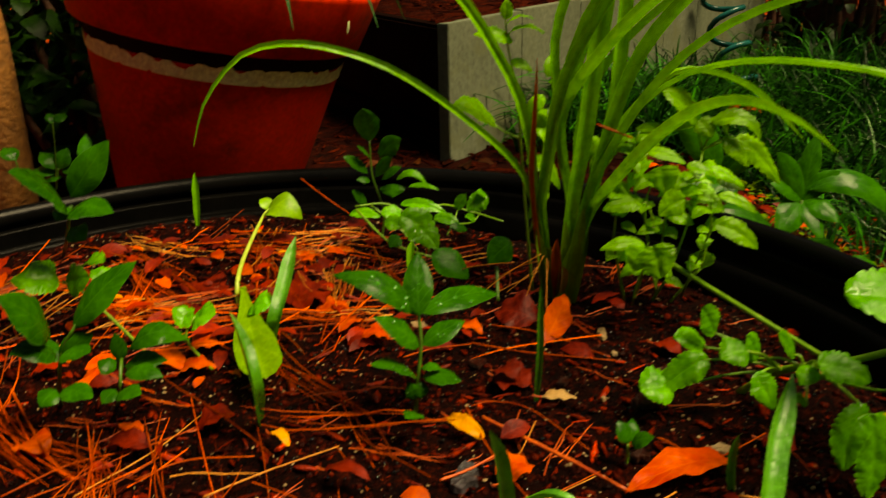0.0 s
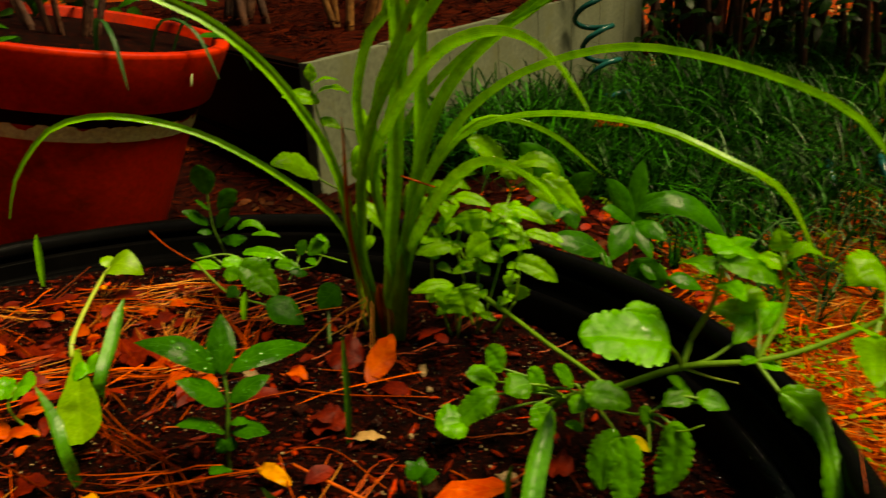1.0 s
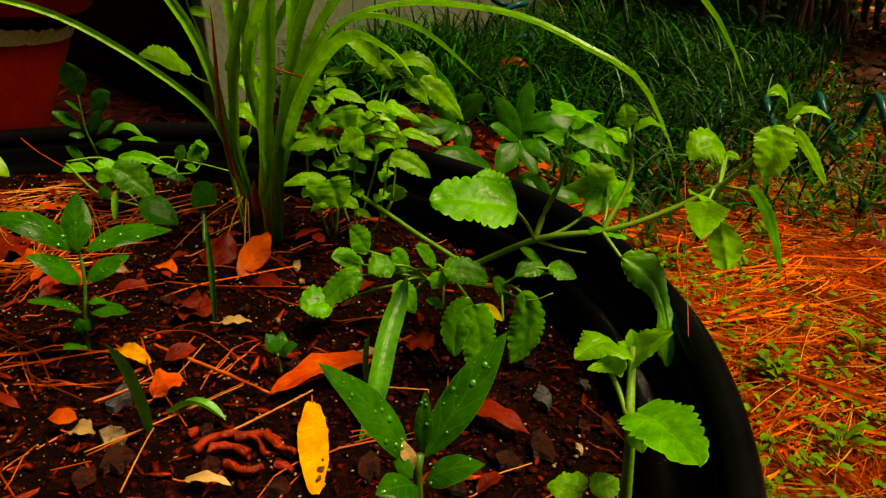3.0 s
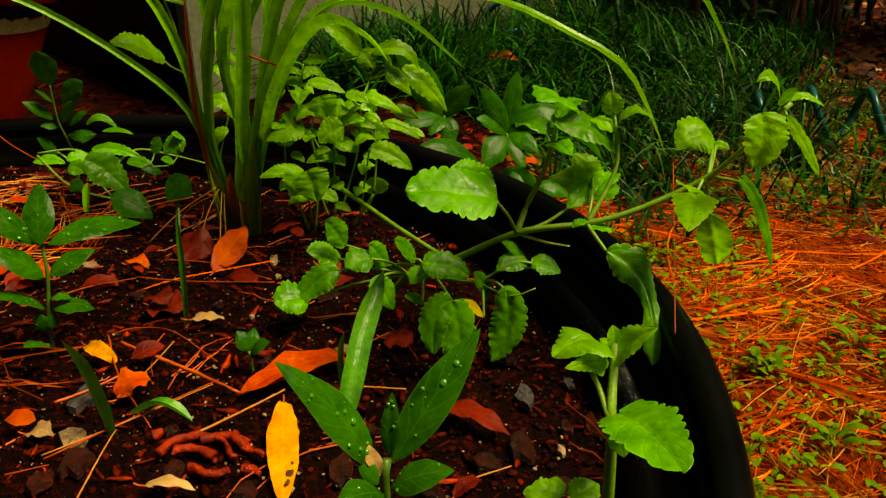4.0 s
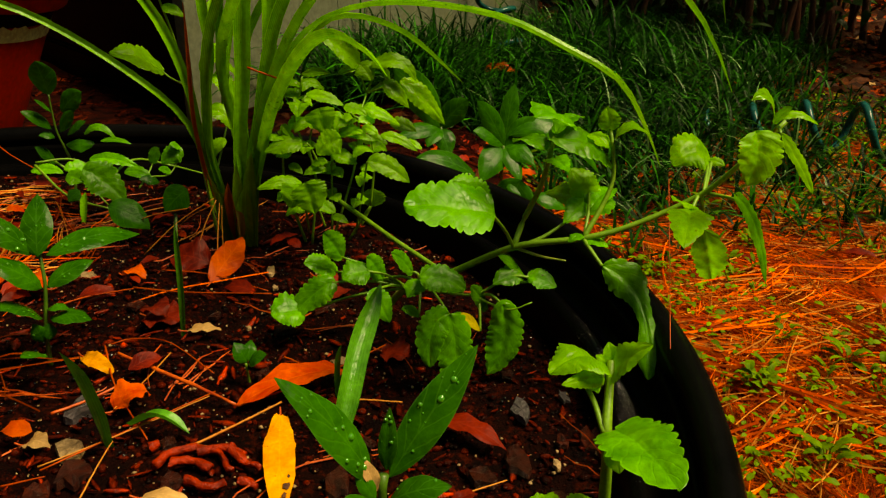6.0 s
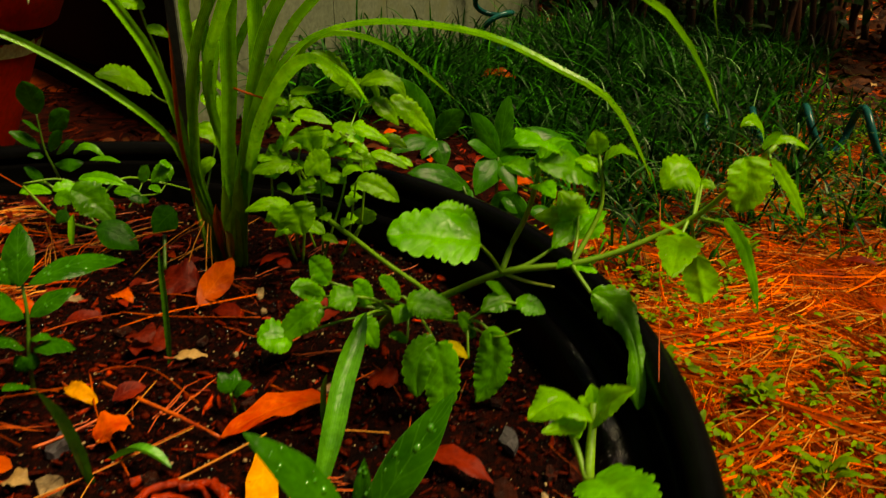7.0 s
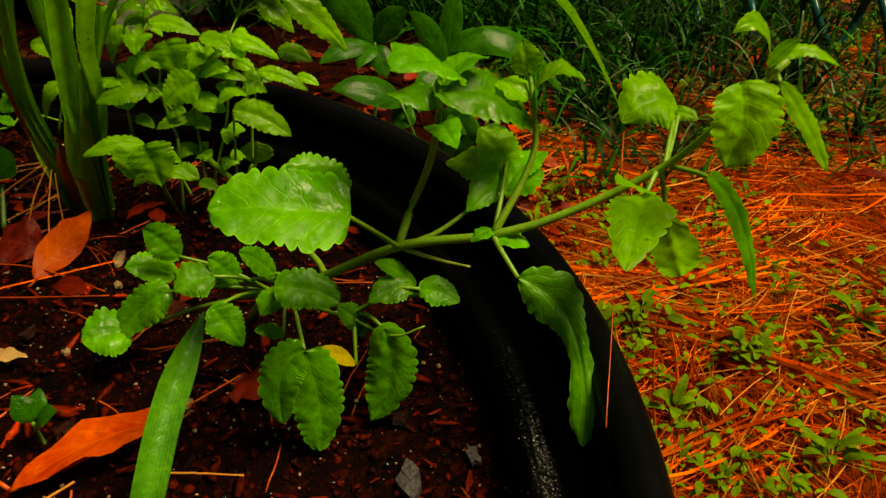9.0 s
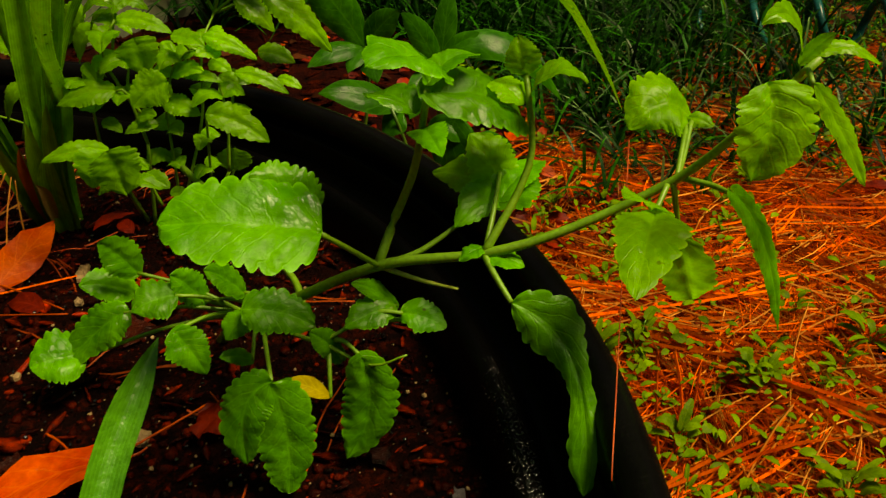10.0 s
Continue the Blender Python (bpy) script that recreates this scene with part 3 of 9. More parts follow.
def pot_part(name, profile, material, label="", close=False):
    bm = revolve(profile, (0, 0), 96, close)
    bmesh.ops.transform(bm, matrix=lean_pot, verts=bm.verts)
    return part(name, bm, material, pot, label)


pot_part("body", [(0.0, -0.205), (0.098, -0.205), (0.101, -0.20), (0.1435, 0.0), (0.147, 0.018), (0.150, 0.022), (0.141, 0.022), (0.137, 0.0), (0.095, -0.19), (0.0, -0.19)], clay_mat)
pot_part("rim", [(0.150, 0.020), (0.158, 0.021), (0.1610, 0.024), (0.1775, 0.082), (0.1782, 0.0865), (0.1765, 0.088), (0.1655, 0.088), (0.1638, 0.086), (0.158, 0.03), (0.150, 0.02)], clay_mat)
# Groove skin that carries the lip's shadow as dark colour.
pot_part("groove", [(0.1442, 0.0035), (0.1452, 0.006), (0.1478, 0.0185), (0.157, 0.0195), (0.146, 0.0205)], shadow_clay, "groove under the lip, its shade put into the dark colour")
# cream band with a ragged upper edge
bv, bf = [], []
for i in range(241):
    a = 2 * math.pi * i / 240
    nick = max(0.0, noise.noise((math.cos(a) * 9, math.sin(a) * 9, 0.4))) * 0.011 + max(0.0, noise.noise((math.cos(a) * 31, math.sin(a) * 31, 1.4))) * 0.006
    low = max(0.0, noise.noise((math.cos(a) * 23, math.sin(a) * 23, 7.4)) - 0.35) * 0.01
    for z in (-0.012 + low, 0.006 - nick):
        r = 0.1435 + z * 0.2125 + 0.0012
        bv.append(lean_pot @ Vector((r * math.cos(a), r * math.sin(a), z)))
    if i:
        q = 2 * i
        bf.append((q - 2, q, q + 1, q - 1))
part_data("painted_band", bv, bf, band_mat, pot, "chipped cream painted band")
bm = bmesh.new()
bmesh.ops.create_icosphere(bm, subdivisions=2, radius=0.005)
bmesh.ops.transform(bm, matrix=lean_pot @ Matrix.Rotation(radians(-27), 4, "Z") @ Matrix.Translation((0.1745, 0, 0.058)) @ Matrix.Diagonal((0.2, 0.35, 1.5, 1)), verts=bm.verts)
part("chip", bm, band_mat, pot, "pale chip in the clay")
pot_part("soil", [(0.0, 0.080), (0.08, 0.081), (0.1625, 0.075)], soil_mat, "dark soil in the pot")
pp = plant("potted_shrub", tuple(lean_pot @ Vector((0, 0, 0.06))), "dark leafy shrub growing in the terracotta pot", "shrub")
rp = random.Random(5)
for k in range(9):
    a = rp.uniform(0, 6.28)
    b0 = lean_pot @ Vector((0.03 * math.cos(a), 0.03 * math.sin(a), 0.06))
    b1 = b0 + Vector((0.09 * math.cos(a), 0.09 * math.sin(a), rp.uniform(0.15, 0.3)))
    stem(pp, [b0, b0.lerp(b1, 0.5) + Vector((0, 0, 0.03)), b1], 0.004, 0.002, bark_mat)
for k in range(26):
    a, r = rp.uniform(0, 6.28), rp.uniform(0.05, 0.15)
    b0 = lean_pot @ Vector((r * math.cos(a), r * math.sin(a), rp.uniform(0.08, 0.26)))
    d = Vector((math.cos(a), math.sin(a), rp.uniform(-0.6, 0.3))) * rp.uniform(0.03, 0.05)
    leaf(pp, tuple(b0), tuple(b0 + d * 0.5 + Vector((0, 0, 0.006))), tuple(b0 + d), rp.uniform(0.015, 0.024), (0, -0.3, 0.9), "gloss")
for a in (-0.15, -0.5, -1.0, -2.2, -2.8):
    b0 = lean_pot @ Vector((0.12 * math.cos(a), 0.12 * math.sin(a), 0.06))
    o = Vector((math.cos(a), math.sin(a), 0))
    blade(pp, [tuple(b0), tuple(b0 + o * 0.03 + Vector((0, 0, 0.05))), tuple(b0 + o * 0.07 + Vector((0, 0, 0.04))), tuple(b0 + o * 0.095 + Vector((0, 0, -0.01)))], 0.005, blade_dark)

# ---- stake at the far left ----
stake = thing("tree_trunk", (-0.52, 0.95, 0.08), "slender tan barked tree trunk beside the pot", "tree")
v, f = tube_data([(-0.520, 0.95, 0.05), (-0.513, 0.95, 0.3), (-0.520, 0.96, 0.6), (-0.505, 0.96, 1.4)], 0.026, 0.022, 30, 12)
v = [(x + 0.004 * noise.noise((x * 30, y * 30, z * 9)), y, z) for x, y, z in v]
part_data("trunk", v, f, trunk_mat, stake)

# ---- coiled hose ----
axis = spline([(0.56, 2.06, 0.62), (0.60, 2.02, 0.42), (0.64, 1.98, 0.24), (0.68, 1.78, 0.0), (0.84, 1.48, -0.02), (1.06, 1.22, 0.048), (1.32, 1.02, 0.05), (1.62, 0.86, 0.05)], 420)
coil = []
phase = 0.0
for i, q in enumerate(axis):
    d = (axis[min(i + 1, 419)] - axis[max(i - 1, 0)])
    phase += d.length / 2 / 0.088 * 2 * math.pi
    d.normalize()
    x = d.cross(Vector((0.2, 0.1, 1))).normalized()
    y = d.cross(x)
    coil.append(tuple(q + (x * math.cos(phase) + y * math.sin(phase)) * 0.041))
v, f = tube_data(coil, 0.0066, 0.0066, 700, 8)
tagged(mesh_object("coiled_hose", v, f, hose_mat), "teal coiled garden hose trailing from the boards into straw", "hose")


# ---- shrubs and trunk at the back ----
def back_shrub(at, height, stems, leaves, seed, stem_mat, label, leaf_kind="gloss", width=0.3):
    rr = random.Random(seed)
    sh = thing("shrub", at, label, "shrub", "shrubs at the back")
    v, f = [], []
    for k in range(stems):
        a, r = rr.uniform(0, 6.28), rr.uniform(0.0, width * 0.4)
        b = Vector(at) + Vector((math.cos(a) * r, math.sin(a) * r, -0.02))
        t = b + Vector((rr.uniform(-0.12, 0.12), rr.uniform(-0.08, 0.08), height * rr.uniform(0.7, 1.1)))
        m = b.lerp(t, 0.5) + Vector((rr.uniform(-0.04, 0.04), rr.uniform(-0.03, 0.03), 0))
        stem(sh, [tuple(b), tuple(m), tuple(t)], rr.uniform(0.006, 0.016), 0.004, stem_mat)
    v, f, uvs = [], [], []
    for k in range(leaves):
        a, r = rr.uniform(0, 6.28), width * math.sqrt(rr.random())
        b = Vector(at) + Vector((math.cos(a) * r, math.sin(a) * r * 0.7, height * rr.uniform(0.12, 1.0)))
        d = Vector((rr.uniform(-1, 1), rr.uniform(-1, 1), rr.uniform(-0.9, 0.4))).normalized() * rr.uniform(0.03, 0.065)
        lv, lf, lu = leaf_data(b, b + d * 0.5 + Vector((0, 0, 0.006)), b + d, rr.uniform(0.014, 0.026), (rr.uniform(-0.5, 0.5), -0.4, 0.8), "weed", 0.3, k, True)
        k0 = len(v)
        v += lv
        uvs += lu
        f += [tuple(k0 + i for i in q) for q in lf]
    part_data("crown", v, f, KINDS[leaf_kind], sh, "", uvs)
    return sh


rb = random.Random(77)
for i in range(34):
    x = 1.02 + i * 0.055 + rb.uniform(-0.05, 0.05)
    y = 2.52 + rb.uniform(-0.06, 0.6) - 0.80 * (x - 1.0)
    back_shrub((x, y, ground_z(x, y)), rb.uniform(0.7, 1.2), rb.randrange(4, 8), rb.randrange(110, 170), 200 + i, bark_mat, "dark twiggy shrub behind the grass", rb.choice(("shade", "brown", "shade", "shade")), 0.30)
for i, (x, y) in enumerate(((0.05, 1.75), (0.22, 1.95), (0.42, 2.25), (-0.2, 1.95), (-0.4, 2.2), (0.62, 2.55), (0.1, 2.3))):
    back_shrub((x, y, 0.29), rb.uniform(0.5, 0.8), rb.randrange(4, 7), rb.randrange(20, 40), 300 + i, trunk_mat if i < 3 else bark_mat, "bare stemmed shrub growing in the raised bed", "gloss", 0.16)
for i, (x, y) in enumerate(((-0.55, 1.25), (-0.75, 1.05), (-0.62, 1.6), (-0.95, 1.4))):
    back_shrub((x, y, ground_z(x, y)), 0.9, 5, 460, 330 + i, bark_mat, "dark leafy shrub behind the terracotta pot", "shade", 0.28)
for i, (x, y) in enumerate(((-0.66, 1.16), (-0.84, 1.18), (-0.7, 1.36), (-0.5, 1.38), (-0.46, 1.12))):
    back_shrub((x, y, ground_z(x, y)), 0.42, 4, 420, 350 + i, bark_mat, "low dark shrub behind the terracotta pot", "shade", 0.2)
tree = thing("tree_trunk", (1.16, 2.62, 0.0), "reddish barked tree trunk behind the grass", "tree")
v, f = tube_data([(1.16, 2.62, -0.05), (1.165, 2.62, 0.1), (1.17, 2.62, 0.5), (1.2, 2.65, 2.2)], 0.075, 0.055, 40, 18)
v = [(x + 0.012 * noise.noise((x * 24, y * 24, z * 3)), y + 0.012 * noise.noise((y * 24, x * 24, z * 3)), z) for x, y, z in v]
part_data("trunk", v, f, surface("red_bark", (0.06, 0.008, 0.003), (0.20, 0.03, 0.008), 9, 0.8, 90, 1.0, 0.006), tree)


def leaf_litter(name, count, area, material, label, seed, size=(0.03, 0.07), height=ground_z, keep=None):
    rr = random.Random(seed)
    v, f, uvs = [], [], []
    for k in range(count):
        x, y = area(rr)
        while keep and not keep(x, y, rr):
            x, y = area(rr)
        b = Vector((x, y, height(x, y) + rr.uniform(0.002, 0.010)))
        a, ln = rr.uniform(0, 6.28), rr.uniform(*size)
        d = Vector((math.cos(a), math.sin(a), rr.uniform(-0.1, 0.22))) * ln
        lv, lf, lu = leaf_data(b, b + d * 0.5 + Vector((0, 0, 0.12 * ln)), b + d, ln * rr.uniform(0.35, 0.6), (rr.uniform(-0.5, 0.5), rr.uniform(-0.6, 0.2), 0.9), "orange", 0.35, k, True)
        k0 = len(v)
        v += lv
        uvs += lu
        f += [tuple(k0 + i for i in q) for q in lf]
    return tagged(mesh_object(name, v, f, material, uvs), label, "leaf litter", kind="stuff")


def patch(cx, cy, radius, power=0.55):
    """A patch with an uneven outline, thinning towards its edge."""
    def area(rr):
        a, r = rr.uniform(0, 2 * math.pi), radius * rr.random() ** power
        r *= 1 + 0.22 * noise.noise((math.cos(a) * 1.7, math.sin(a) * 1.7, cx * 3)) + rr.gauss(0, 0.05)
        return cx + r * math.cos(a), cy + r * math.sin(a)
    return area


leaf_litter("leaf_litter", 260, patch(2.2, 2.8, 1.3), dry_leaf, "pale dry leaves under the shrubs", 41)
leaf_litter("leaf_litter", 4600, patch(1.6, 2.3, 1.25), brown_leaf, "brown dead leaves under the shrubs", 42)
leaf_litter("leaf_litter", 60, lambda rr: (rr.uniform(0.9, 2.0), rr.uniform(0.8, 2.2)), orange_leaf, "orange dead leaves on the straw", 43, (0.02, 0.045))
leaf_litter("leaf_litter", 120, lambda rr: (rr.uniform(-0.12, 0.4), rr.uniform(0.88, 1.2)), brown_leaf, "brown dead leaves in the mulch", 44, (0.015, 0.03))
leaf_litter("leaf_litter", 240, lambda rr: (rr.uniform(0.24, 0.62), rr.uniform(0.74, 1.16)), red_leaf, "red dead leaves beside the tub", 51, (0.008, 0.026), ground_z, lambda x, y, rr: (x - TUB[0]) ** 2 + (y - TUB[1]) ** 2 > 0.21)
leaf_litter("leaf_litter", 90, lambda rr: (rr.uniform(0.25, 0.62), rr.uniform(0.74, 1.16)), orange_leaf, "orange dead leaves beside the tub", 52, (0.006, 0.022), ground_z, lambda x, y, rr: (x - TUB[0]) ** 2 + (y - TUB[1]) ** 2 > 0.21)

# ---- unseen dark ring, added to keep the low sky's light off ----
bm = revolve([(7.0, -0.5), (7.2, 1.5), (7.0, 3.2), (6.6, 4.6)], (0.3, 0.6), 64)
me = bpy.data.meshes.new("backdrop")
bm.to_mesh(me)
bm.free()
me.materials.append(surface("dark_sky_blocker", (0.004, 0.006, 0.002), (0.03, 0.035, 0.010), 1.2, 0.9, 9, 0.5, 0.05, 0.0, 0.05))
tagged(new("backdrop", me), "unseen dark ring added to block the low sky", "backdrop", kind="structure")

clump = plant('strap_leaf_clump', (0.1080, 0.6260, 0.1500), 'tall clump of arching green strap leaves wet with rain', 'grass plant')
FRONT = (0.12, -1.0, 0.30)


def shoot_low(o):
    """The lower run of a blade in the taller shoot, shifted by o across it."""
    return [(0.1120 + o * 0.35, 0.6260, 0.1440), (0.1150 + o * 0.65, 0.6140, 0.1930), (0.1190 + o, 0.6110, 0.2250)]


def shoot_low_small(o):
    """The lower run of a blade in the smaller shoot beside it."""
    return [(0.1000 + o * 0.3, 0.6320, 0.1440), (0.0945 + o * 0.6, 0.6160, 0.1990), (0.0890 + o, 0.6110, 0.2290)]


# arching blades of the taller shoot
blade(clump, shoot_low(0.006) + [(0.1388, 0.5954, 0.2749), (0.1623, 0.5720, 0.3278), (0.1868, 0.5477, 0.3614), (0.2186, 0.5162, 0.3849), (0.2610, 0.4740, 0.3996), (0.3007, 0.4347, 0.3954), (0.3362, 0.3995, 0.3827), (0.3563, 0.3796, 0.3683), (0.3705, 0.3655, 0.3434), (0.3783, 0.3577, 0.3236)], 0.0078, wet=70)
blade(clump, shoot_low(0.008) + [(0.1322, 0.6090, 0.2602), (0.1532, 0.5999, 0.3001), (0.1802, 0.5843, 0.3305), (0.2164, 0.5635, 0.3441), (0.2575, 0.5398, 0.3456), (0.2998, 0.5154, 0.3389), (0.3371, 0.4939, 0.3216), (0.3700, 0.4850, 0.3020), (0.4000, 0.5000, 0.2640), (0.4190, 0.5110, 0.2340)], 0.0078, wet=70)
blade(clump, shoot_low(-0.003) + [(0.1040, 0.6200, 0.2939), (0.1231, 0.5684, 0.3516), (0.1489, 0.5057, 0.3967), (0.1681, 0.4592, 0.4134), (0.1837, 0.4213, 0.4181), (0.1968, 0.3894, 0.4125), (0.2065, 0.3660, 0.3973), (0.2119, 0.3528, 0.3859)], 0.0080, wet=60)
blade(clump, shoot_low(0.010) + [(0.1410, 0.5590, 0.2722), (0.1543, 0.5266, 0.3042), (0.1688, 0.4910, 0.3291), (0.1837, 0.4545, 0.3404), (0.1987, 0.4176, 0.3374), (0.2072, 0.3969, 0.3296)], 0.0085, wet=40)
blade(clump, shoot_low(0.002) + [(0.1231, 0.6284, 0.2945), (0.1462, 0.6219, 0.3445), (0.1882, 0.6100, 0.3865), (0.2425, 0.5946, 0.4209), (0.3300, 0.5400, 0.5200), (0.4200, 0.5200, 0.5000)], 0.0095)
blade(clump, shoot_low(-0.004) + [(0.1094, 0.6312, 0.2805), (0.1228, 0.6320, 0.3396), (0.1479, 0.6336, 0.3986), (0.1631, 0.6346, 0.4225), (0.2000, 0.6400, 0.5600), (0.2600, 0.6500, 0.6000)], 0.0095)
blade(clump, shoot_low(0.001) + [(0.1090, 0.6250, 0.2819), (0.1130, 0.6120, 0.3482), (0.1287, 0.5881, 0.3889), (0.1900, 0.5600, 0.5000), (0.2600, 0.5000, 0.5600), (0.3400, 0.4400, 0.5700), (0.4200, 0.3900, 0.5200), (0.4680, 0.5450, 0.3600), (0.4720, 0.5410, 0.3300)], 0.0105)
blade(clump, shoot_low(0.007) + [(0.1422, 0.6286, 0.2692), (0.1699, 0.6341, 0.3061), (0.1988, 0.6399, 0.3261), (0.2450, 0.6350, 0.3150), (0.3000, 0.6500, 0.2700)], 0.0100)
# upright blades of the taller shoot
blade(clump, shoot_low(-0.005) + [(0.1170, 0.6100, 0.2520), (0.1230, 0.6100, 0.2950), (0.1260, 0.6100, 0.3360), (0.1330, 0.6120, 0.4000), (0.1300, 0.6150, 0.5400), (0.1300, 0.6100, 0.7000), (0.1500, 0.5900, 0.7800)], 0.0125, turn=0.15, face=FRONT)
blade(clump, shoot_low(0.003) + [(0.1290, 0.6130, 0.2520), (0.1400, 0.6160, 0.2950), (0.1440, 0.6180, 0.3360), (0.1480, 0.6220, 0.4240), (0.1470, 0.6250, 0.5400), (0.1500, 0.6300, 0.6800)], 0.0108, turn=-0.25, face=FRONT)
blade(clump, shoot_low(0.007) + [(0.1410, 0.6050, 0.2980), (0.1560, 0.6050, 0.3420), (0.1790, 0.6040, 0.3750), (0.2050, 0.6020, 0.3980), (0.2390, 0.6000, 0.4200), (0.3100, 0.5900, 0.4500), (0.3800, 0.5700, 0.4400)], 0.0095, turn=0.3, face=FRONT)
# blades of the smaller shoot
blade(clump, shoot_low_small(-0.003) + [(0.0790, 0.6080, 0.2520), (0.0710, 0.6080, 0.2660), (0.0520, 0.6080, 0.2855), (0.0164, 0.6061, 0.3151), (-0.0188, 0.5994, 0.3394), (-0.0529, 0.5929, 0.3535), (-0.0827, 0.5872, 0.3597), (-0.1090, 0.5822, 0.3571), (-0.1268, 0.5788, 0.3466), (-0.1466, 0.5750, 0.3214), (-0.1566, 0.5731, 0.2928)], 0.0045, turn=0.25, face=(0.3, -0.75, 0.6))
blade(clump, shoot_low_small(-0.002) + [(0.0840, 0.6100, 0.2630), (0.0815, 0.6100, 0.2840), (0.0750, 0.6100, 0.3080), (0.0690, 0.6120, 0.3250), (0.0540, 0.6120, 0.3520), (0.0370, 0.6100, 0.3790), (0.0090, 0.6050, 0.4100), (-0.0290, 0.6000, 0.4350), (-0.1600, 0.5800, 0.5000), (-0.2300, 0.5700, 0.4700)], 0.0070, turn=0.3, face=(0.3, -0.85, 0.5))
blade(clump, shoot_low_small(0.002) + [(0.0910, 0.6080, 0.2670), (0.0940, 0.6080, 0.2840), (0.0990, 0.6085, 0.3130), (0.0960, 0.6090, 0.3460), (0.0990, 0.6100, 0.3710), (0.1100, 0.6100, 0.4030), (0.1260, 0.6100, 0.4260), (0.1500, 0.6050, 0.5600), (0.2000, 0.5900, 0.6300)], 0.0074, turn=-0.4, face=FRONT)
blade(clump, shoot_low_small(0.003) + [(0.0960, 0.6020, 0.2700), (0.0990, 0.6000, 0.3040), (0.1090, 0.6000, 0.3390), (0.1280, 0.6000, 0.3750), (0.1460, 0.6000, 0.4020), (0.1600, 0.6000, 0.4210), (0.2200, 0.5900, 0.4950), (0.2900, 0.5800, 0.5100)], 0.0088, turn=0.5, face=FRONT)
blade(clump, [(0.0960, 0.6220, 0.1480), (0.0890, 0.6080, 0.2060), (0.0840, 0.6060, 0.2560), (0.0850, 0.6060, 0.3020), (0.0855, 0.6060, 0.3300), (0.0850, 0.6060, 0.3440)], 0.0038, blade_red, turn=0.6, face=FRONT)
# sheaths round the foot of the shoots
for o, top, w, mat in ((-0.0075, 0.222, 0.0090, sheath_olive), (-0.0010, 0.205, 0.0120, sheath_olive), (0.0060, 0.232, 0.0100, sheath_olive), (0.0105, 0.214, 0.0080, sheath_olive)):
    blade(clump, [(0.1115 + o * 0.7, 0.6175, 0.1430), (0.1140 + o * 0.85, 0.6065, 0.1830), (0.1170 + o, 0.6045, top)], w, mat, turn=o * 60, face=FRONT)
for o, top, w, mat in ((-0.0040, 0.216, 0.0075, sheath_olive), (0.0030, 0.200, 0.0085, sheath_olive)):
    blade(clump, [(0.1000 + o * 0.5, 0.6240, 0.1430), (0.0960 + o, 0.6110, 0.1900), (0.0915 + o, 0.6060, top)], w, mat, turn=o * 60, face=FRONT)
blade(clump, [(0.1060, 0.6120, 0.1560), (0.1045, 0.6040, 0.1860), (0.1030, 0.6020, 0.2080)], 0.0080, blade_red, turn=0.5, face=FRONT)
blade(clump, [(0.1085, 0.6090, 0.1600), (0.1090, 0.6030, 0.1790), (0.1070, 0.6000, 0.1860)], 0.0060, sheath_dry, turn=-0.4, face=FRONT)

vine = plant('lemon_balm', (0.2080, 0.4780, 0.1500), 'trailing lemon balm with bright toothed green leaves over the rim', 'plant')
stem(vine, [(0.2080, 0.4780, 0.1480), (0.2236, 0.4550, 0.1787), (0.2444, 0.4300, 0.1979), (0.2800, 0.4030, 0.2260), (0.3160, 0.3860, 0.2360), (0.3445, 0.3800, 0.2453), (0.3785, 0.3720, 0.2646), (0.3910, 0.3580, 0.2868), (0.4076, 0.3520, 0.3092)], 0.0026, 0.0013)
stem(vine, [(0.2800, 0.4030, 0.2260), (0.2700, 0.3850, 0.2440), (0.2600, 0.3740, 0.2580)], 0.0011, 0.0009)
leaf(vine, (0.2600, 0.3740, 0.2580), (0.2360, 0.3740, 0.2650), (0.2120, 0.3760, 0.2660), 0.0345, (0.0600, -0.4800, 0.8747), 'balm_round', fold=0.15)
leaf(vine, (0.2600, 0.3880, 0.2590), (0.2500, 0.3870, 0.2695), (0.2400, 0.3860, 0.2740), 0.0165, (-0.3000, -0.5200, 0.8000), 'balm_round')
stem(vine, [(0.2800, 0.4030, 0.2260), (0.2876, 0.4100, 0.2401), (0.2958, 0.4050, 0.2638), (0.3001, 0.4000, 0.2929)], 0.0019, 0.0012)
leaf(vine, (0.2950, 0.4020, 0.2846), (0.2887, 0.4111, 0.2888), (0.2824, 0.4200, 0.2841), 0.0173, (-0.0124, 0.0177, 0.9998), 'balm')
leaf(vine, (0.3004, 0.3880, 0.3022), (0.2904, 0.3765, 0.3115), (0.2768, 0.3650, 0.3133), 0.0251, (0.4339, -0.0091, 0.9009), 'balm')
leaf(vine, (0.3002, 0.4000, 0.2907), (0.3250, 0.4082, 0.2844), (0.3407, 0.4200, 0.2661), 0.0309, (0.5870, -0.2355, 0.7746), 'balm')
leaf(vine, (0.3009, 0.4000, 0.2951), (0.3097, 0.4046, 0.3016), (0.3201, 0.4100, 0.2994), 0.0129, (-0.1724, -0.0900, 0.9809), 'balm')
leaf(vine, (0.2977, 0.4000, 0.2786), (0.2976, 0.3853, 0.2835), (0.2989, 0.3700, 0.2814), 0.0119, (-0.2033, 0.0829, 0.9756), 'balm')
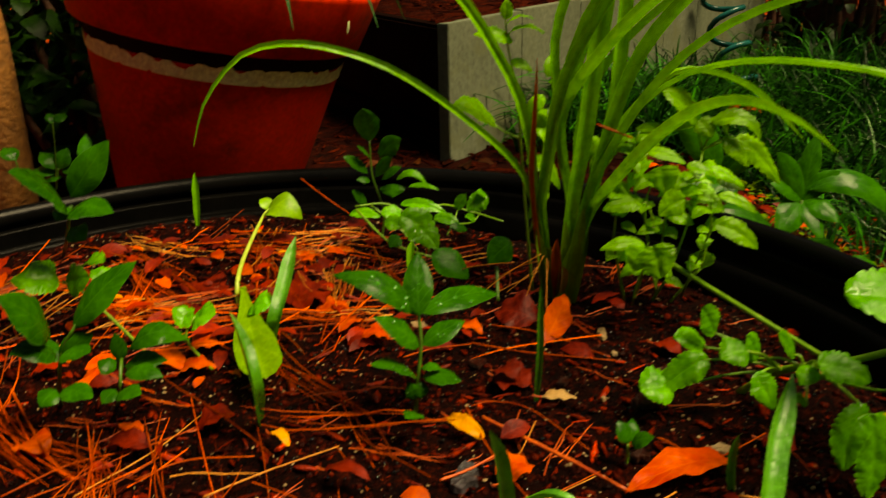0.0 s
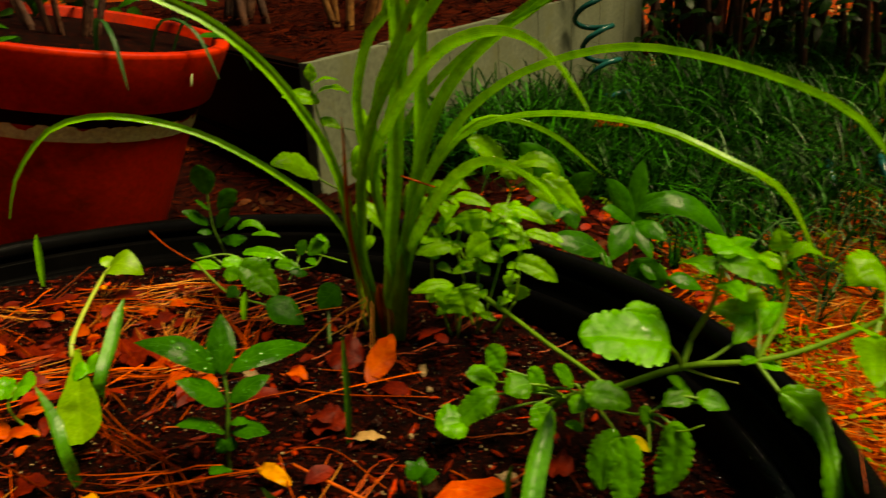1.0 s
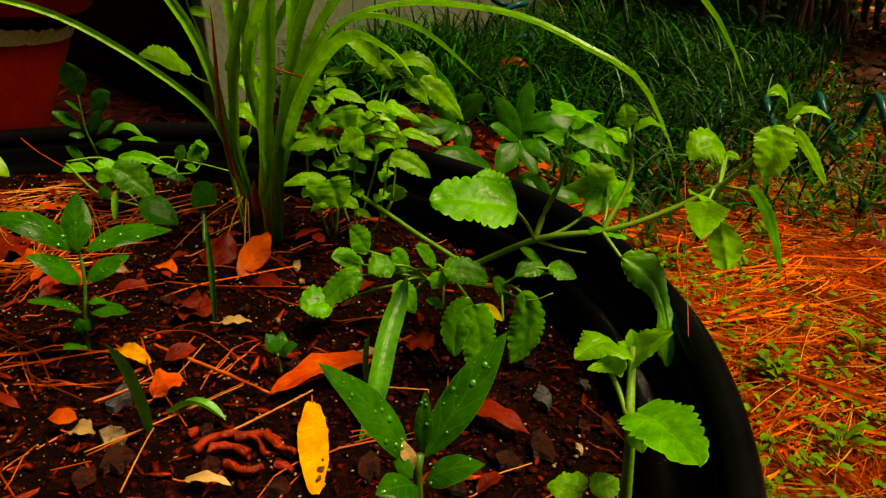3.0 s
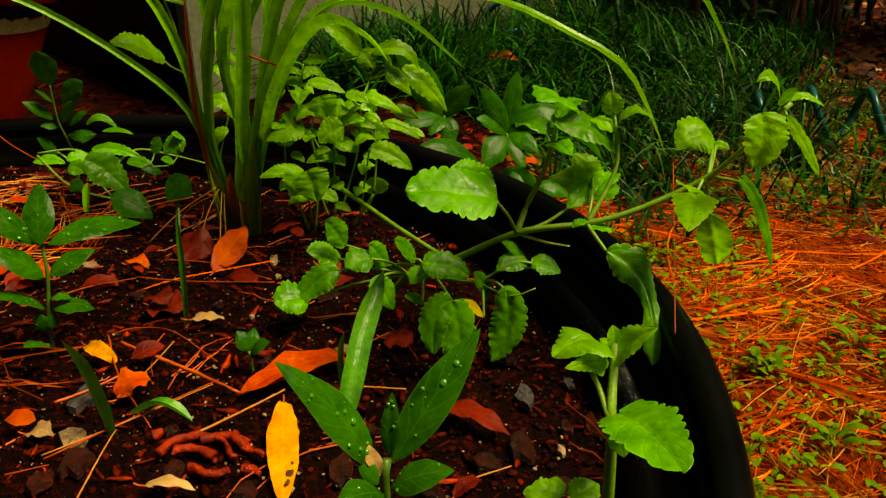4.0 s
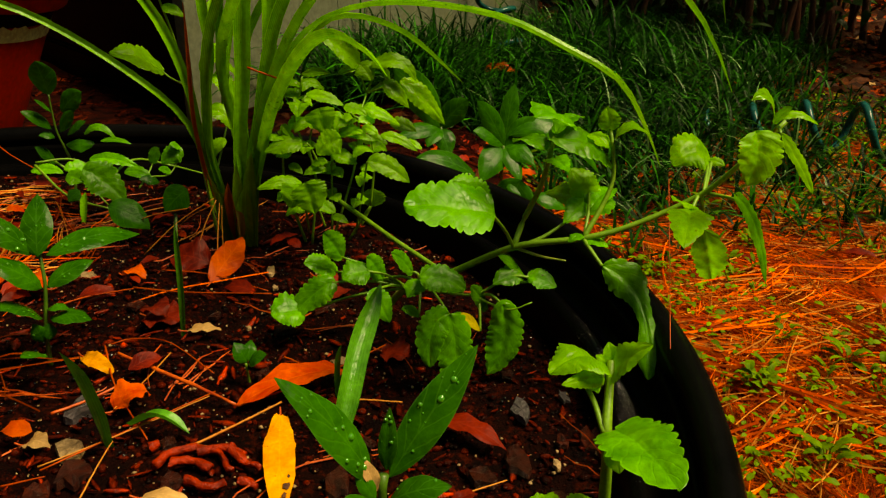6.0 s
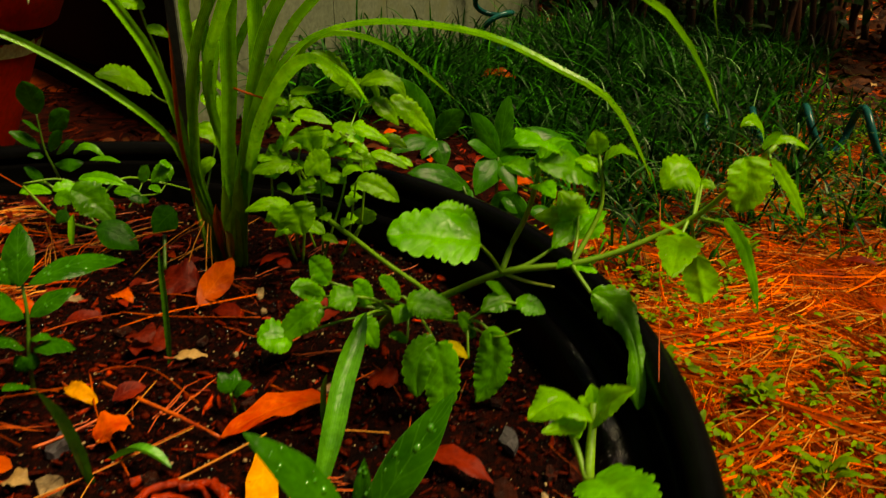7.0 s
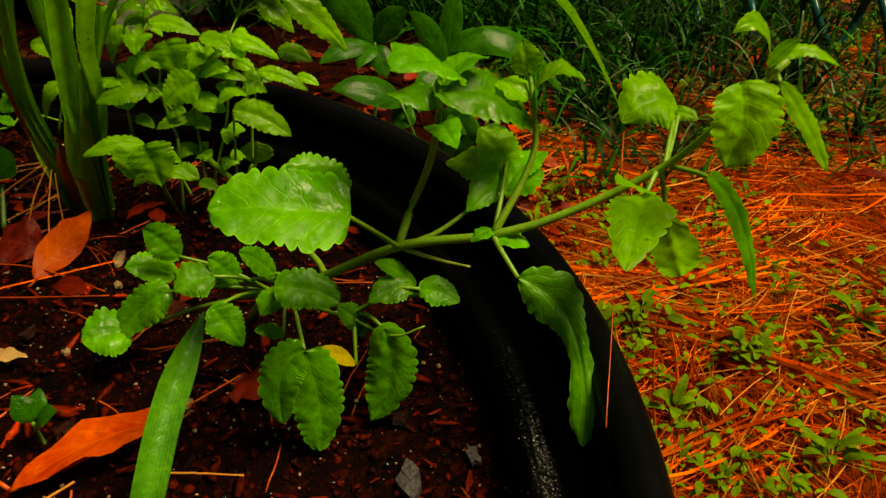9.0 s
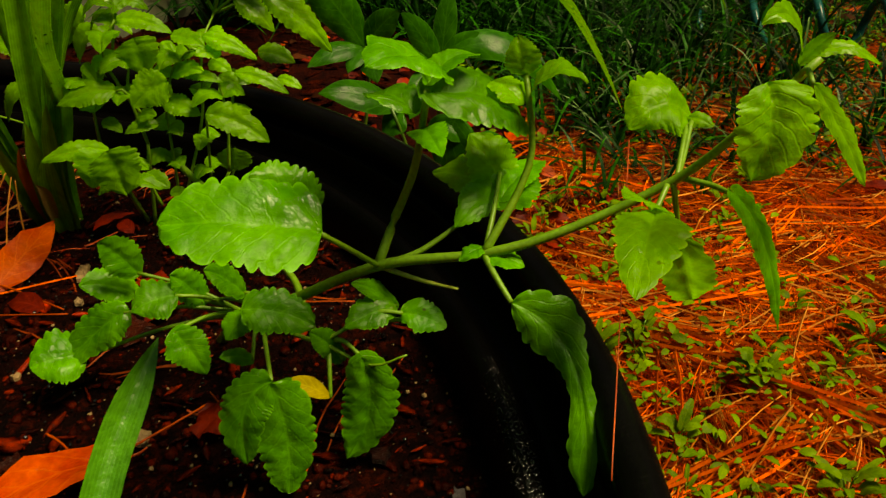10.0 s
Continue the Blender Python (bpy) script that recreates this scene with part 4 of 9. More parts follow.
stem(vine, [(0.3160, 0.3860, 0.2360), (0.3310, 0.3950, 0.2549), (0.3368, 0.4000, 0.2681), (0.3367, 0.4050, 0.2833), (0.3368, 0.4100, 0.2918)], 0.0017, 0.0010)
leaf(vine, (0.3368, 0.4100, 0.2918), (0.3349, 0.4094, 0.2986), (0.3340, 0.4120, 0.3051), 0.0120, (-0.3009, -0.9503, 0.0797), 'balm_young')
leaf(vine, (0.3383, 0.4050, 0.2875), (0.3462, 0.4027, 0.2941), (0.3556, 0.4000, 0.2900), 0.0177, (-0.1316, 0.0382, 0.9906), 'balm_young')
leaf(vine, (0.3341, 0.4050, 0.2825), (0.3297, 0.4093, 0.2880), (0.3238, 0.4150, 0.2878), 0.0162, (0.2514, -0.2444, 0.9365), 'balm_young')
stem(vine, [(0.3170, 0.3870, 0.2376), (0.3234, 0.4000, 0.2467), (0.3307, 0.4200, 0.2505)], 0.0011, 0.0008)
leaf(vine, (0.3313, 0.4200, 0.2432), (0.3188, 0.4230, 0.2494), (0.3064, 0.4300, 0.2485), 0.0181, (-0.0136, -0.4940, 0.8694), 'balm_young')
leaf(vine, (0.3326, 0.4200, 0.2442), (0.3270, 0.4240, 0.2545), (0.3211, 0.4300, 0.2634), 0.0201, (0.1425, -0.8403, 0.5231), 'balm_young')
leaf(vine, (0.3256, 0.4100, 0.2422), (0.3360, 0.4141, 0.2463), (0.3462, 0.4200, 0.2452), 0.0192, (0.0261, -0.3340, 0.9422), 'balm')
leaf(vine, (0.3296, 0.4200, 0.2462), (0.3198, 0.4082, 0.2461), (0.3085, 0.4000, 0.2400), 0.0137, (0.2251, -0.4959, 0.8387), 'balm')
leaf(vine, (0.3289, 0.4100, 0.2445), (0.3398, 0.4197, 0.2498), (0.3513, 0.4300, 0.2480), 0.0146, (-0.0863, -0.0771, 0.9933), 'balm')
stem(vine, [(0.2800, 0.4030, 0.2260), (0.2954, 0.4000, 0.2318), (0.3152, 0.4050, 0.2412)], 0.0014, 0.0008)
stem(vine, [(0.2800, 0.4030, 0.2260), (0.2943, 0.3950, 0.2226), (0.3063, 0.3850, 0.2232)], 0.0011, 0.0005, stem_pale)
stem(vine, [(0.3785, 0.3720, 0.2646), (0.3873, 0.3850, 0.2684), (0.3948, 0.3970, 0.2736)], 0.0011, 0.0008)
stem(vine, [(0.3743, 0.3700, 0.2636), (0.3671, 0.3620, 0.2585)], 0.0011, 0.0009)
leaf(vine, (0.3671, 0.3620, 0.2585), (0.3541, 0.3393, 0.2629), (0.3410, 0.3170, 0.2570), 0.0212, (0.0187, -0.0438, 0.9989), 'balm_young')
stem(vine, [(0.3772, 0.3720, 0.2641), (0.3812, 0.3700, 0.2439)], 0.0011, 0.0009)
leaf(vine, (0.3812, 0.3700, 0.2439), (0.3903, 0.3747, 0.2212), (0.4010, 0.3880, 0.2030), 0.0187, (-0.1643, -0.8710, -0.4630), 'balm_young')
stem(vine, [(0.3805, 0.3720, 0.2645), (0.3869, 0.3640, 0.2649), (0.3880, 0.3520, 0.2670)], 0.0011, 0.0009)
leaf(vine, (0.3678, 0.3650, 0.2567), (0.3622, 0.3629, 0.2629), (0.3544, 0.3600, 0.2658), 0.0155, (0.5037, 0.1886, 0.8431), 'balm_young')
stem(vine, [(0.3160, 0.3860, 0.2360), (0.3180, 0.3760, 0.2320), (0.3210, 0.3670, 0.2270)], 0.0013, 0.0010)
leaf(vine, (0.3210, 0.3670, 0.2270), (0.3380, 0.3490, 0.2110), (0.3330, 0.3200, 0.1810), 0.0194, (-0.3530, -0.6989, 0.6220), 'balm_long')
leaf(vine, (0.3179, 0.3850, 0.2349), (0.3238, 0.3824, 0.2349), (0.3290, 0.3800, 0.2320), 0.0130, (0.2117, -0.0950, 0.9727), 'balm')
leaf(vine, (0.3164, 0.3880, 0.2372), (0.3115, 0.3864, 0.2371), (0.3072, 0.3850, 0.2346), 0.0078, (-0.2469, -0.0804, 0.9657), 'balm')
stem(vine, [(0.2299, 0.4400, 0.1854), (0.2540, 0.4000, 0.1981), (0.2684, 0.3970, 0.2057)], 0.0011, 0.0008)
stem(vine, [(0.2704, 0.3980, 0.2058), (0.2870, 0.3930, 0.2075)], 0.0011, 0.0009)
stem(vine, [(0.2540, 0.4000, 0.1989), (0.2725, 0.3850, 0.1948), (0.2860, 0.3800, 0.2008)], 0.0008, 0.0004)
stem(vine, [(0.1890, 0.5950, 0.1900), (0.2073, 0.5600, 0.1863), (0.2233, 0.5150, 0.1873), (0.2451, 0.4750, 0.1834), (0.2500, 0.4400, 0.1889), (0.2532, 0.4200, 0.1892)], 0.0020, 0.0016)
leaf(vine, (0.1820, 0.4620, 0.2010), (0.1765, 0.4590, 0.2134), (0.1710, 0.4560, 0.2210), 0.0155, (0.5651, -0.8225, 0.0641), 'balm')
stem(vine, [(0.2236, 0.4550, 0.1787), (0.2028, 0.4585, 0.1929), (0.1820, 0.4620, 0.2010)], 0.0010, 0.0008)
leaf(vine, (0.1780, 0.4660, 0.1890), (0.1680, 0.4630, 0.1963), (0.1580, 0.4600, 0.1990), 0.0147, (0.4960, -0.5871, 0.6398), 'balm')
stem(vine, [(0.2236, 0.4550, 0.1787), (0.2008, 0.4605, 0.1869), (0.1780, 0.4660, 0.1890)], 0.0010, 0.0008)
leaf(vine, (0.1980, 0.4480, 0.1960), (0.1895, 0.4450, 0.1968), (0.1810, 0.4420, 0.1940), 0.0193, (0.0725, -0.4941, 0.8664), 'balm')
stem(vine, [(0.2236, 0.4550, 0.1787), (0.2108, 0.4515, 0.1904), (0.1980, 0.4480, 0.1960)], 0.0010, 0.0008)
leaf(vine, (0.2080, 0.4560, 0.1860), (0.2025, 0.4530, 0.1978), (0.1970, 0.4500, 0.2050), 0.0143, (0.6733, -0.7214, 0.1620), 'balm')
stem(vine, [(0.2320, 0.4450, 0.1865), (0.2200, 0.4505, 0.1893), (0.2080, 0.4560, 0.1860)], 0.0010, 0.0008)
leaf(vine, (0.1750, 0.4520, 0.1880), (0.1630, 0.4490, 0.1820), (0.1420, 0.4460, 0.1640), 0.0180, (-0.2684, -0.7808, 0.5642), 'balm')
stem(vine, [(0.2236, 0.4550, 0.1787), (0.1993, 0.4535, 0.1864), (0.1750, 0.4520, 0.1880)], 0.0010, 0.0008)
leaf(vine, (0.1570, 0.4480, 0.1710), (0.1465, 0.4450, 0.1742), (0.1360, 0.4420, 0.1730), 0.0236, (0.2231, -0.5022, 0.8355), 'balm_round')
stem(vine, [(0.2236, 0.4550, 0.1787), (0.1903, 0.4515, 0.1779), (0.1570, 0.4480, 0.1710)], 0.0010, 0.0008)
leaf(vine, (0.1980, 0.4300, 0.1900), (0.2030, 0.4270, 0.1827), (0.2080, 0.4240, 0.1710), 0.0163, (0.2977, -0.8541, 0.4264), 'balm')
stem(vine, [(0.2236, 0.4550, 0.1787), (0.2108, 0.4425, 0.1874), (0.1980, 0.4300, 0.1900)], 0.0010, 0.0008)
leaf(vine, (0.2280, 0.4250, 0.1970), (0.2235, 0.4220, 0.1948), (0.2190, 0.4190, 0.1900), 0.0118, (-0.2281, -0.5747, 0.7859), 'balm')
stem(vine, [(0.2320, 0.4450, 0.1865), (0.2300, 0.4350, 0.1948), (0.2280, 0.4250, 0.1970)], 0.0010, 0.0008)
leaf(vine, (0.2270, 0.4250, 0.1740), (0.2210, 0.4220, 0.1796), (0.2150, 0.4190, 0.1820), 0.0070, (0.6378, -0.5286, 0.5602), 'balm')
stem(vine, [(0.2320, 0.4450, 0.1865), (0.2295, 0.4350, 0.1832), (0.2270, 0.4250, 0.1740)], 0.0010, 0.0008)
leaf(vine, (0.2270, 0.4200, 0.2030), (0.2405, 0.4170, 0.2019), (0.2540, 0.4140, 0.1950), 0.0188, (0.1036, -0.5958, 0.7965), 'balm_round')
stem(vine, [(0.2320, 0.4450, 0.1865), (0.2295, 0.4325, 0.1978), (0.2270, 0.4200, 0.2030)], 0.0010, 0.0008)
leaf(vine, (0.2260, 0.4480, 0.1930), (0.2190, 0.4450, 0.2038), (0.2120, 0.4420, 0.2100), 0.0126, (0.7345, -0.5366, 0.4155), 'balm')
stem(vine, [(0.2320, 0.4450, 0.1865), (0.2290, 0.4465, 0.1928), (0.2260, 0.4480, 0.1930)], 0.0010, 0.0008)
leaf(vine, (0.2370, 0.3800, 0.1980), (0.2270, 0.3750, 0.1910), (0.2250, 0.3700, 0.1700), 0.0165, (-0.1672, -0.8954, 0.4126), 'balm_round')
stem(vine, [(0.2320, 0.4450, 0.1865), (0.2345, 0.4125, 0.1953), (0.2370, 0.3800, 0.1980)], 0.0010, 0.0008)
leaf(vine, (0.2370, 0.3780, 0.1990), (0.2400, 0.3730, 0.1760), (0.2375, 0.3680, 0.1545), 0.0215, (0.2065, -0.9561, 0.2079), 'balm_round')
leaf(vine, (0.2570, 0.3850, 0.1820), (0.2490, 0.3820, 0.1918), (0.2410, 0.3790, 0.1970), 0.0073, (0.6650, -0.5717, 0.4806), 'yellow')
stem(vine, [(0.2591, 0.4000, 0.1977), (0.2581, 0.3925, 0.1928), (0.2570, 0.3850, 0.1820)], 0.0010, 0.0008)
leaf(vine, (0.2700, 0.3860, 0.1980), (0.2710, 0.3830, 0.1750), (0.2605, 0.3800, 0.1550), 0.0205, (-0.0979, -0.9826, 0.1576), 'balm')
stem(vine, [(0.2591, 0.4000, 0.1977), (0.2646, 0.3930, 0.2009), (0.2700, 0.3860, 0.1980)], 0.0010, 0.0008)
leaf(vine, (0.2630, 0.3980, 0.1890), (0.2575, 0.3950, 0.2008), (0.2520, 0.3920, 0.2080), 0.0096, (0.6418, -0.7552, 0.1331), 'balm')
stem(vine, [(0.2591, 0.4000, 0.1977), (0.2611, 0.3990, 0.1963), (0.2630, 0.3980, 0.1890)], 0.0010, 0.0008)
leaf(vine, (0.2840, 0.3960, 0.2110), (0.2745, 0.3930, 0.2120), (0.2650, 0.3900, 0.2090), 0.0123, (0.0831, -0.5419, 0.8363), 'balm')
stem(vine, [(0.2684, 0.3970, 0.2057), (0.2762, 0.3965, 0.2113), (0.2840, 0.3960, 0.2110)], 0.0010, 0.0008)
leaf(vine, (0.2860, 0.4020, 0.2080), (0.2775, 0.3990, 0.2184), (0.2690, 0.3960, 0.2240), 0.0084, (0.6880, -0.4660, 0.5563), 'balm')
stem(vine, [(0.2684, 0.3970, 0.2057), (0.2772, 0.3995, 0.2098), (0.2860, 0.4020, 0.2080)], 0.0010, 0.0008)
leaf(vine, (0.2870, 0.3920, 0.2110), (0.2945, 0.3890, 0.2102), (0.3020, 0.3860, 0.2060), 0.0127, (0.0199, -0.6102, 0.7920), 'balm')
stem(vine, [(0.2684, 0.3970, 0.2057), (0.2777, 0.3945, 0.2113), (0.2870, 0.3920, 0.2110)], 0.0010, 0.0008)
leaf(vine, (0.3810, 0.3360, 0.3090), (0.3810, 0.3305, 0.2985), (0.3770, 0.3290, 0.2840), 0.0225, (-0.0686, -0.9404, 0.3331), 'balm_young', fold=0.40)
leaf(vine, (0.3960, 0.3450, 0.3130), (0.3880, 0.3420, 0.3250), (0.3780, 0.3390, 0.3240), 0.0073, (0.5590, -0.5661, 0.6059), 'balm_young')
leaf(vine, (0.3960, 0.3450, 0.3100), (0.3985, 0.3420, 0.3163), (0.4010, 0.3390, 0.3200), 0.0043, (-0.7893, -0.6134, 0.0266), 'balm_young')
leaf(vine, (0.3970, 0.3450, 0.3120), (0.4070, 0.3420, 0.3150), (0.4170, 0.3390, 0.3100), 0.0052, (-0.0708, -0.5198, 0.8514), 'balm_young')
leaf(vine, (0.3980, 0.3400, 0.3060), (0.4090, 0.3370, 0.2910), (0.4180, 0.3340, 0.2750), 0.0099, (0.4235, -0.7986, 0.4278), 'balm_young')
stem(vine, [(0.4013, 0.3520, 0.3039), (0.3997, 0.3460, 0.3080), (0.3980, 0.3400, 0.3060)], 0.0010, 0.0008)
leaf(vine, (0.3980, 0.4050, 0.2720), (0.3850, 0.4020, 0.2790), (0.3720, 0.3990, 0.2720), 0.0267, (0.1198, -0.5191, 0.8463), 'balm_young')
stem(vine, [(0.3785, 0.3720, 0.2646), (0.3882, 0.3885, 0.2713), (0.3980, 0.4050, 0.2720)], 0.0010, 0.0008)
leaf(vine, (0.3950, 0.4000, 0.2740), (0.3985, 0.3970, 0.2739), (0.4020, 0.3940, 0.2720), 0.0058, (-0.2869, -0.5871, 0.7570), 'balm_young')
leaf(vine, (0.3840, 0.3460, 0.2710), (0.3960, 0.3430, 0.2520), (0.4050, 0.3400, 0.2210), 0.0098, (0.4280, -0.8584, 0.2828), 'balm')

mass = plant('lemon_balm', (0.1900, 0.6100, 0.1500), 'bushy lemon balm with many small bright green leaves', 'plant')
leaf(mass, (0.0931, 0.6800, 0.2762), (0.1022, 0.6776, 0.2692), (0.1071, 0.6800, 0.2516), 0.0175, (0.5988, -0.6811, 0.4213), 'balm_young')
leaf(mass, (0.0841, 0.6700, 0.2505), (0.0990, 0.6645, 0.2477), (0.1108, 0.6641, 0.2279), 0.0170, (0.3362, -0.5778, 0.7438), 'balm_young')
leaf(mass, (0.0886, 0.6900, 0.2837), (0.1017, 0.6900, 0.2837), (0.1120, 0.6900, 0.2688), 0.0243, (0.4000, 0.0000, 0.9165), 'balm_young')
leaf(mass, (0.1412, 0.6600, 0.2715), (0.1346, 0.6569, 0.2639), (0.1288, 0.6600, 0.2485), 0.0121, (-0.1539, -0.9828, 0.1016), 'balm_young')
leaf(mass, (0.0995, 0.6900, 0.2996), (0.0910, 0.6873, 0.2918), (0.0863, 0.6900, 0.2734), 0.0129, (-0.5351, -0.7780, 0.3291), 'balm_young')
leaf(mass, (0.1013, 0.6500, 0.2287), (0.0919, 0.6479, 0.2232), (0.0861, 0.6500, 0.2071), 0.0121, (-0.5661, -0.6578, 0.4968), 'balm_young')
leaf(mass, (0.1494, 0.6500, 0.2595), (0.1403, 0.6480, 0.2546), (0.1346, 0.6500, 0.2395), 0.0139, (-0.5617, -0.6445, 0.5187), 'balm_young')
stem(mass, [(0.0874, 0.6600, 0.1921), (0.1035, 0.6800, 0.2449)], 0.0010, 0.0006, stem_dark)
stem(mass, [(0.0955, 0.6800, 0.2355), (0.1031, 0.6900, 0.2903)], 0.0010, 0.0006, stem_dark)
leaf(mass, (0.1630, 0.5920, 0.2400), (0.1485, 0.5890, 0.2410), (0.1340, 0.5860, 0.2360), 0.0164, (0.0132, -0.5980, 0.8014), 'balm_young')
leaf(mass, (0.1920, 0.5830, 0.2450), (0.1825, 0.5800, 0.2422), (0.1730, 0.5770, 0.2350), 0.0197, (0.1166, -0.9337, 0.3386), 'balm_young')
leaf(mass, (0.1770, 0.6000, 0.2650), (0.1785, 0.5970, 0.2579), (0.1800, 0.5940, 0.2470), 0.0243, (-0.2449, -0.9313, 0.2696), 'balm_young')
leaf(mass, (0.1680, 0.6100, 0.2730), (0.1820, 0.6070, 0.2720), (0.1960, 0.6040, 0.2650), 0.0113, (0.0901, -0.6195, 0.7798), 'balm_young')
leaf(mass, (0.1660, 0.6400, 0.2830), (0.1775, 0.6370, 0.2859), (0.1890, 0.6340, 0.2840), 0.0093, (-0.1797, -0.5532, 0.8134), 'balm_young')
leaf(mass, (0.2120, 0.6400, 0.2880), (0.1970, 0.6370, 0.3045), (0.1820, 0.6340, 0.3130), 0.0224, (0.5522, -0.6649, 0.5030), 'balm_young')
leaf(mass, (0.2120, 0.6360, 0.2910), (0.2165, 0.6330, 0.2862), (0.2210, 0.6300, 0.2780), 0.0167, (0.0003, -0.9079, 0.4192), 'balm_young')
leaf(mass, (0.2110, 0.6400, 0.2880), (0.2025, 0.6370, 0.2874), (0.1940, 0.6340, 0.2830), 0.0093, (-0.0662, -0.5214, 0.8508), 'balm_young')
leaf(mass, (0.2460, 0.6500, 0.2730), (0.2645, 0.6470, 0.2598), (0.2830, 0.6440, 0.2360), 0.0190, (0.3249, -0.8269, 0.4590), 'balm_young')
leaf(mass, (0.2300, 0.6320, 0.2770), (0.2400, 0.6290, 0.2695), (0.2500, 0.6260, 0.2560), 0.0148, (0.3536, -0.7548, 0.5524), 'balm_young')
leaf(mass, (0.1960, 0.6000, 0.2650), (0.2045, 0.5970, 0.2639), (0.2130, 0.5940, 0.2590), 0.0112, (0.0912, -0.5629, 0.8214), 'balm_young')
leaf(mass, (0.2110, 0.6060, 0.2620), (0.2250, 0.6030, 0.2582), (0.2390, 0.6000, 0.2480), 0.0119, (0.2428, -0.6159, 0.7495), 'balm_young')
leaf(mass, (0.2200, 0.6060, 0.2520), (0.2130, 0.6030, 0.2540), (0.2060, 0.6000, 0.2530), 0.0090, (0.3219, -0.6340, 0.7031), 'balm_young')
leaf(mass, (0.1970, 0.6050, 0.2410), (0.2080, 0.6020, 0.2413), (0.2190, 0.5990, 0.2370), 0.0077, (-0.0183, -0.6002, 0.7996), 'balm_young')
leaf(mass, (0.2250, 0.6120, 0.2380), (0.2395, 0.6090, 0.2347), (0.2540, 0.6060, 0.2250), 0.0098, (0.1814, -0.6743, 0.7158), 'balm_young')
leaf(mass, (0.2170, 0.6120, 0.2370), (0.2215, 0.6090, 0.2348), (0.2260, 0.6060, 0.2300), 0.0109, (0.0598, -0.7186, 0.6928), 'balm_young')
leaf(mass, (0.1720, 0.6250, 0.2800), (0.1685, 0.6220, 0.2781), (0.1650, 0.6190, 0.2740), 0.0054, (0.2035, -0.8008, 0.5633), 'balm_young')
leaf(mass, (0.1890, 0.6120, 0.2590), (0.1925, 0.6090, 0.2549), (0.1960, 0.6060, 0.2480), 0.0085, (0.3764, -0.6914, 0.6167), 'balm_young')
leaf(mass, (0.1480, 0.6000, 0.2530), (0.1510, 0.5970, 0.2502), (0.1540, 0.5940, 0.2450), 0.0064, (-0.0510, -0.8170, 0.5744), 'balm_young')
leaf(mass, (0.2370, 0.6400, 0.2760), (0.2325, 0.6370, 0.2830), (0.2280, 0.6340, 0.2870), 0.0126, (0.8057, -0.3876, 0.4478), 'balm_young')
leaf(mass, (0.2110, 0.6200, 0.2430), (0.2170, 0.6170, 0.2419), (0.2230, 0.6140, 0.2380), 0.0098, (0.0349, -0.5976, 0.8010), 'balm_young')
leaf(mass, (0.2210, 0.6320, 0.2890), (0.2430, 0.6290, 0.2930), (0.2560, 0.6260, 0.2770), 0.0136, (0.1218, -0.6990, 0.7046), 'balm_young')
leaf(mass, (0.1510, 0.6000, 0.2210), (0.1560, 0.5970, 0.2193), (0.1610, 0.5940, 0.2150), 0.0081, (0.1566, -0.5556, 0.8166), 'balm_young')
leaf(mass, (0.1690, 0.6000, 0.2210), (0.1750, 0.5970, 0.2234), (0.1810, 0.5940, 0.2230), 0.0086, (-0.3772, -0.4931, 0.7839), 'balm_young')
leaf(mass, (0.1800, 0.6000, 0.2160), (0.1710, 0.5970, 0.2169), (0.1620, 0.5940, 0.2140), 0.0093, (0.0736, -0.5070, 0.8588), 'balm_young')
leaf(mass, (0.2100, 0.5680, 0.2310), (0.2255, 0.5650, 0.2261), (0.2410, 0.5620, 0.2140), 0.0159, (0.1717, -0.7880, 0.5912), 'balm_young')
leaf(mass, (0.2160, 0.6130, 0.1780), (0.2175, 0.6100, 0.1883), (0.2190, 0.6070, 0.1950), 0.0197, (-0.0129, -0.9436, -0.3308), 'balm_young')
leaf(mass, (0.1590, 0.5520, 0.2210), (0.1550, 0.5490, 0.2149), (0.1510, 0.5460, 0.2050), 0.0216, (0.1579, -0.9479, 0.2765), 'balm_young')
leaf(mass, (0.1620, 0.5460, 0.2240), (0.1650, 0.5430, 0.2154), (0.1680, 0.5400, 0.2020), 0.0265, (-0.0606, -0.9671, 0.2472), 'balm_young')
leaf(mass, (0.1600, 0.5600, 0.2190), (0.1440, 0.5570, 0.2218), (0.1280, 0.5540, 0.2180), 0.0106, (0.0922, -0.6214, 0.7780), 'balm_young')
leaf(mass, (0.1710, 0.5750, 0.1960), (0.1775, 0.5720, 0.1946), (0.1840, 0.5690, 0.1900), 0.0109, (0.0226, -0.6820, 0.7310), 'balm_young')
leaf(mass, (0.1820, 0.5800, 0.1830), (0.1880, 0.5770, 0.1824), (0.1940, 0.5740, 0.1790), 0.0075, (0.0152, -0.5334, 0.8457), 'balm_young')
leaf(mass, (0.1840, 0.6020, 0.2280), (0.1940, 0.5990, 0.2262), (0.2040, 0.5960, 0.2200), 0.0136, (0.1295, -0.6103, 0.7815), 'balm_young')
leaf(mass, (0.1900, 0.6000, 0.2320), (0.1855, 0.5970, 0.2379), (0.1810, 0.5940, 0.2410), 0.0088, (0.5361, -0.8437, -0.0263), 'balm_young')
leaf(mass, (0.2480, 0.6400, 0.2240), (0.2550, 0.6370, 0.2226), (0.2620, 0.6340, 0.2180), 0.0080, (0.0846, -0.5989, 0.7964), 'balm_young')
leaf(mass, (0.2130, 0.6400, 0.2260), (0.2230, 0.6370, 0.2271), (0.2330, 0.6340, 0.2240), 0.0106, (-0.0958, -0.5873, 0.8037), 'balm_young')
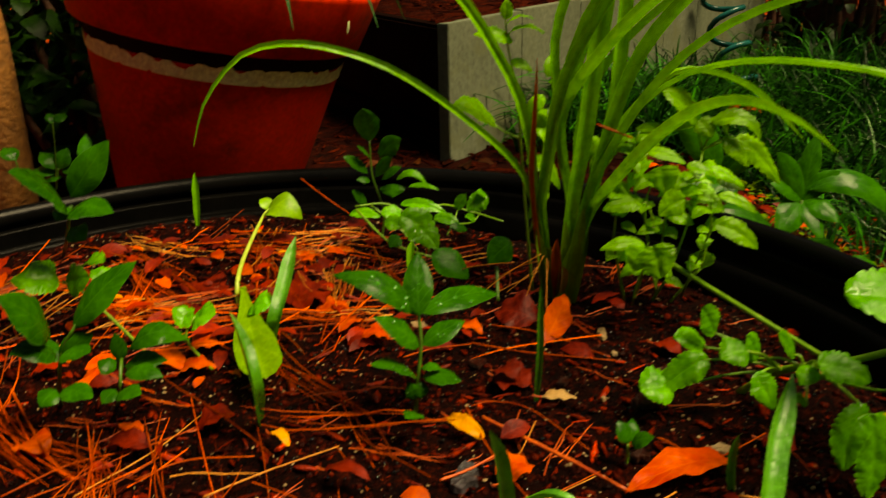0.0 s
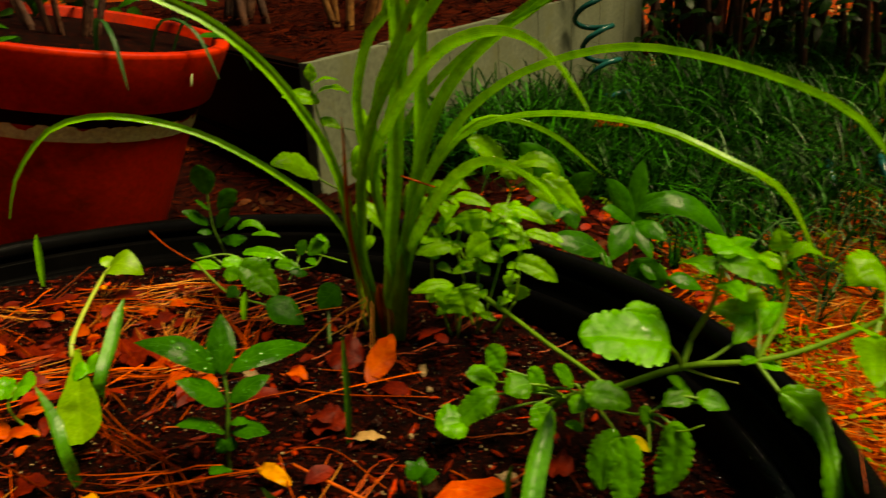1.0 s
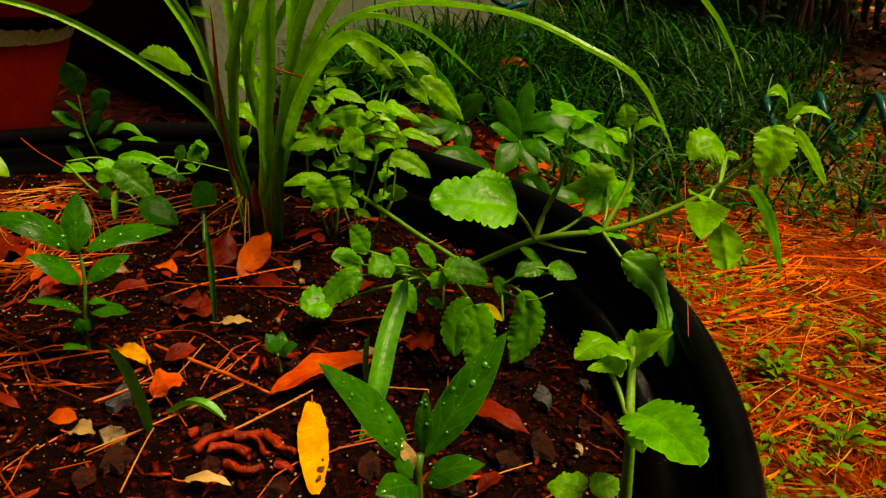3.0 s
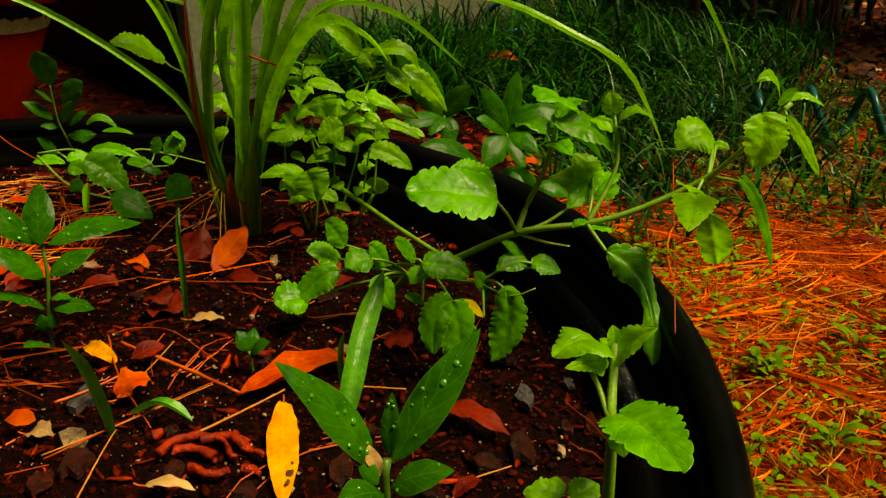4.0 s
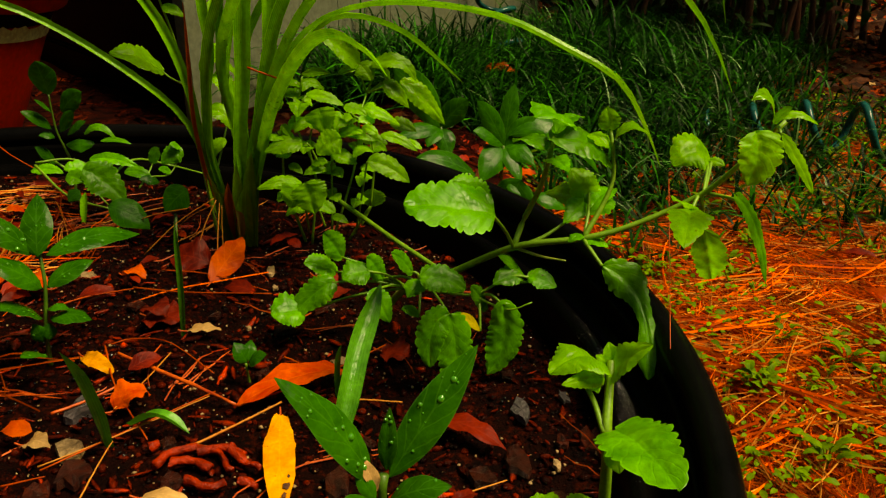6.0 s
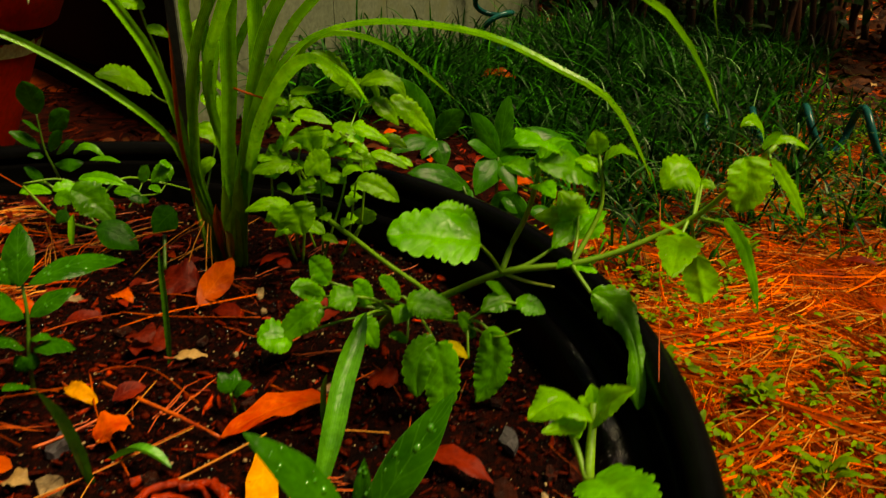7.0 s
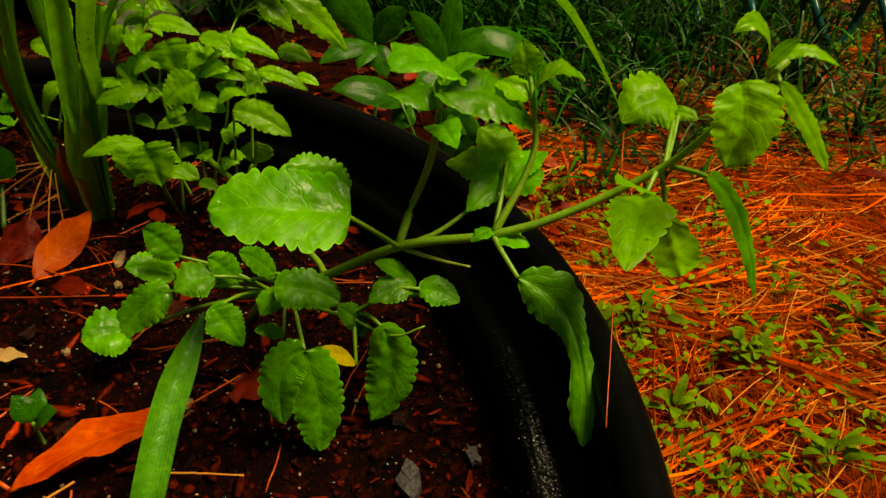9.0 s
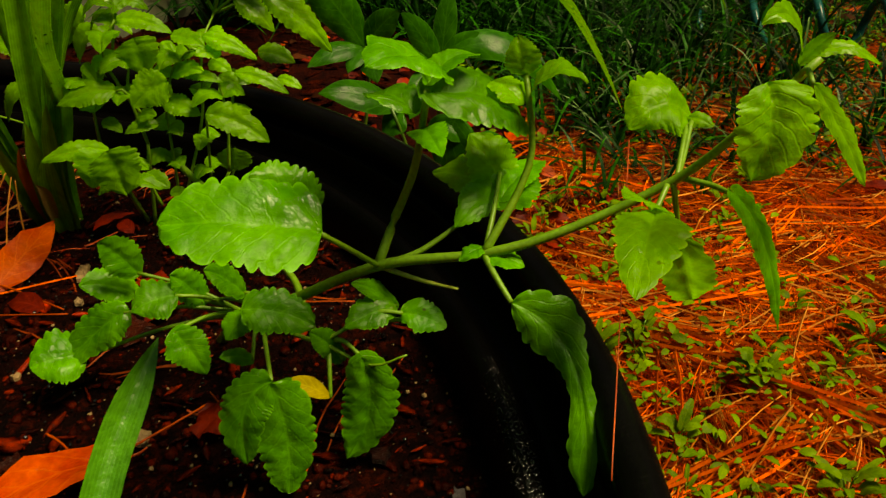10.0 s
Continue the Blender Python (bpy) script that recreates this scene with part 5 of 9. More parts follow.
leaf(mass, (0.2380, 0.6600, 0.2350), (0.2490, 0.6570, 0.2339), (0.2600, 0.6540, 0.2280), 0.0134, (0.0553, -0.6656, 0.7443), 'balm_young')
stem(mass, [(0.1890, 0.6000, 0.1750), (0.2030, 0.6100, 0.2140), (0.2090, 0.6150, 0.2530), (0.2170, 0.6350, 0.2670)], 0.0010, 0.0006, stem_green)
stem(mass, [(0.2170, 0.6370, 0.2670), (0.2110, 0.6370, 0.2870)], 0.0010, 0.0006, stem_green)
stem(mass, [(0.2170, 0.6370, 0.2670), (0.2220, 0.6370, 0.2780)], 0.0010, 0.0006, stem_green)
stem(mass, [(0.2170, 0.6350, 0.2670), (0.2300, 0.6350, 0.2760)], 0.0010, 0.0006, stem_green)
stem(mass, [(0.2180, 0.6450, 0.2650), (0.2430, 0.6450, 0.2740)], 0.0010, 0.0006, stem_green)
stem(mass, [(0.1840, 0.6050, 0.2170), (0.1920, 0.6050, 0.2440), (0.2040, 0.6050, 0.2560)], 0.0010, 0.0006, stem_green)
stem(mass, [(0.2040, 0.6030, 0.2560), (0.1970, 0.6030, 0.2650)], 0.0010, 0.0006, stem_green)
stem(mass, [(0.2040, 0.6050, 0.2560), (0.2190, 0.6050, 0.2510)], 0.0010, 0.0006, stem_green)
stem(mass, [(0.1720, 0.6000, 0.2050), (0.1680, 0.6000, 0.2370), (0.1760, 0.6000, 0.2640)], 0.0010, 0.0006, stem_green)
stem(mass, [(0.1710, 0.6050, 0.2180), (0.1580, 0.6050, 0.2550), (0.1680, 0.6050, 0.2740)], 0.0010, 0.0006, stem_green)
stem(mass, [(0.1580, 0.6300, 0.2490), (0.1660, 0.6300, 0.2840)], 0.0010, 0.0006, stem_green)
stem(mass, [(0.1730, 0.5930, 0.2260), (0.1670, 0.5930, 0.2390), (0.1630, 0.5930, 0.2390)], 0.0010, 0.0006, stem_green)
stem(mass, [(0.2140, 0.6000, 0.1830), (0.2180, 0.6000, 0.2170), (0.2160, 0.6000, 0.2400)], 0.0010, 0.0006, stem_green)
stem(mass, [(0.2190, 0.6120, 0.2130), (0.2250, 0.6120, 0.2370)], 0.0010, 0.0006, stem_green)
stem(mass, [(0.1460, 0.6020, 0.2060), (0.1480, 0.6020, 0.2530)], 0.0010, 0.0006, stem_green)
stem(mass, [(0.2010, 0.6000, 0.1590), (0.2100, 0.5700, 0.2300)], 0.0010, 0.0007, stem_green)
stem(mass, [(0.2070, 0.6130, 0.1610), (0.2160, 0.6130, 0.1780)], 0.0010, 0.0007, stem_green)
stem(mass, [(0.1630, 0.5850, 0.1690), (0.1610, 0.5490, 0.2220)], 0.0010, 0.0007, stem_green)
stem(mass, [(0.1820, 0.6050, 0.1590), (0.1850, 0.6050, 0.2270)], 0.0010, 0.0007, stem_green)
stem(mass, [(0.1760, 0.5800, 0.1750), (0.1710, 0.5800, 0.1940)], 0.0010, 0.0007, stem_green)
stem(mass, [(0.1820, 0.6120, 0.1500), (0.1890, 0.6000, 0.1750)], 0.0012, 0.0010, stem_green)
stem(mass, [(0.1960, 0.6100, 0.1500), (0.2140, 0.6000, 0.1830)], 0.0012, 0.0010, stem_green)
stem(mass, [(0.1650, 0.6060, 0.1500), (0.1720, 0.6000, 0.2050)], 0.0012, 0.0010, stem_green)
stem(mass, [(0.1600, 0.6120, 0.1500), (0.1460, 0.6020, 0.2060)], 0.0012, 0.0010, stem_green)
leaf(mass, (0.2051, 0.6118, 0.2276), (0.2058, 0.6181, 0.2317), (0.2066, 0.6245, 0.2280), 0.0115, (-0.1957, -0.4188, 0.8500), 'balm_young')
leaf(mass, (0.2051, 0.6118, 0.2276), (0.2045, 0.6064, 0.2310), (0.2039, 0.6011, 0.2288), 0.0112, (0.0406, -0.3546, 0.8500), 'balm_young')
leaf(mass, (0.2110, 0.6200, 0.2565), (0.2076, 0.6243, 0.2596), (0.2041, 0.6287, 0.2555), 0.0090, (0.1624, -0.5294, 0.8500), 'balm_young')
leaf(mass, (0.2110, 0.6200, 0.2565), (0.2157, 0.6140, 0.2608), (0.2205, 0.6080, 0.2522), 0.0144, (-0.0652, -0.4084, 0.8500), 'balm_young')
leaf(mass, (0.1912, 0.6050, 0.2413), (0.1854, 0.6072, 0.2442), (0.1796, 0.6094, 0.2383), 0.0103, (0.0036, -0.5182, 0.8500), 'balm_young')
leaf(mass, (0.1912, 0.6050, 0.2413), (0.2004, 0.6015, 0.2459), (0.2096, 0.5980, 0.2440), 0.0130, (-0.0307, -0.5027, 0.8500), 'balm_young')
leaf(mass, (0.1980, 0.6050, 0.2500), (0.2030, 0.6102, 0.2540), (0.2080, 0.6155, 0.2467), 0.0133, (-0.1795, -0.4901, 0.8500), 'balm_young')
leaf(mass, (0.1980, 0.6050, 0.2500), (0.1926, 0.5993, 0.2543), (0.1872, 0.5936, 0.2482), 0.0134, (0.0384, -0.3831, 0.8500), 'balm_young')
leaf(mass, (0.1684, 0.6000, 0.2338), (0.1707, 0.6043, 0.2367), (0.1731, 0.6087, 0.2343), 0.0105, (0.1905, -0.3177, 0.8500), 'balm_young')
leaf(mass, (0.1684, 0.6000, 0.2338), (0.1656, 0.5948, 0.2373), (0.1628, 0.5896, 0.2321), 0.0117, (0.0695, -0.5102, 0.8500), 'balm_young')
leaf(mass, (0.1720, 0.6000, 0.2505), (0.1779, 0.6037, 0.2540), (0.1838, 0.6075, 0.2498), 0.0121, (0.0000, -0.5401, 0.8500), 'balm_young')
leaf(mass, (0.1720, 0.6000, 0.2505), (0.1648, 0.5954, 0.2548), (0.1575, 0.5908, 0.2490), 0.0138, (-0.1111, -0.4005, 0.8500), 'balm_young')
leaf(mass, (0.1593, 0.6050, 0.2513), (0.1626, 0.6113, 0.2555), (0.1659, 0.6176, 0.2473), 0.0136, (-0.1288, -0.3064, 0.8500), 'balm_young')
leaf(mass, (0.1593, 0.6050, 0.2513), (0.1570, 0.6006, 0.2542), (0.1547, 0.5963, 0.2494), 0.0089, (0.0548, -0.5318, 0.8500), 'balm_young')
leaf(mass, (0.1630, 0.6050, 0.2645), (0.1639, 0.6101, 0.2677), (0.1649, 0.6152, 0.2625), 0.0102, (0.1835, -0.3816, 0.8500), 'balm_young')
leaf(mass, (0.1630, 0.6050, 0.2645), (0.1617, 0.5978, 0.2690), (0.1604, 0.5907, 0.2607), 0.0162, (-0.0543, -0.4838, 0.8500), 'balm_young')
leaf(mass, (0.1616, 0.6300, 0.2648), (0.1545, 0.6350, 0.2692), (0.1473, 0.6401, 0.2597), 0.0133, (0.1083, -0.4304, 0.8500), 'balm_young')
leaf(mass, (0.1616, 0.6300, 0.2648), (0.1669, 0.6263, 0.2680), (0.1721, 0.6226, 0.2611), 0.0091, (0.0476, -0.2057, 0.8500), 'balm_young')
leaf(mass, (0.1640, 0.6300, 0.2752), (0.1555, 0.6300, 0.2790), (0.1470, 0.6301, 0.2712), 0.0113, (0.1150, -0.2588, 0.8500), 'balm_young')
leaf(mass, (0.1640, 0.6300, 0.2752), (0.1731, 0.6300, 0.2792), (0.1821, 0.6299, 0.2724), 0.0128, (-0.0090, -0.3305, 0.8500), 'balm_young')
leaf(mass, (0.2176, 0.6000, 0.2136), (0.2246, 0.6053, 0.2181), (0.2316, 0.6106, 0.2158), 0.0130, (-0.0835, -0.2444, 0.8500), 'balm_young')
leaf(mass, (0.2176, 0.6000, 0.2136), (0.2124, 0.5961, 0.2169), (0.2073, 0.5922, 0.2155), 0.0107, (0.0784, -0.3034, 0.8500), 'balm_young')
leaf(mass, (0.2170, 0.6000, 0.2285), (0.2230, 0.6033, 0.2319), (0.2290, 0.6067, 0.2262), 0.0113, (0.0776, -0.5039, 0.8500), 'balm_young')
leaf(mass, (0.2170, 0.6000, 0.2285), (0.2091, 0.5956, 0.2329), (0.2013, 0.5912, 0.2269), 0.0130, (-0.0259, -0.2072, 0.8500), 'balm_young')
leaf(mass, (0.1469, 0.6020, 0.2272), (0.1452, 0.6082, 0.2311), (0.1435, 0.6144, 0.2293), 0.0143, (0.1042, -0.4038, 0.8500), 'balm_young')
leaf(mass, (0.1469, 0.6020, 0.2272), (0.1486, 0.5959, 0.2310), (0.1502, 0.5898, 0.2291), 0.0134, (0.0321, -0.4284, 0.8500), 'balm_young')
leaf(mass, (0.1475, 0.6020, 0.2412), (0.1513, 0.6081, 0.2454), (0.1551, 0.6141, 0.2408), 0.0114, (0.0841, -0.2337, 0.8500), 'balm_young')
leaf(mass, (0.1475, 0.6020, 0.2412), (0.1436, 0.5958, 0.2455), (0.1397, 0.5896, 0.2434), 0.0152, (0.0140, -0.2738, 0.8500), 'balm_young')
leaf(mass, (0.2051, 0.5865, 0.1910), (0.2076, 0.5910, 0.1940), (0.2101, 0.5955, 0.1895), 0.0091, (0.1736, -0.3088, 0.8500), 'balm_young')
leaf(mass, (0.2051, 0.5865, 0.1910), (0.2018, 0.5809, 0.1948), (0.1986, 0.5752, 0.1909), 0.0108, (0.0137, -0.3048, 0.8500), 'balm_young')
leaf(mass, (0.2077, 0.5775, 0.2123), (0.2102, 0.5825, 0.2155), (0.2126, 0.5874, 0.2109), 0.0099, (0.0741, -0.5004, 0.8500), 'balm_young')
leaf(mass, (0.2077, 0.5775, 0.2123), (0.2055, 0.5730, 0.2153), (0.2033, 0.5684, 0.2105), 0.0101, (0.1039, -0.3192, 0.8500), 'balm_young')
leaf(mass, (0.1621, 0.5688, 0.1929), (0.1543, 0.5699, 0.1964), (0.1465, 0.5711, 0.1891), 0.0111, (-0.0225, -0.4872, 0.8500), 'balm_young')
leaf(mass, (0.1621, 0.5688, 0.1929), (0.1711, 0.5675, 0.1969), (0.1801, 0.5662, 0.1908), 0.0119, (-0.0690, -0.2197, 0.8500), 'balm_young')
leaf(mass, (0.1615, 0.5580, 0.2088), (0.1694, 0.5581, 0.2122), (0.1774, 0.5583, 0.2066), 0.0102, (-0.0270, -0.4729, 0.8500), 'balm_young')
leaf(mass, (0.1615, 0.5580, 0.2088), (0.1513, 0.5578, 0.2132), (0.1412, 0.5577, 0.2077), 0.0151, (-0.1351, -0.3874, 0.8500), 'balm_young')
leaf(mass, (0.1834, 0.6050, 0.1896), (0.1801, 0.6115, 0.1939), (0.1769, 0.6181, 0.1866), 0.0137, (0.1419, -0.2589, 0.8500), 'balm_young')
leaf(mass, (0.1834, 0.6050, 0.1896), (0.1858, 0.6001, 0.1929), (0.1882, 0.5952, 0.1891), 0.0111, (-0.0419, -0.3143, 0.8500), 'balm_young')
leaf(mass, (0.1842, 0.6050, 0.2100), (0.1792, 0.6113, 0.2146), (0.1741, 0.6177, 0.2094), 0.0153, (-0.0599, -0.2937, 0.8500), 'balm_young')
leaf(mass, (0.1842, 0.6050, 0.2100), (0.1881, 0.6002, 0.2134), (0.1919, 0.5955, 0.2092), 0.0105, (-0.0771, -0.5024, 0.8500), 'balm_young')
leaf(mass, (0.1703, 0.6015, 0.1913), (0.1768, 0.6055, 0.1951), (0.1834, 0.6094, 0.1887), 0.0106, (0.1214, -0.4500, 0.8500), 'balm_young')
leaf(mass, (0.1703, 0.6015, 0.1913), (0.1625, 0.5968, 0.1958), (0.1547, 0.5922, 0.1910), 0.0139, (0.1492, -0.2360, 0.8500), 'balm_young')
leaf(mass, (0.1495, 0.6045, 0.1920), (0.1532, 0.6086, 0.1951), (0.1570, 0.6128, 0.1921), 0.0108, (0.0434, -0.2755, 0.8500), 'balm_young')
leaf(mass, (0.1495, 0.6045, 0.1920), (0.1452, 0.5997, 0.1956), (0.1408, 0.5948, 0.1920), 0.0106, (-0.0372, -0.4171, 0.8500), 'balm_young')

sprig = plant('lemon_balm', (0.0880, 0.6320, 0.1500), 'young balm sprig growing up through the strap leaves', 'plant')
stem(sprig, [(0.0880, 0.6320, 0.1480), (0.0768, 0.6300, 0.2707), (0.0737, 0.6270, 0.3130), (0.0655, 0.6240, 0.3489), (0.0633, 0.6240, 0.3762)], 0.0014, 0.0007)
leaf(sprig, (0.0686, 0.6240, 0.3530), (0.0554, 0.6213, 0.3594), (0.0405, 0.6230, 0.3585), 0.0159, (0.1825, -0.5070, 0.8424), 'balm_young')
leaf(sprig, (0.0638, 0.6240, 0.3692), (0.0641, 0.6223, 0.3761), (0.0644, 0.6240, 0.3831), 0.0086, (-0.0124, -0.9999, 0.0005), 'balm_young')
leaf(sprig, (0.0654, 0.6240, 0.3574), (0.0781, 0.6230, 0.3631), (0.0912, 0.6220, 0.3584), 0.0192, (-0.0402, 0.0031, 0.9992), 'balm_young')
leaf(sprig, (0.0649, 0.6240, 0.3658), (0.0739, 0.6240, 0.3709), (0.0840, 0.6240, 0.3684), 0.0134, (-0.1353, 0.0000, 0.9908), 'balm_young')
leaf(sprig, (0.0681, 0.6250, 0.3400), (0.0759, 0.6213, 0.3376), (0.0828, 0.6200, 0.3319), 0.0104, (0.2257, -0.5955, 0.7710), 'balm_young')
leaf(sprig, (0.0565, 0.6600, 0.2853), (0.0433, 0.6452, 0.2988), (0.0243, 0.6320, 0.3051), 0.0296, (0.6240, -0.1799, 0.7604), 'balm_young')
stem(sprig, [(0.0750, 0.6400, 0.2780), (0.0629, 0.6550, 0.2807), (0.0565, 0.6600, 0.2853)], 0.0009, 0.0007)
leaf(sprig, (0.0966, 0.6400, 0.3247), (0.0988, 0.6431, 0.3337), (0.1010, 0.6500, 0.3403), 0.0099, (-0.0035, -0.8413, 0.5406), 'balm_young')
leaf(sprig, (0.0948, 0.6400, 0.2858), (0.0922, 0.6384, 0.2918), (0.0892, 0.6400, 0.2976), 0.0100, (0.1416, -0.9877, 0.0666), 'balm_young')
leaf(sprig, (0.0981, 0.6300, 0.3225), (0.1039, 0.6248, 0.3230), (0.1092, 0.6200, 0.3200), 0.0156, (0.1219, -0.1107, 0.9863), 'balm_young')

backbalm = plant('lemon_balm', (0.0000, 0.7000, 0.1600), 'low spreading lemon balm beside the far wall of the tub', 'plant')
stem(backbalm, [(0.0000, 0.7000, 0.1580), (-0.0078, 0.7000, 0.1845), (-0.0352, 0.7100, 0.2010), (-0.0645, 0.7000, 0.2031)], 0.0014, 0.0008)
stem(backbalm, [(-0.0078, 0.7000, 0.1845), (0.0089, 0.7350, 0.1911), (0.0363, 0.7600, 0.1764), (0.0690, 0.7400, 0.1725)], 0.0013, 0.0007)
stem(backbalm, [(-0.0619, 0.6900, 0.2035), (-0.0315, 0.6600, 0.1844), (0.0046, 0.6400, 0.1784)], 0.0012, 0.0009)
stem(backbalm, [(-0.0515, 0.7100, 0.2004), (-0.0268, 0.7000, 0.1831), (-0.0091, 0.6900, 0.1645)], 0.0010, 0.0008)
blade(backbalm, [(-0.0113, 0.6200, 0.1759), (-0.0102, 0.6250, 0.1883), (-0.0097, 0.6300, 0.1974)], 0.0060)
leaf(backbalm, (-0.0680, 0.7000, 0.1960), (-0.0550, 0.6970, 0.1977), (-0.0420, 0.6940, 0.1940), 0.0117, (-0.0531, -0.5151, 0.8555), 'balm')
leaf(backbalm, (-0.0250, 0.7000, 0.1950), (-0.0330, 0.6970, 0.1977), (-0.0410, 0.6940, 0.1970), 0.0153, (0.2952, -0.5199, 0.8016), 'balm')
leaf(backbalm, (-0.0230, 0.7200, 0.1980), (-0.0030, 0.7170, 0.1976), (0.0170, 0.7140, 0.1890), 0.0111, (0.0621, -0.6809, 0.7298), 'balm')
leaf(backbalm, (-0.0200, 0.6800, 0.2000), (-0.0055, 0.6770, 0.1901), (0.0090, 0.6740, 0.1720), 0.0286, (0.3265, -0.7966, 0.5088), 'balm')
leaf(backbalm, (0.0060, 0.7100, 0.1880), (0.0170, 0.7070, 0.1878), (0.0280, 0.7040, 0.1830), 0.0116, (0.0286, -0.5761, 0.8169), 'balm')
leaf(backbalm, (0.0350, 0.7000, 0.1790), (0.0270, 0.6970, 0.1838), (0.0190, 0.6940, 0.1850), 0.0101, (0.4645, -0.5271, 0.7116), 'gloss')
leaf(backbalm, (0.0260, 0.7300, 0.1890), (0.0300, 0.7270, 0.1989), (0.0340, 0.7240, 0.2050), 0.0100, (-0.3301, -0.9262, -0.1823), 'balm')
leaf(backbalm, (0.0530, 0.7300, 0.1990), (0.0440, 0.7270, 0.1961), (0.0350, 0.7240, 0.1890), 0.0174, (0.0112, -0.8662, 0.4995), 'balm')
leaf(backbalm, (0.0520, 0.7300, 0.2010), (0.0480, 0.7270, 0.2052), (0.0440, 0.7240, 0.2070), 0.0091, (0.6850, -0.2181, 0.6952), 'balm')
leaf(backbalm, (0.0420, 0.7200, 0.1810), (0.0375, 0.7170, 0.1852), (0.0330, 0.7140, 0.1870), 0.0078, (0.6796, -0.4135, 0.6059), 'balm')
leaf(backbalm, (-0.0170, 0.7400, 0.2090), (-0.0040, 0.7370, 0.2102), (0.0090, 0.7340, 0.2060), 0.0053, (-0.0425, -0.5880, 0.8078), 'balm')
leaf(backbalm, (-0.0350, 0.6800, 0.1960), (-0.0280, 0.6770, 0.1951), (-0.0210, 0.6740, 0.1910), 0.0150, (-0.0303, -0.6807, 0.7319), 'balm')
leaf(backbalm, (0.0050, 0.6300, 0.1850), (0.0205, 0.6270, 0.1787), (0.0360, 0.6240, 0.1650), 0.0255, (0.2800, -0.7093, 0.6469), 'gloss')
leaf(backbalm, (0.0700, 0.6200, 0.1980), (0.0605, 0.6170, 0.1926), (0.0510, 0.6140, 0.1820), 0.0230, (-0.0688, -0.9045, 0.4209), 'gloss')
leaf(backbalm, (-0.0220, 0.6600, 0.1890), (-0.0265, 0.6570, 0.1868), (-0.0310, 0.6540, 0.1820), 0.0146, (-0.1699, -0.6296, 0.7581), 'gloss')
stem(backbalm, [(0.0170, 0.7000, 0.1750), (0.0240, 0.7200, 0.1840), (0.0260, 0.7300, 0.1890)], 0.0008, 0.0006, stem_green)
stem(backbalm, [(0.0280, 0.7000, 0.1850), (0.0420, 0.7200, 0.1810), (0.0530, 0.7300, 0.1990)], 0.0008, 0.0006, stem_green)
stem(backbalm, [(0.0580, 0.6000, 0.1570), (0.0580, 0.6200, 0.1780)], 0.0016, 0.0016, stem_dark)

stalk = plant('lemon_balm', (0.2710, 0.2220, 0.1480), 'upright lemon balm shoot with fresh toothed leaves', 'plant')
stem(stalk, [(0.2710, 0.2220, 0.1460), (0.2665, 0.2150, 0.2172), (0.2651, 0.2150, 0.2327), (0.2702, 0.2280, 0.2458), (0.2715, 0.2320, 0.2536)], 0.0032, 0.0016)
leaf(stalk, (0.2670, 0.2300, 0.2504), (0.2572, 0.2266, 0.2601), (0.2443, 0.2220, 0.2563), 0.0212, (0.2259, 0.0796, 0.9709), 'balm_young')
leaf(stalk, (0.2684, 0.2300, 0.2473), (0.2590, 0.2211, 0.2536), (0.2462, 0.2150, 0.2562), 0.0073, (0.5886, -0.4816, 0.6493), 'balm_young')
leaf(stalk, (0.2719, 0.2320, 0.2444), (0.2748, 0.2268, 0.2558), (0.2829, 0.2220, 0.2644), 0.0131, (-0.8874, -0.0576, 0.4574), 'balm_young', fold=0.50)
leaf(stalk, (0.2721, 0.2320, 0.2526), (0.2714, 0.2327, 0.2565), (0.2712, 0.2350, 0.2597), 0.0057, (-0.3072, -0.8902, 0.3364), 'balm_young')
leaf(stalk, (0.2708, 0.2330, 0.2506), (0.2697, 0.2364, 0.2518), (0.2689, 0.2400, 0.2512), 0.0041, (-0.2272, -0.1409, 0.9636), 'balm_young')
stem(stalk, [(0.2641, 0.2150, 0.2333), (0.2640, 0.2250, 0.2385), (0.2637, 0.2360, 0.2415)], 0.0013, 0.0010)
leaf(stalk, (0.2637, 0.2360, 0.2415), (0.2629, 0.2287, 0.2463), (0.2626, 0.2200, 0.2474), 0.0069, (-0.1454, 0.3474, 0.9264), 'balm_young')
stem(stalk, [(0.2656, 0.2150, 0.2322), (0.2646, 0.2060, 0.2404)], 0.0011, 0.0009)
leaf(stalk, (0.2646, 0.2060, 0.2404), (0.2647, 0.1848, 0.2490), (0.2663, 0.1620, 0.2506), 0.0235, (-0.2185, 0.2122, 0.9525), 'balm_round')
stem(stalk, [(0.2644, 0.2120, 0.2325), (0.2645, 0.2070, 0.2332)], 0.0011, 0.0009)
leaf(stalk, (0.2645, 0.2070, 0.2332), (0.2638, 0.2020, 0.2318), (0.2639, 0.1980, 0.2284), 0.0080, (-0.3064, -0.4322, 0.8481), 'balm_young')
leaf(stalk, (0.2422, 0.2000, 0.2109), (0.2361, 0.2020, 0.2130), (0.2301, 0.2050, 0.2121), 0.0122, (-0.0484, -0.3377, 0.9400), 'balm_young')
leaf(stalk, (0.2465, 0.2000, 0.2103), (0.2524, 0.2021, 0.2123), (0.2584, 0.2050, 0.2114), 0.0109, (0.0156, -0.2494, 0.9683), 'balm_young')
leaf(stalk, (0.2390, 0.2000, 0.2120), (0.2416, 0.2049, 0.2137), (0.2443, 0.2100, 0.2127), 0.0086, (0.0082, -0.0790, 0.9968), 'balm_young')

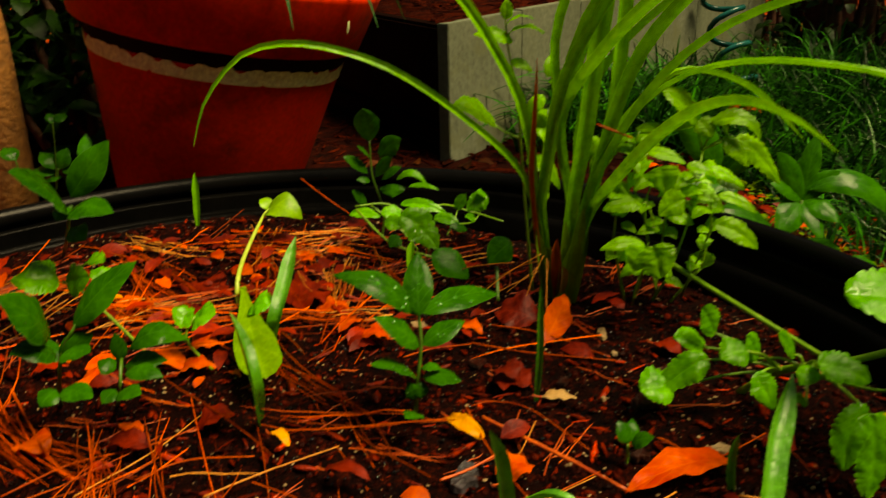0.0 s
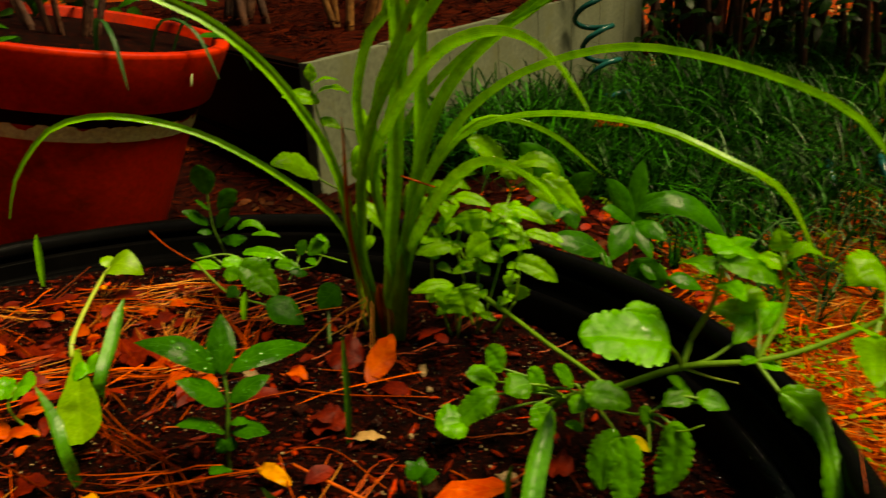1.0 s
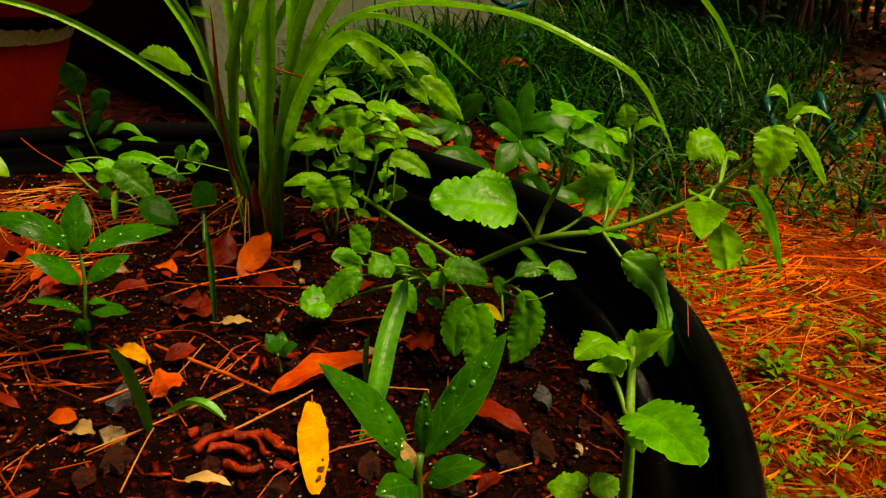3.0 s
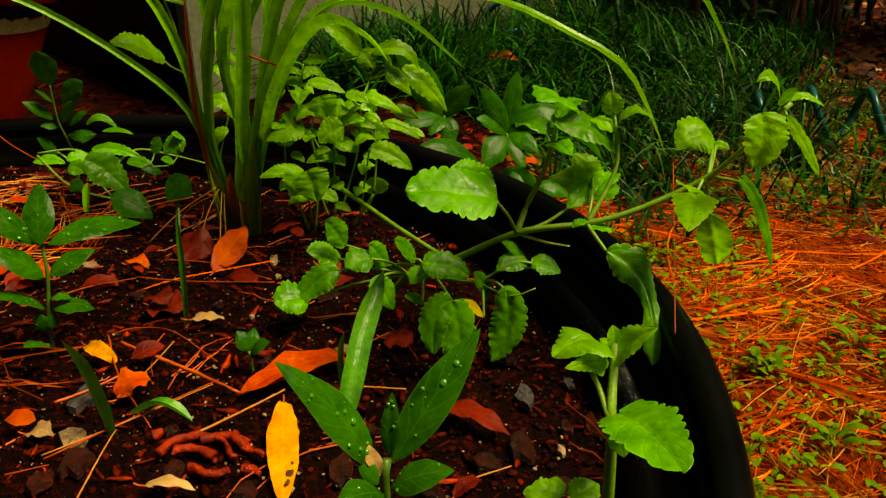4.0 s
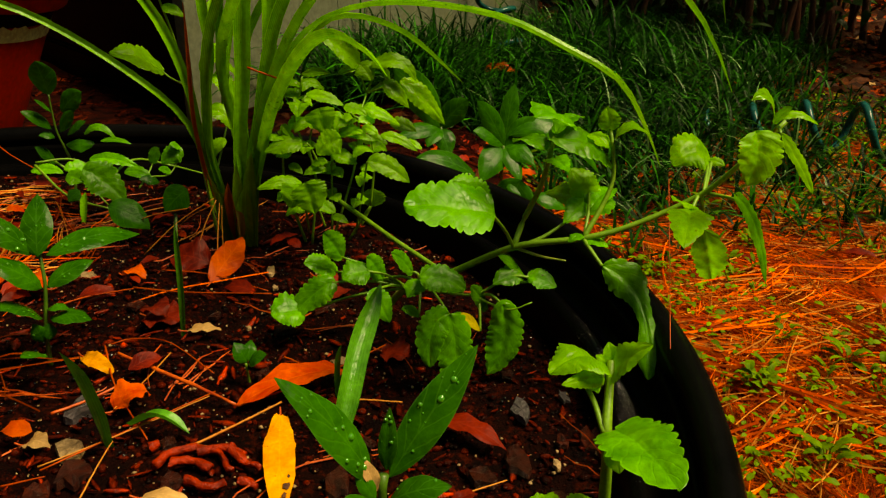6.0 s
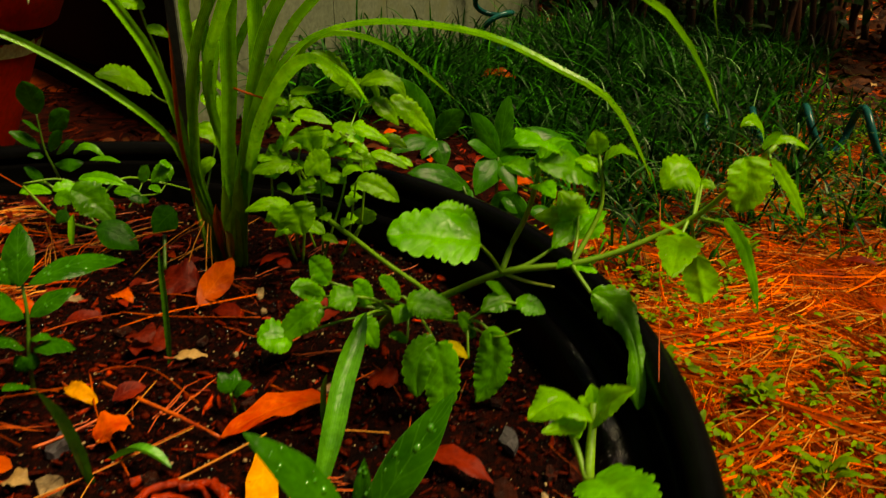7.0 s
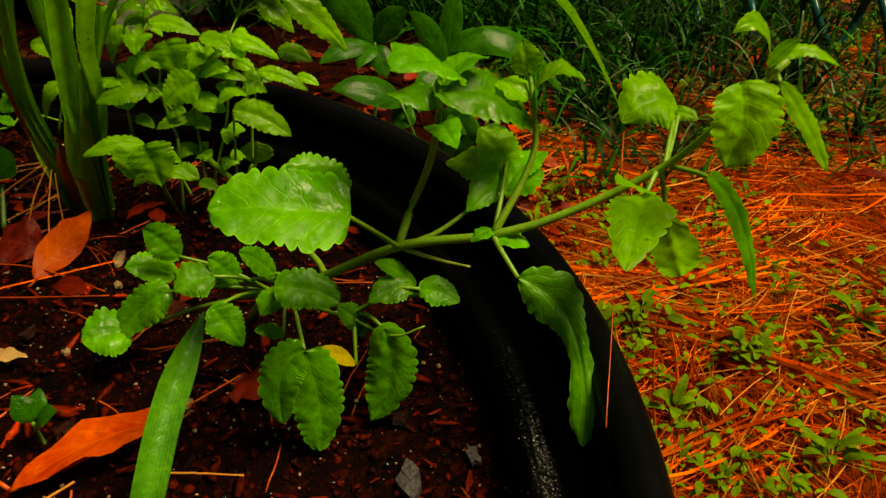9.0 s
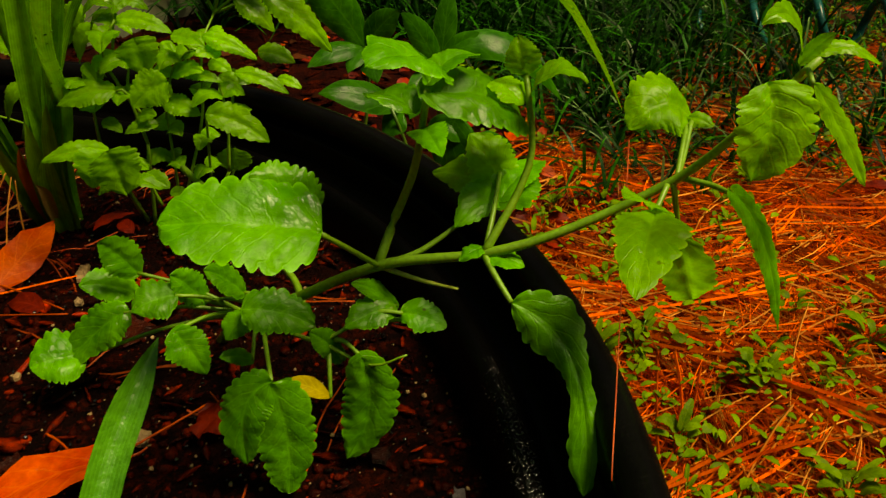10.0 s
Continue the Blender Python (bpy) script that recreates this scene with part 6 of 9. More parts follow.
laurel = plant('laurel_seedling', (0.0010, 0.4450, 0.1500), 'small laurel seedling with dark glossy oval leaves', 'seedling')
stem(laurel, [(0.0010, 0.4450, 0.1480), (0.0028, 0.4450, 0.1728), (0.0059, 0.4500, 0.2009), (0.0044, 0.4570, 0.2192)], 0.0015, 0.0010, stem_dark)
leaf(laurel, (0.0028, 0.4550, 0.2187), (-0.0156, 0.4487, 0.2406), (-0.0443, 0.4520, 0.2459), 0.0195, (0.4692, -0.4419, 0.7646), 'gloss_wet')
leaf(laurel, (0.0051, 0.4500, 0.2197), (0.0047, 0.4612, 0.2364), (0.0041, 0.4760, 0.2500), 0.0182, (0.0519, -0.7568, 0.6516), 'gloss_wet')
leaf(laurel, (0.0069, 0.4600, 0.2162), (0.0326, 0.4785, 0.2202), (0.0540, 0.5000, 0.2103), 0.0197, (0.2907, -0.2062, 0.9343), 'gloss_wet')
leaf(laurel, (0.0050, 0.4470, 0.2007), (-0.0049, 0.4409, 0.2155), (-0.0202, 0.4370, 0.2258), 0.0177, (0.7311, -0.3067, 0.6095), 'gloss_wet')
leaf(laurel, (0.0068, 0.4500, 0.2001), (0.0192, 0.4546, 0.2078), (0.0323, 0.4620, 0.2103), 0.0155, (-0.1229, -0.4785, 0.8694), 'gloss_wet')
leaf(laurel, (0.0025, 0.4440, 0.1820), (-0.0077, 0.4382, 0.1946), (-0.0222, 0.4300, 0.1985), 0.0224, (0.4371, 0.2474, 0.8647), 'gloss_wet')
leaf(laurel, (0.0066, 0.4440, 0.1820), (0.0189, 0.4445, 0.1836), (0.0302, 0.4450, 0.1781), 0.0201, (0.1635, 0.0069, 0.9865), 'gloss_wet')
leaf(laurel, (0.0056, 0.4460, 0.1870), (0.0120, 0.4460, 0.1891), (0.0181, 0.4460, 0.1862), 0.0108, (0.0702, 0.0000, 0.9975), 'gloss_wet')
leaf(laurel, (0.0018, 0.4420, 0.1675), (0.0004, 0.4396, 0.1744), (-0.0020, 0.4400, 0.1814), 0.0096, (0.3429, -0.9385, -0.0417), 'gloss_wet')
leaf(laurel, (0.0054, 0.4400, 0.1700), (0.0054, 0.4416, 0.1748), (0.0054, 0.4450, 0.1787), 0.0090, (0.0514, -0.8656, 0.4980), 'gloss_wet')
leaf(laurel, (0.0047, 0.4300, 0.1647), (0.0023, 0.4209, 0.1721), (-0.0016, 0.4100, 0.1755), 0.0123, (0.3319, 0.3639, 0.8703), 'gloss_wet')

farseed = plant('laurel_seedling', (-0.0450, 0.7280, 0.1650), 'small laurel seedling with pale new leaves near the far rim', 'seedling')
stem(farseed, [(-0.0450, 0.7280, 0.1630), (-0.0420, 0.7300, 0.1840), (-0.0460, 0.7300, 0.2030), (-0.0510, 0.7300, 0.2210), (-0.0520, 0.7300, 0.2390), (-0.0520, 0.7300, 0.2550)], 0.0014, 0.0007, stem_dark)
leaf(farseed, (-0.0520, 0.7300, 0.2540), (-0.0540, 0.7270, 0.2727), (-0.0560, 0.7240, 0.2850), 0.0235, (-0.1238, -0.9711, -0.2039), 'gloss')
leaf(farseed, (-0.0440, 0.7300, 0.2390), (-0.0335, 0.7270, 0.2508), (-0.0230, 0.7240, 0.2570), 0.0188, (-0.3774, -0.9162, 0.1349), 'gloss')
leaf(farseed, (-0.0550, 0.7300, 0.2240), (-0.0655, 0.7270, 0.2358), (-0.0760, 0.7240, 0.2420), 0.0113, (0.6069, -0.6153, 0.5030), 'gloss')
leaf(farseed, (-0.0480, 0.7300, 0.2210), (-0.0400, 0.7270, 0.2336), (-0.0320, 0.7240, 0.2410), 0.0118, (-0.4365, -0.8961, 0.0804), 'gloss')
leaf(farseed, (-0.0530, 0.7300, 0.2170), (-0.0590, 0.7270, 0.2199), (-0.0650, 0.7240, 0.2200), 0.0086, (0.4244, -0.4583, 0.7809), 'gloss')
leaf(farseed, (-0.0570, 0.7300, 0.1920), (-0.0635, 0.7270, 0.2033), (-0.0700, 0.7240, 0.2100), 0.0107, (0.7643, -0.5227, 0.3777), 'gloss')
leaf(farseed, (-0.0430, 0.7300, 0.2180), (-0.0335, 0.7270, 0.2269), (-0.0240, 0.7240, 0.2310), 0.0106, (-0.5858, -0.5341, 0.6096), 'gloss')
leaf(farseed, (-0.0330, 0.7300, 0.2140), (-0.0330, 0.7270, 0.2098), (-0.0330, 0.7240, 0.2030), 0.0236, (0.0094, -0.8779, 0.4788), 'gloss')
leaf(farseed, (-0.0520, 0.7300, 0.2390), (-0.0575, 0.7270, 0.2473), (-0.0630, 0.7240, 0.2520), 0.0084, (0.7769, -0.0679, 0.6260), 'gloss')
leaf(farseed, (-0.0270, 0.7300, 0.2190), (-0.0140, 0.7270, 0.2250), (-0.0010, 0.7240, 0.2140), 0.0072, (-0.0024, -0.6463, 0.7631), 'balm')

bigseed = plant('laurel_seedling', (0.1830, 0.2140, 0.1480), 'laurel seedling with large dark leaves beaded with raindrops', 'seedling')
stem(bigseed, [(0.1830, 0.2140, 0.1460), (0.1820, 0.2120, 0.1800), (0.1812, 0.2110, 0.2201), (0.1823, 0.2120, 0.2285)], 0.0023, 0.0018, stem_dark)
leaf(bigseed, (0.1782, 0.2110, 0.2267), (0.1666, 0.2083, 0.2520), (0.1478, 0.2120, 0.2723), 0.0150, (0.6639, -0.5922, 0.4566), 'gloss_wet')
leaf(bigseed, (0.1839, 0.2120, 0.2268), (0.2007, 0.2182, 0.2487), (0.2190, 0.2290, 0.2674), 0.0148, (-0.2451, -0.8007, 0.5466), 'gloss_wet', fold=0.50)
leaf(bigseed, (0.1833, 0.2130, 0.2293), (0.1842, 0.2133, 0.2416), (0.1854, 0.2160, 0.2535), 0.0068, (-0.1556, -0.9785, 0.1350), 'gloss_wet', fold=0.60)
leaf(bigseed, (0.1820, 0.2000, 0.2263), (0.1909, 0.1954, 0.2340), (0.2027, 0.1920, 0.2368), 0.0126, (-0.5056, -0.2029, 0.8386), 'gloss_wet')
leaf(bigseed, (0.1797, 0.2000, 0.2238), (0.1729, 0.1948, 0.2296), (0.1639, 0.1900, 0.2312), 0.0143, (0.4649, -0.0776, 0.8820), 'gloss_wet')
leaf(bigseed, (0.1783, 0.2050, 0.2236), (0.1754, 0.2063, 0.2296), (0.1722, 0.2100, 0.2344), 0.0060, (0.1201, -0.8735, 0.4719), 'gloss_wet')
leaf(bigseed, (0.1794, 0.2080, 0.2253), (0.1771, 0.2080, 0.2325), (0.1741, 0.2120, 0.2383), 0.0052, (0.1352, -0.9298, 0.3423), 'dry')

leftseed = plant('laurel_seedling', (-0.3195, 0.6700, 0.1700), 'laurel seedling with broad glossy leaves by the tub wall', 'seedling')
stem(leftseed, [(-0.3262, 0.6822, 0.1650), (-0.2458, 0.5450, 0.2339), (-0.2301, 0.5300, 0.2638)], 0.0015, 0.0011, stem_dark)
leaf(leftseed, (-0.2290, 0.5300, 0.2698), (-0.2136, 0.5296, 0.2886), (-0.1988, 0.5350, 0.3072), 0.0214, (0.1202, -0.9921, 0.0357), 'gloss')
leaf(leftseed, (-0.2337, 0.5300, 0.2595), (-0.2337, 0.5124, 0.2831), (-0.2440, 0.4900, 0.2990), 0.0377, (0.7553, 0.3518, 0.5530), 'gloss')
leaf(leftseed, (-0.2304, 0.5250, 0.2604), (-0.2128, 0.5157, 0.2686), (-0.1924, 0.5100, 0.2652), 0.0231, (-0.2300, -0.2869, 0.9300), 'gloss')
leaf(leftseed, (-0.2307, 0.5250, 0.2496), (-0.2240, 0.5190, 0.2489), (-0.2168, 0.5150, 0.2452), 0.0166, (-0.1367, -0.5507, 0.8234), 'gloss')
leaf(leftseed, (-0.2292, 0.5300, 0.2626), (-0.2296, 0.5197, 0.2634), (-0.2309, 0.5100, 0.2603), 0.0157, (0.2575, -0.1333, 0.9570), 'gloss')
leaf(leftseed, (-0.2299, 0.5600, 0.2845), (-0.2325, 0.5694, 0.2931), (-0.2359, 0.5800, 0.2996), 0.0096, (0.3366, -0.5015, 0.7970), 'gloss')

lefta = plant('laurel_seedling', (-0.2252, 0.4577, 0.1520), 'leafy laurel seedling among orange pine needles', 'seedling')
stem(lefta, [(-0.2289, 0.4638, 0.1480), (-0.2001, 0.4200, 0.1936), (-0.1940, 0.4200, 0.2156), (-0.1829, 0.4200, 0.2315)], 0.0015, 0.0010, stem_dark)
leaf(lefta, (-0.1847, 0.4200, 0.2305), (-0.1675, 0.4221, 0.2504), (-0.1472, 0.4300, 0.2653), 0.0219, (-0.3774, -0.6990, 0.6075), 'gloss')
leaf(lefta, (-0.1996, 0.4200, 0.2229), (-0.2008, 0.4103, 0.2425), (-0.2116, 0.4000, 0.2586), 0.0295, (0.9344, 0.0638, 0.3505), 'gloss')
leaf(lefta, (-0.1978, 0.4200, 0.2128), (-0.2025, 0.4102, 0.2218), (-0.2120, 0.4000, 0.2242), 0.0203, (0.5935, 0.0382, 0.8039), 'gloss')
leaf(lefta, (-0.1965, 0.4200, 0.2113), (-0.1858, 0.4180, 0.2193), (-0.1744, 0.4200, 0.2262), 0.0142, (-0.1734, -0.9504, 0.2583), 'gloss')
leaf(lefta, (-0.1944, 0.4200, 0.2138), (-0.1844, 0.4146, 0.2188), (-0.1729, 0.4100, 0.2193), 0.0182, (-0.3171, -0.1735, 0.9324), 'gloss')
leaf(lefta, (-0.1904, 0.4000, 0.2023), (-0.1929, 0.3944, 0.2012), (-0.1958, 0.3900, 0.1980), 0.0137, (0.1588, -0.4567, 0.8753), 'gloss')
leaf(lefta, (-0.1873, 0.4000, 0.2023), (-0.1769, 0.3945, 0.2050), (-0.1657, 0.3900, 0.2031), 0.0147, (-0.1370, -0.2146, 0.9670), 'gloss')
leaf(lefta, (-0.1955, 0.4200, 0.2084), (-0.2074, 0.4241, 0.2147), (-0.2200, 0.4300, 0.2158), 0.0146, (0.1457, -0.3331, 0.9316), 'gloss')

leftb = plant('laurel_seedling', (-0.1895, 0.4592, 0.1520), 'small laurel seedling with curled glossy leaves', 'seedling')
stem(leftb, [(-0.1927, 0.4654, 0.1480), (-0.1658, 0.4200, 0.1896), (-0.1663, 0.4300, 0.2042)], 0.0014, 0.0010, stem_dark)
leaf(leftb, (-0.1666, 0.4300, 0.2024), (-0.1662, 0.4286, 0.2120), (-0.1672, 0.4300, 0.2215), 0.0092, (0.4625, -0.8865, 0.0143), 'gloss')
leaf(leftb, (-0.1609, 0.4300, 0.2105), (-0.1434, 0.4303, 0.2213), (-0.1287, 0.4400, 0.2106), 0.0179, (0.1193, -0.3980, 0.9096), 'gloss')
leaf(leftb, (-0.1656, 0.4300, 0.1986), (-0.1529, 0.4284, 0.2044), (-0.1391, 0.4300, 0.2029), 0.0157, (-0.1463, -0.3934, 0.9077), 'gloss')
leaf(leftb, (-0.1606, 0.4200, 0.2008), (-0.1490, 0.4163, 0.2041), (-0.1369, 0.4150, 0.2006), 0.0128, (-0.0640, -0.3290, 0.9422), 'gloss')
leaf(leftb, (-0.1658, 0.4200, 0.2026), (-0.1701, 0.4196, 0.2063), (-0.1755, 0.4200, 0.2082), 0.0121, (0.4612, -0.3833, 0.8002), 'gloss')
leaf(leftb, (-0.1617, 0.4100, 0.1940), (-0.1537, 0.4048, 0.1981), (-0.1444, 0.4000, 0.1984), 0.0135, (-0.3093, -0.1214, 0.9432), 'gloss')
leaf(leftb, (-0.1629, 0.4100, 0.1959), (-0.1648, 0.4046, 0.1955), (-0.1672, 0.4000, 0.1931), 0.0103, (0.1967, -0.3342, 0.9217), 'gloss')

backleft = plant('lemon_balm', (-0.1900, 0.5200, 0.1600), 'low balm seedling with round leaves among pine needles', 'plant')
stem(backleft, [(-0.1900, 0.5200, 0.1550), (-0.2276, 0.5200, 0.2040), (-0.2443, 0.5250, 0.2104)], 0.0013, 0.0008)
stem(backleft, [(-0.1400, 0.5000, 0.1550), (-0.1545, 0.5000, 0.1792), (-0.1483, 0.5050, 0.1935)], 0.0012, 0.0008)
leaf(backleft, (-0.2454, 0.5200, 0.2127), (-0.2566, 0.5139, 0.2183), (-0.2701, 0.5100, 0.2183), 0.0250, (0.3395, -0.3448, 0.8751), 'balm')
leaf(backleft, (-0.2404, 0.5250, 0.2104), (-0.2317, 0.5204, 0.2145), (-0.2213, 0.5200, 0.2166), 0.0217, (-0.3541, -0.8414, 0.4081), 'balm')
leaf(backleft, (-0.2540, 0.5300, 0.2134), (-0.2590, 0.5300, 0.2192), (-0.2660, 0.5300, 0.2220), 0.0200, (0.5837, 0.0000, 0.8119), 'balm')
leaf(backleft, (-0.2340, 0.5400, 0.2165), (-0.2271, 0.5400, 0.2190), (-0.2197, 0.5400, 0.2181), 0.0250, (-0.1077, 0.0000, 0.9942), 'balm')
leaf(backleft, (-0.1486, 0.5050, 0.1914), (-0.1412, 0.5019, 0.1955), (-0.1325, 0.5000, 0.1959), 0.0229, (-0.3398, -0.2978, 0.8921), 'balm')
leaf(backleft, (-0.1508, 0.5050, 0.1893), (-0.1558, 0.5042, 0.1953), (-0.1628, 0.5050, 0.1987), 0.0168, (0.5538, -0.4400, 0.7069), 'balm')
leaf(backleft, (-0.1062, 0.5000, 0.2018), (-0.1008, 0.4994, 0.2045), (-0.0947, 0.5000, 0.2046), 0.0154, (-0.2106, -0.4334, 0.8763), 'balm')
leaf(backleft, (-0.2134, 0.5300, 0.2078), (-0.2186, 0.5292, 0.2135), (-0.2257, 0.5300, 0.2165), 0.0150, (0.5231, -0.4264, 0.7379), 'balm')

sprout = plant('bulb_sprout', (-0.1450, 0.5900, 0.1550), 'pale green bulb sprout with a broad translucent leaf', 'sprout')
stem(sprout, [(-0.1450, 0.5900, 0.1500), (-0.1452, 0.5940, 0.1756), (-0.1479, 0.6300, 0.1845), (-0.1452, 0.6900, 0.1973), (-0.1393, 0.7000, 0.2027)], 0.0022, 0.0014, stem_pale)
leaf(sprout, (-0.1449, 0.7000, 0.1975), (-0.1281, 0.6898, 0.2081), (-0.1098, 0.6900, 0.1953), 0.0307, (-0.0582, -0.4063, 0.9119), 'pale')
leaf(sprout, (-0.1411, 0.7020, 0.1999), (-0.1450, 0.7044, 0.2063), (-0.1502, 0.7100, 0.2080), 0.0123, (0.2283, -0.5507, 0.8029), 'pale')
leaf(sprout, (-0.1409, 0.5940, 0.1741), (-0.1160, 0.5200, 0.1716), (-0.0909, 0.4550, 0.1753), 0.0286, (-0.0760, -0.0185, 0.9969), 'pod', fold=0.50)
blade(sprout, [(-0.0956, 0.4421, 0.1520), (-0.0896, 0.4200, 0.1891), (-0.0957, 0.4300, 0.2092), (-0.1032, 0.4400, 0.2288)], 0.0115, blade_ribbed)
leaf(sprout, (-0.1248, 0.5600, 0.1725), (-0.1177, 0.5542, 0.1799), (-0.1067, 0.5500, 0.1795), 0.0232, (-0.4401, -0.1789, 0.8799), 'balm')
blade(sprout, [(-0.1101, 0.5452, 0.1520), (-0.1001, 0.5300, 0.1782), (-0.0972, 0.5600, 0.1974), (-0.0945, 0.5900, 0.2176)], 0.0105, blade_ribbed)

lone0 = plant('grass_blade', (0.1665, 0.3270, 0.1500), 'broad ribbed grass blade leaning over the soil', 'grass', group='grass blades in the tub')
blade(lone0, [(0.1665, 0.3270, 0.1480), (0.1765, 0.3450, 0.1740), (0.1855, 0.3660, 0.1935), (0.2005, 0.3910, 0.2150)], 0.0118, blade_ribbed, turn=0.1, face=(0.35, -0.8, 0.45))

lone1 = plant('grass_blade', (0.1742, 0.3800, 0.1451), 'narrow dark green grass blade rising from the soil', 'grass', group='grass blades in the tub')
blade(lone1, [(0.1742, 0.3800, 0.1451), (0.1747, 0.3850, 0.1618), (0.1765, 0.3880, 0.1793)], 0.0050, blade_ribbed)

lone2 = plant('grass_blade', (0.0771, 0.4690, 0.1416), 'narrow dark green grass blade rising from the soil', 'grass', group='grass blades in the tub')
blade(lone2, [(0.0771, 0.4690, 0.1416), (0.0791, 0.4710, 0.1705), (0.0799, 0.4750, 0.1968), (0.0795, 0.4800, 0.2250)], 0.0040, blade_ribbed)

lone3 = plant('grass_blade', (-0.2190, 0.7350, 0.1736), 'narrow dark green grass blade rising from the soil', 'grass', group='grass blades in the tub')
blade(lone3, [(-0.2190, 0.7350, 0.1736), (-0.2190, 0.7400, 0.2001), (-0.2196, 0.7450, 0.2229)], 0.0060)

lonex = plant('grass_blade', (0.0515, 0.3505, 0.1520), 'dark grass blade bent down onto the soil', 'grass', group='grass blades in the tub')
blade(lonex, [(0.0515, 0.3505, 0.1520), (0.0472, 0.3447, 0.1905), (0.0430, 0.3390, 0.2170)], 0.0100, blade_ribbed, turn=0.00)
blade(lonex, [(0.0619, 0.3642, 0.1550), (0.0776, 0.3578, 0.1630), (0.0933, 0.3515, 0.1550)], 0.0080, blade_ribbed)

tiny = plant('seedling', (0.1220, 0.4020, 0.1520), 'tiny two-leaved green seedling in dark soil', 'seedling')
stem(tiny, [(0.1220, 0.4020, 0.1500), (0.1213, 0.4000, 0.1654)], 0.0010, 0.0008)
leaf(tiny, (0.1219, 0.4000, 0.1653), (0.1194, 0.4012, 0.1721), (0.1155, 0.4050, 0.1770), 0.0107, (0.3833, -0.7551, 0.5319), 'gloss')
leaf(tiny, (0.1226, 0.4000, 0.1652), (0.1273, 0.3971, 0.1705), (0.1342, 0.3950, 0.1730), 0.0108, (-0.6062, -0.2336, 0.7602), 'gloss')
leaf(tiny, (0.1227, 0.4000, 0.1667), (0.1239, 0.4040, 0.1721), (0.1247, 0.4100, 0.1751), 0.0082, (0.1033, -0.6513, 0.7518), 'gloss')

rubA = plant('broadleaf_seedling', (0.3100, 0.9300, 0.0200), 'leafy broadleaf seedling with large glossy leaves in mulch', 'plant')
stem(rubA, [(0.3100, 0.9300, 0.0000), (0.3307, 0.9300, 0.1062), (0.3318, 0.9300, 0.1560)], 0.0023, 0.0016, stem_dark)
leaf(rubA, (0.3310, 0.9300, 0.1540), (0.3020, 0.9320, 0.2021), (0.2730, 0.9340, 0.2310), 0.0401, (0.1259, -0.9813, 0.1458), 'gloss')
leaf(rubA, (0.3310, 0.9300, 0.1540), (0.3485, 0.9270, 0.1765), (0.3660, 0.9240, 0.1890), 0.0287, (-0.2600, -0.9609, 0.0953), 'gloss')
leaf(rubA, (0.3310, 0.9300, 0.1540), (0.3345, 0.9170, 0.1439), (0.3380, 0.9040, 0.1260), 0.0272, (-0.0179, -0.7349, 0.6779), 'gloss')
leaf(rubA, (0.3310, 0.9300, 0.1540), (0.3015, 0.9170, 0.1570), (0.2720, 0.9040, 0.1470), 0.0240, (0.1571, -0.5730, 0.8044), 'gloss')
leaf(rubA, (0.3310, 0.9300, 0.1540), (0.3205, 0.9170, 0.1502), (0.3100, 0.9040, 0.1390), 0.0208, (-0.0061, -0.4960, 0.8683), 'gloss')
leaf(rubA, (0.3310, 0.9300, 0.1540), (0.3435, 0.9370, 0.1604), (0.3560, 0.9440, 0.1610), 0.0160, (0.0526, -0.5201, 0.8525), 'gloss')
leaf(rubA, (0.3310, 0.9300, 0.1540), (0.3200, 0.9420, 0.1651), (0.3090, 0.9540, 0.1690), 0.0208, (0.0668, -0.4841, 0.8725), 'gloss')

rubB = plant('broadleaf_seedling', (0.3750, 0.8500, 0.0200), 'broadleaf seedling with long arching glossy leaves in mulch', 'plant')
stem(rubB, [(0.3750, 0.8500, 0.0000), (0.3850, 0.8400, 0.1000), (0.3860, 0.8350, 0.1570)], 0.0023, 0.0016, stem_dark)
leaf(rubB, (0.3880, 0.8380, 0.1550), (0.3720, 0.8400, 0.1877), (0.3560, 0.8420, 0.2080), 0.0224, (0.1503, -0.9749, 0.1643), 'gloss')
leaf(rubB, (0.3880, 0.8380, 0.1550), (0.3690, 0.8350, 0.1704), (0.3500, 0.8320, 0.1770), 0.0206, (0.4512, -0.6616, 0.5989), 'gloss')
leaf(rubB, (0.3880, 0.8380, 0.1550), (0.4065, 0.8400, 0.1753), (0.4250, 0.8420, 0.1860), 0.0211, (-0.1724, -0.9296, 0.3258), 'gloss')
leaf(rubB, (0.3880, 0.8380, 0.1550), (0.3960, 0.8500, 0.1952), (0.4040, 0.8620, 0.2210), 0.0211, (-0.2319, -0.8948, 0.3816), 'gloss')
leaf(rubB, (0.3880, 0.8380, 0.1550), (0.3705, 0.8200, 0.1463), (0.3530, 0.8020, 0.1260), 0.0317, (0.1923, -0.7222, 0.6644), 'gloss')
leaf(rubB, (0.3880, 0.8380, 0.1550), (0.4025, 0.8250, 0.1517), (0.4170, 0.8120, 0.1400), 0.0251, (-0.1650, -0.6245, 0.7634), 'gloss')
leaf(rubB, (0.3880, 0.8380, 0.1550), (0.3935, 0.8200, 0.1435), (0.3990, 0.8020, 0.1220), 0.0221, (0.0898, -0.6580, 0.7477), 'gloss')
leaf(rubB, (0.3880, 0.8380, 0.1550), (0.3865, 0.8450, 0.1751), (0.3850, 0.8520, 0.1880), 0.0145, (-0.0896, -0.9198, 0.3821), 'gloss')
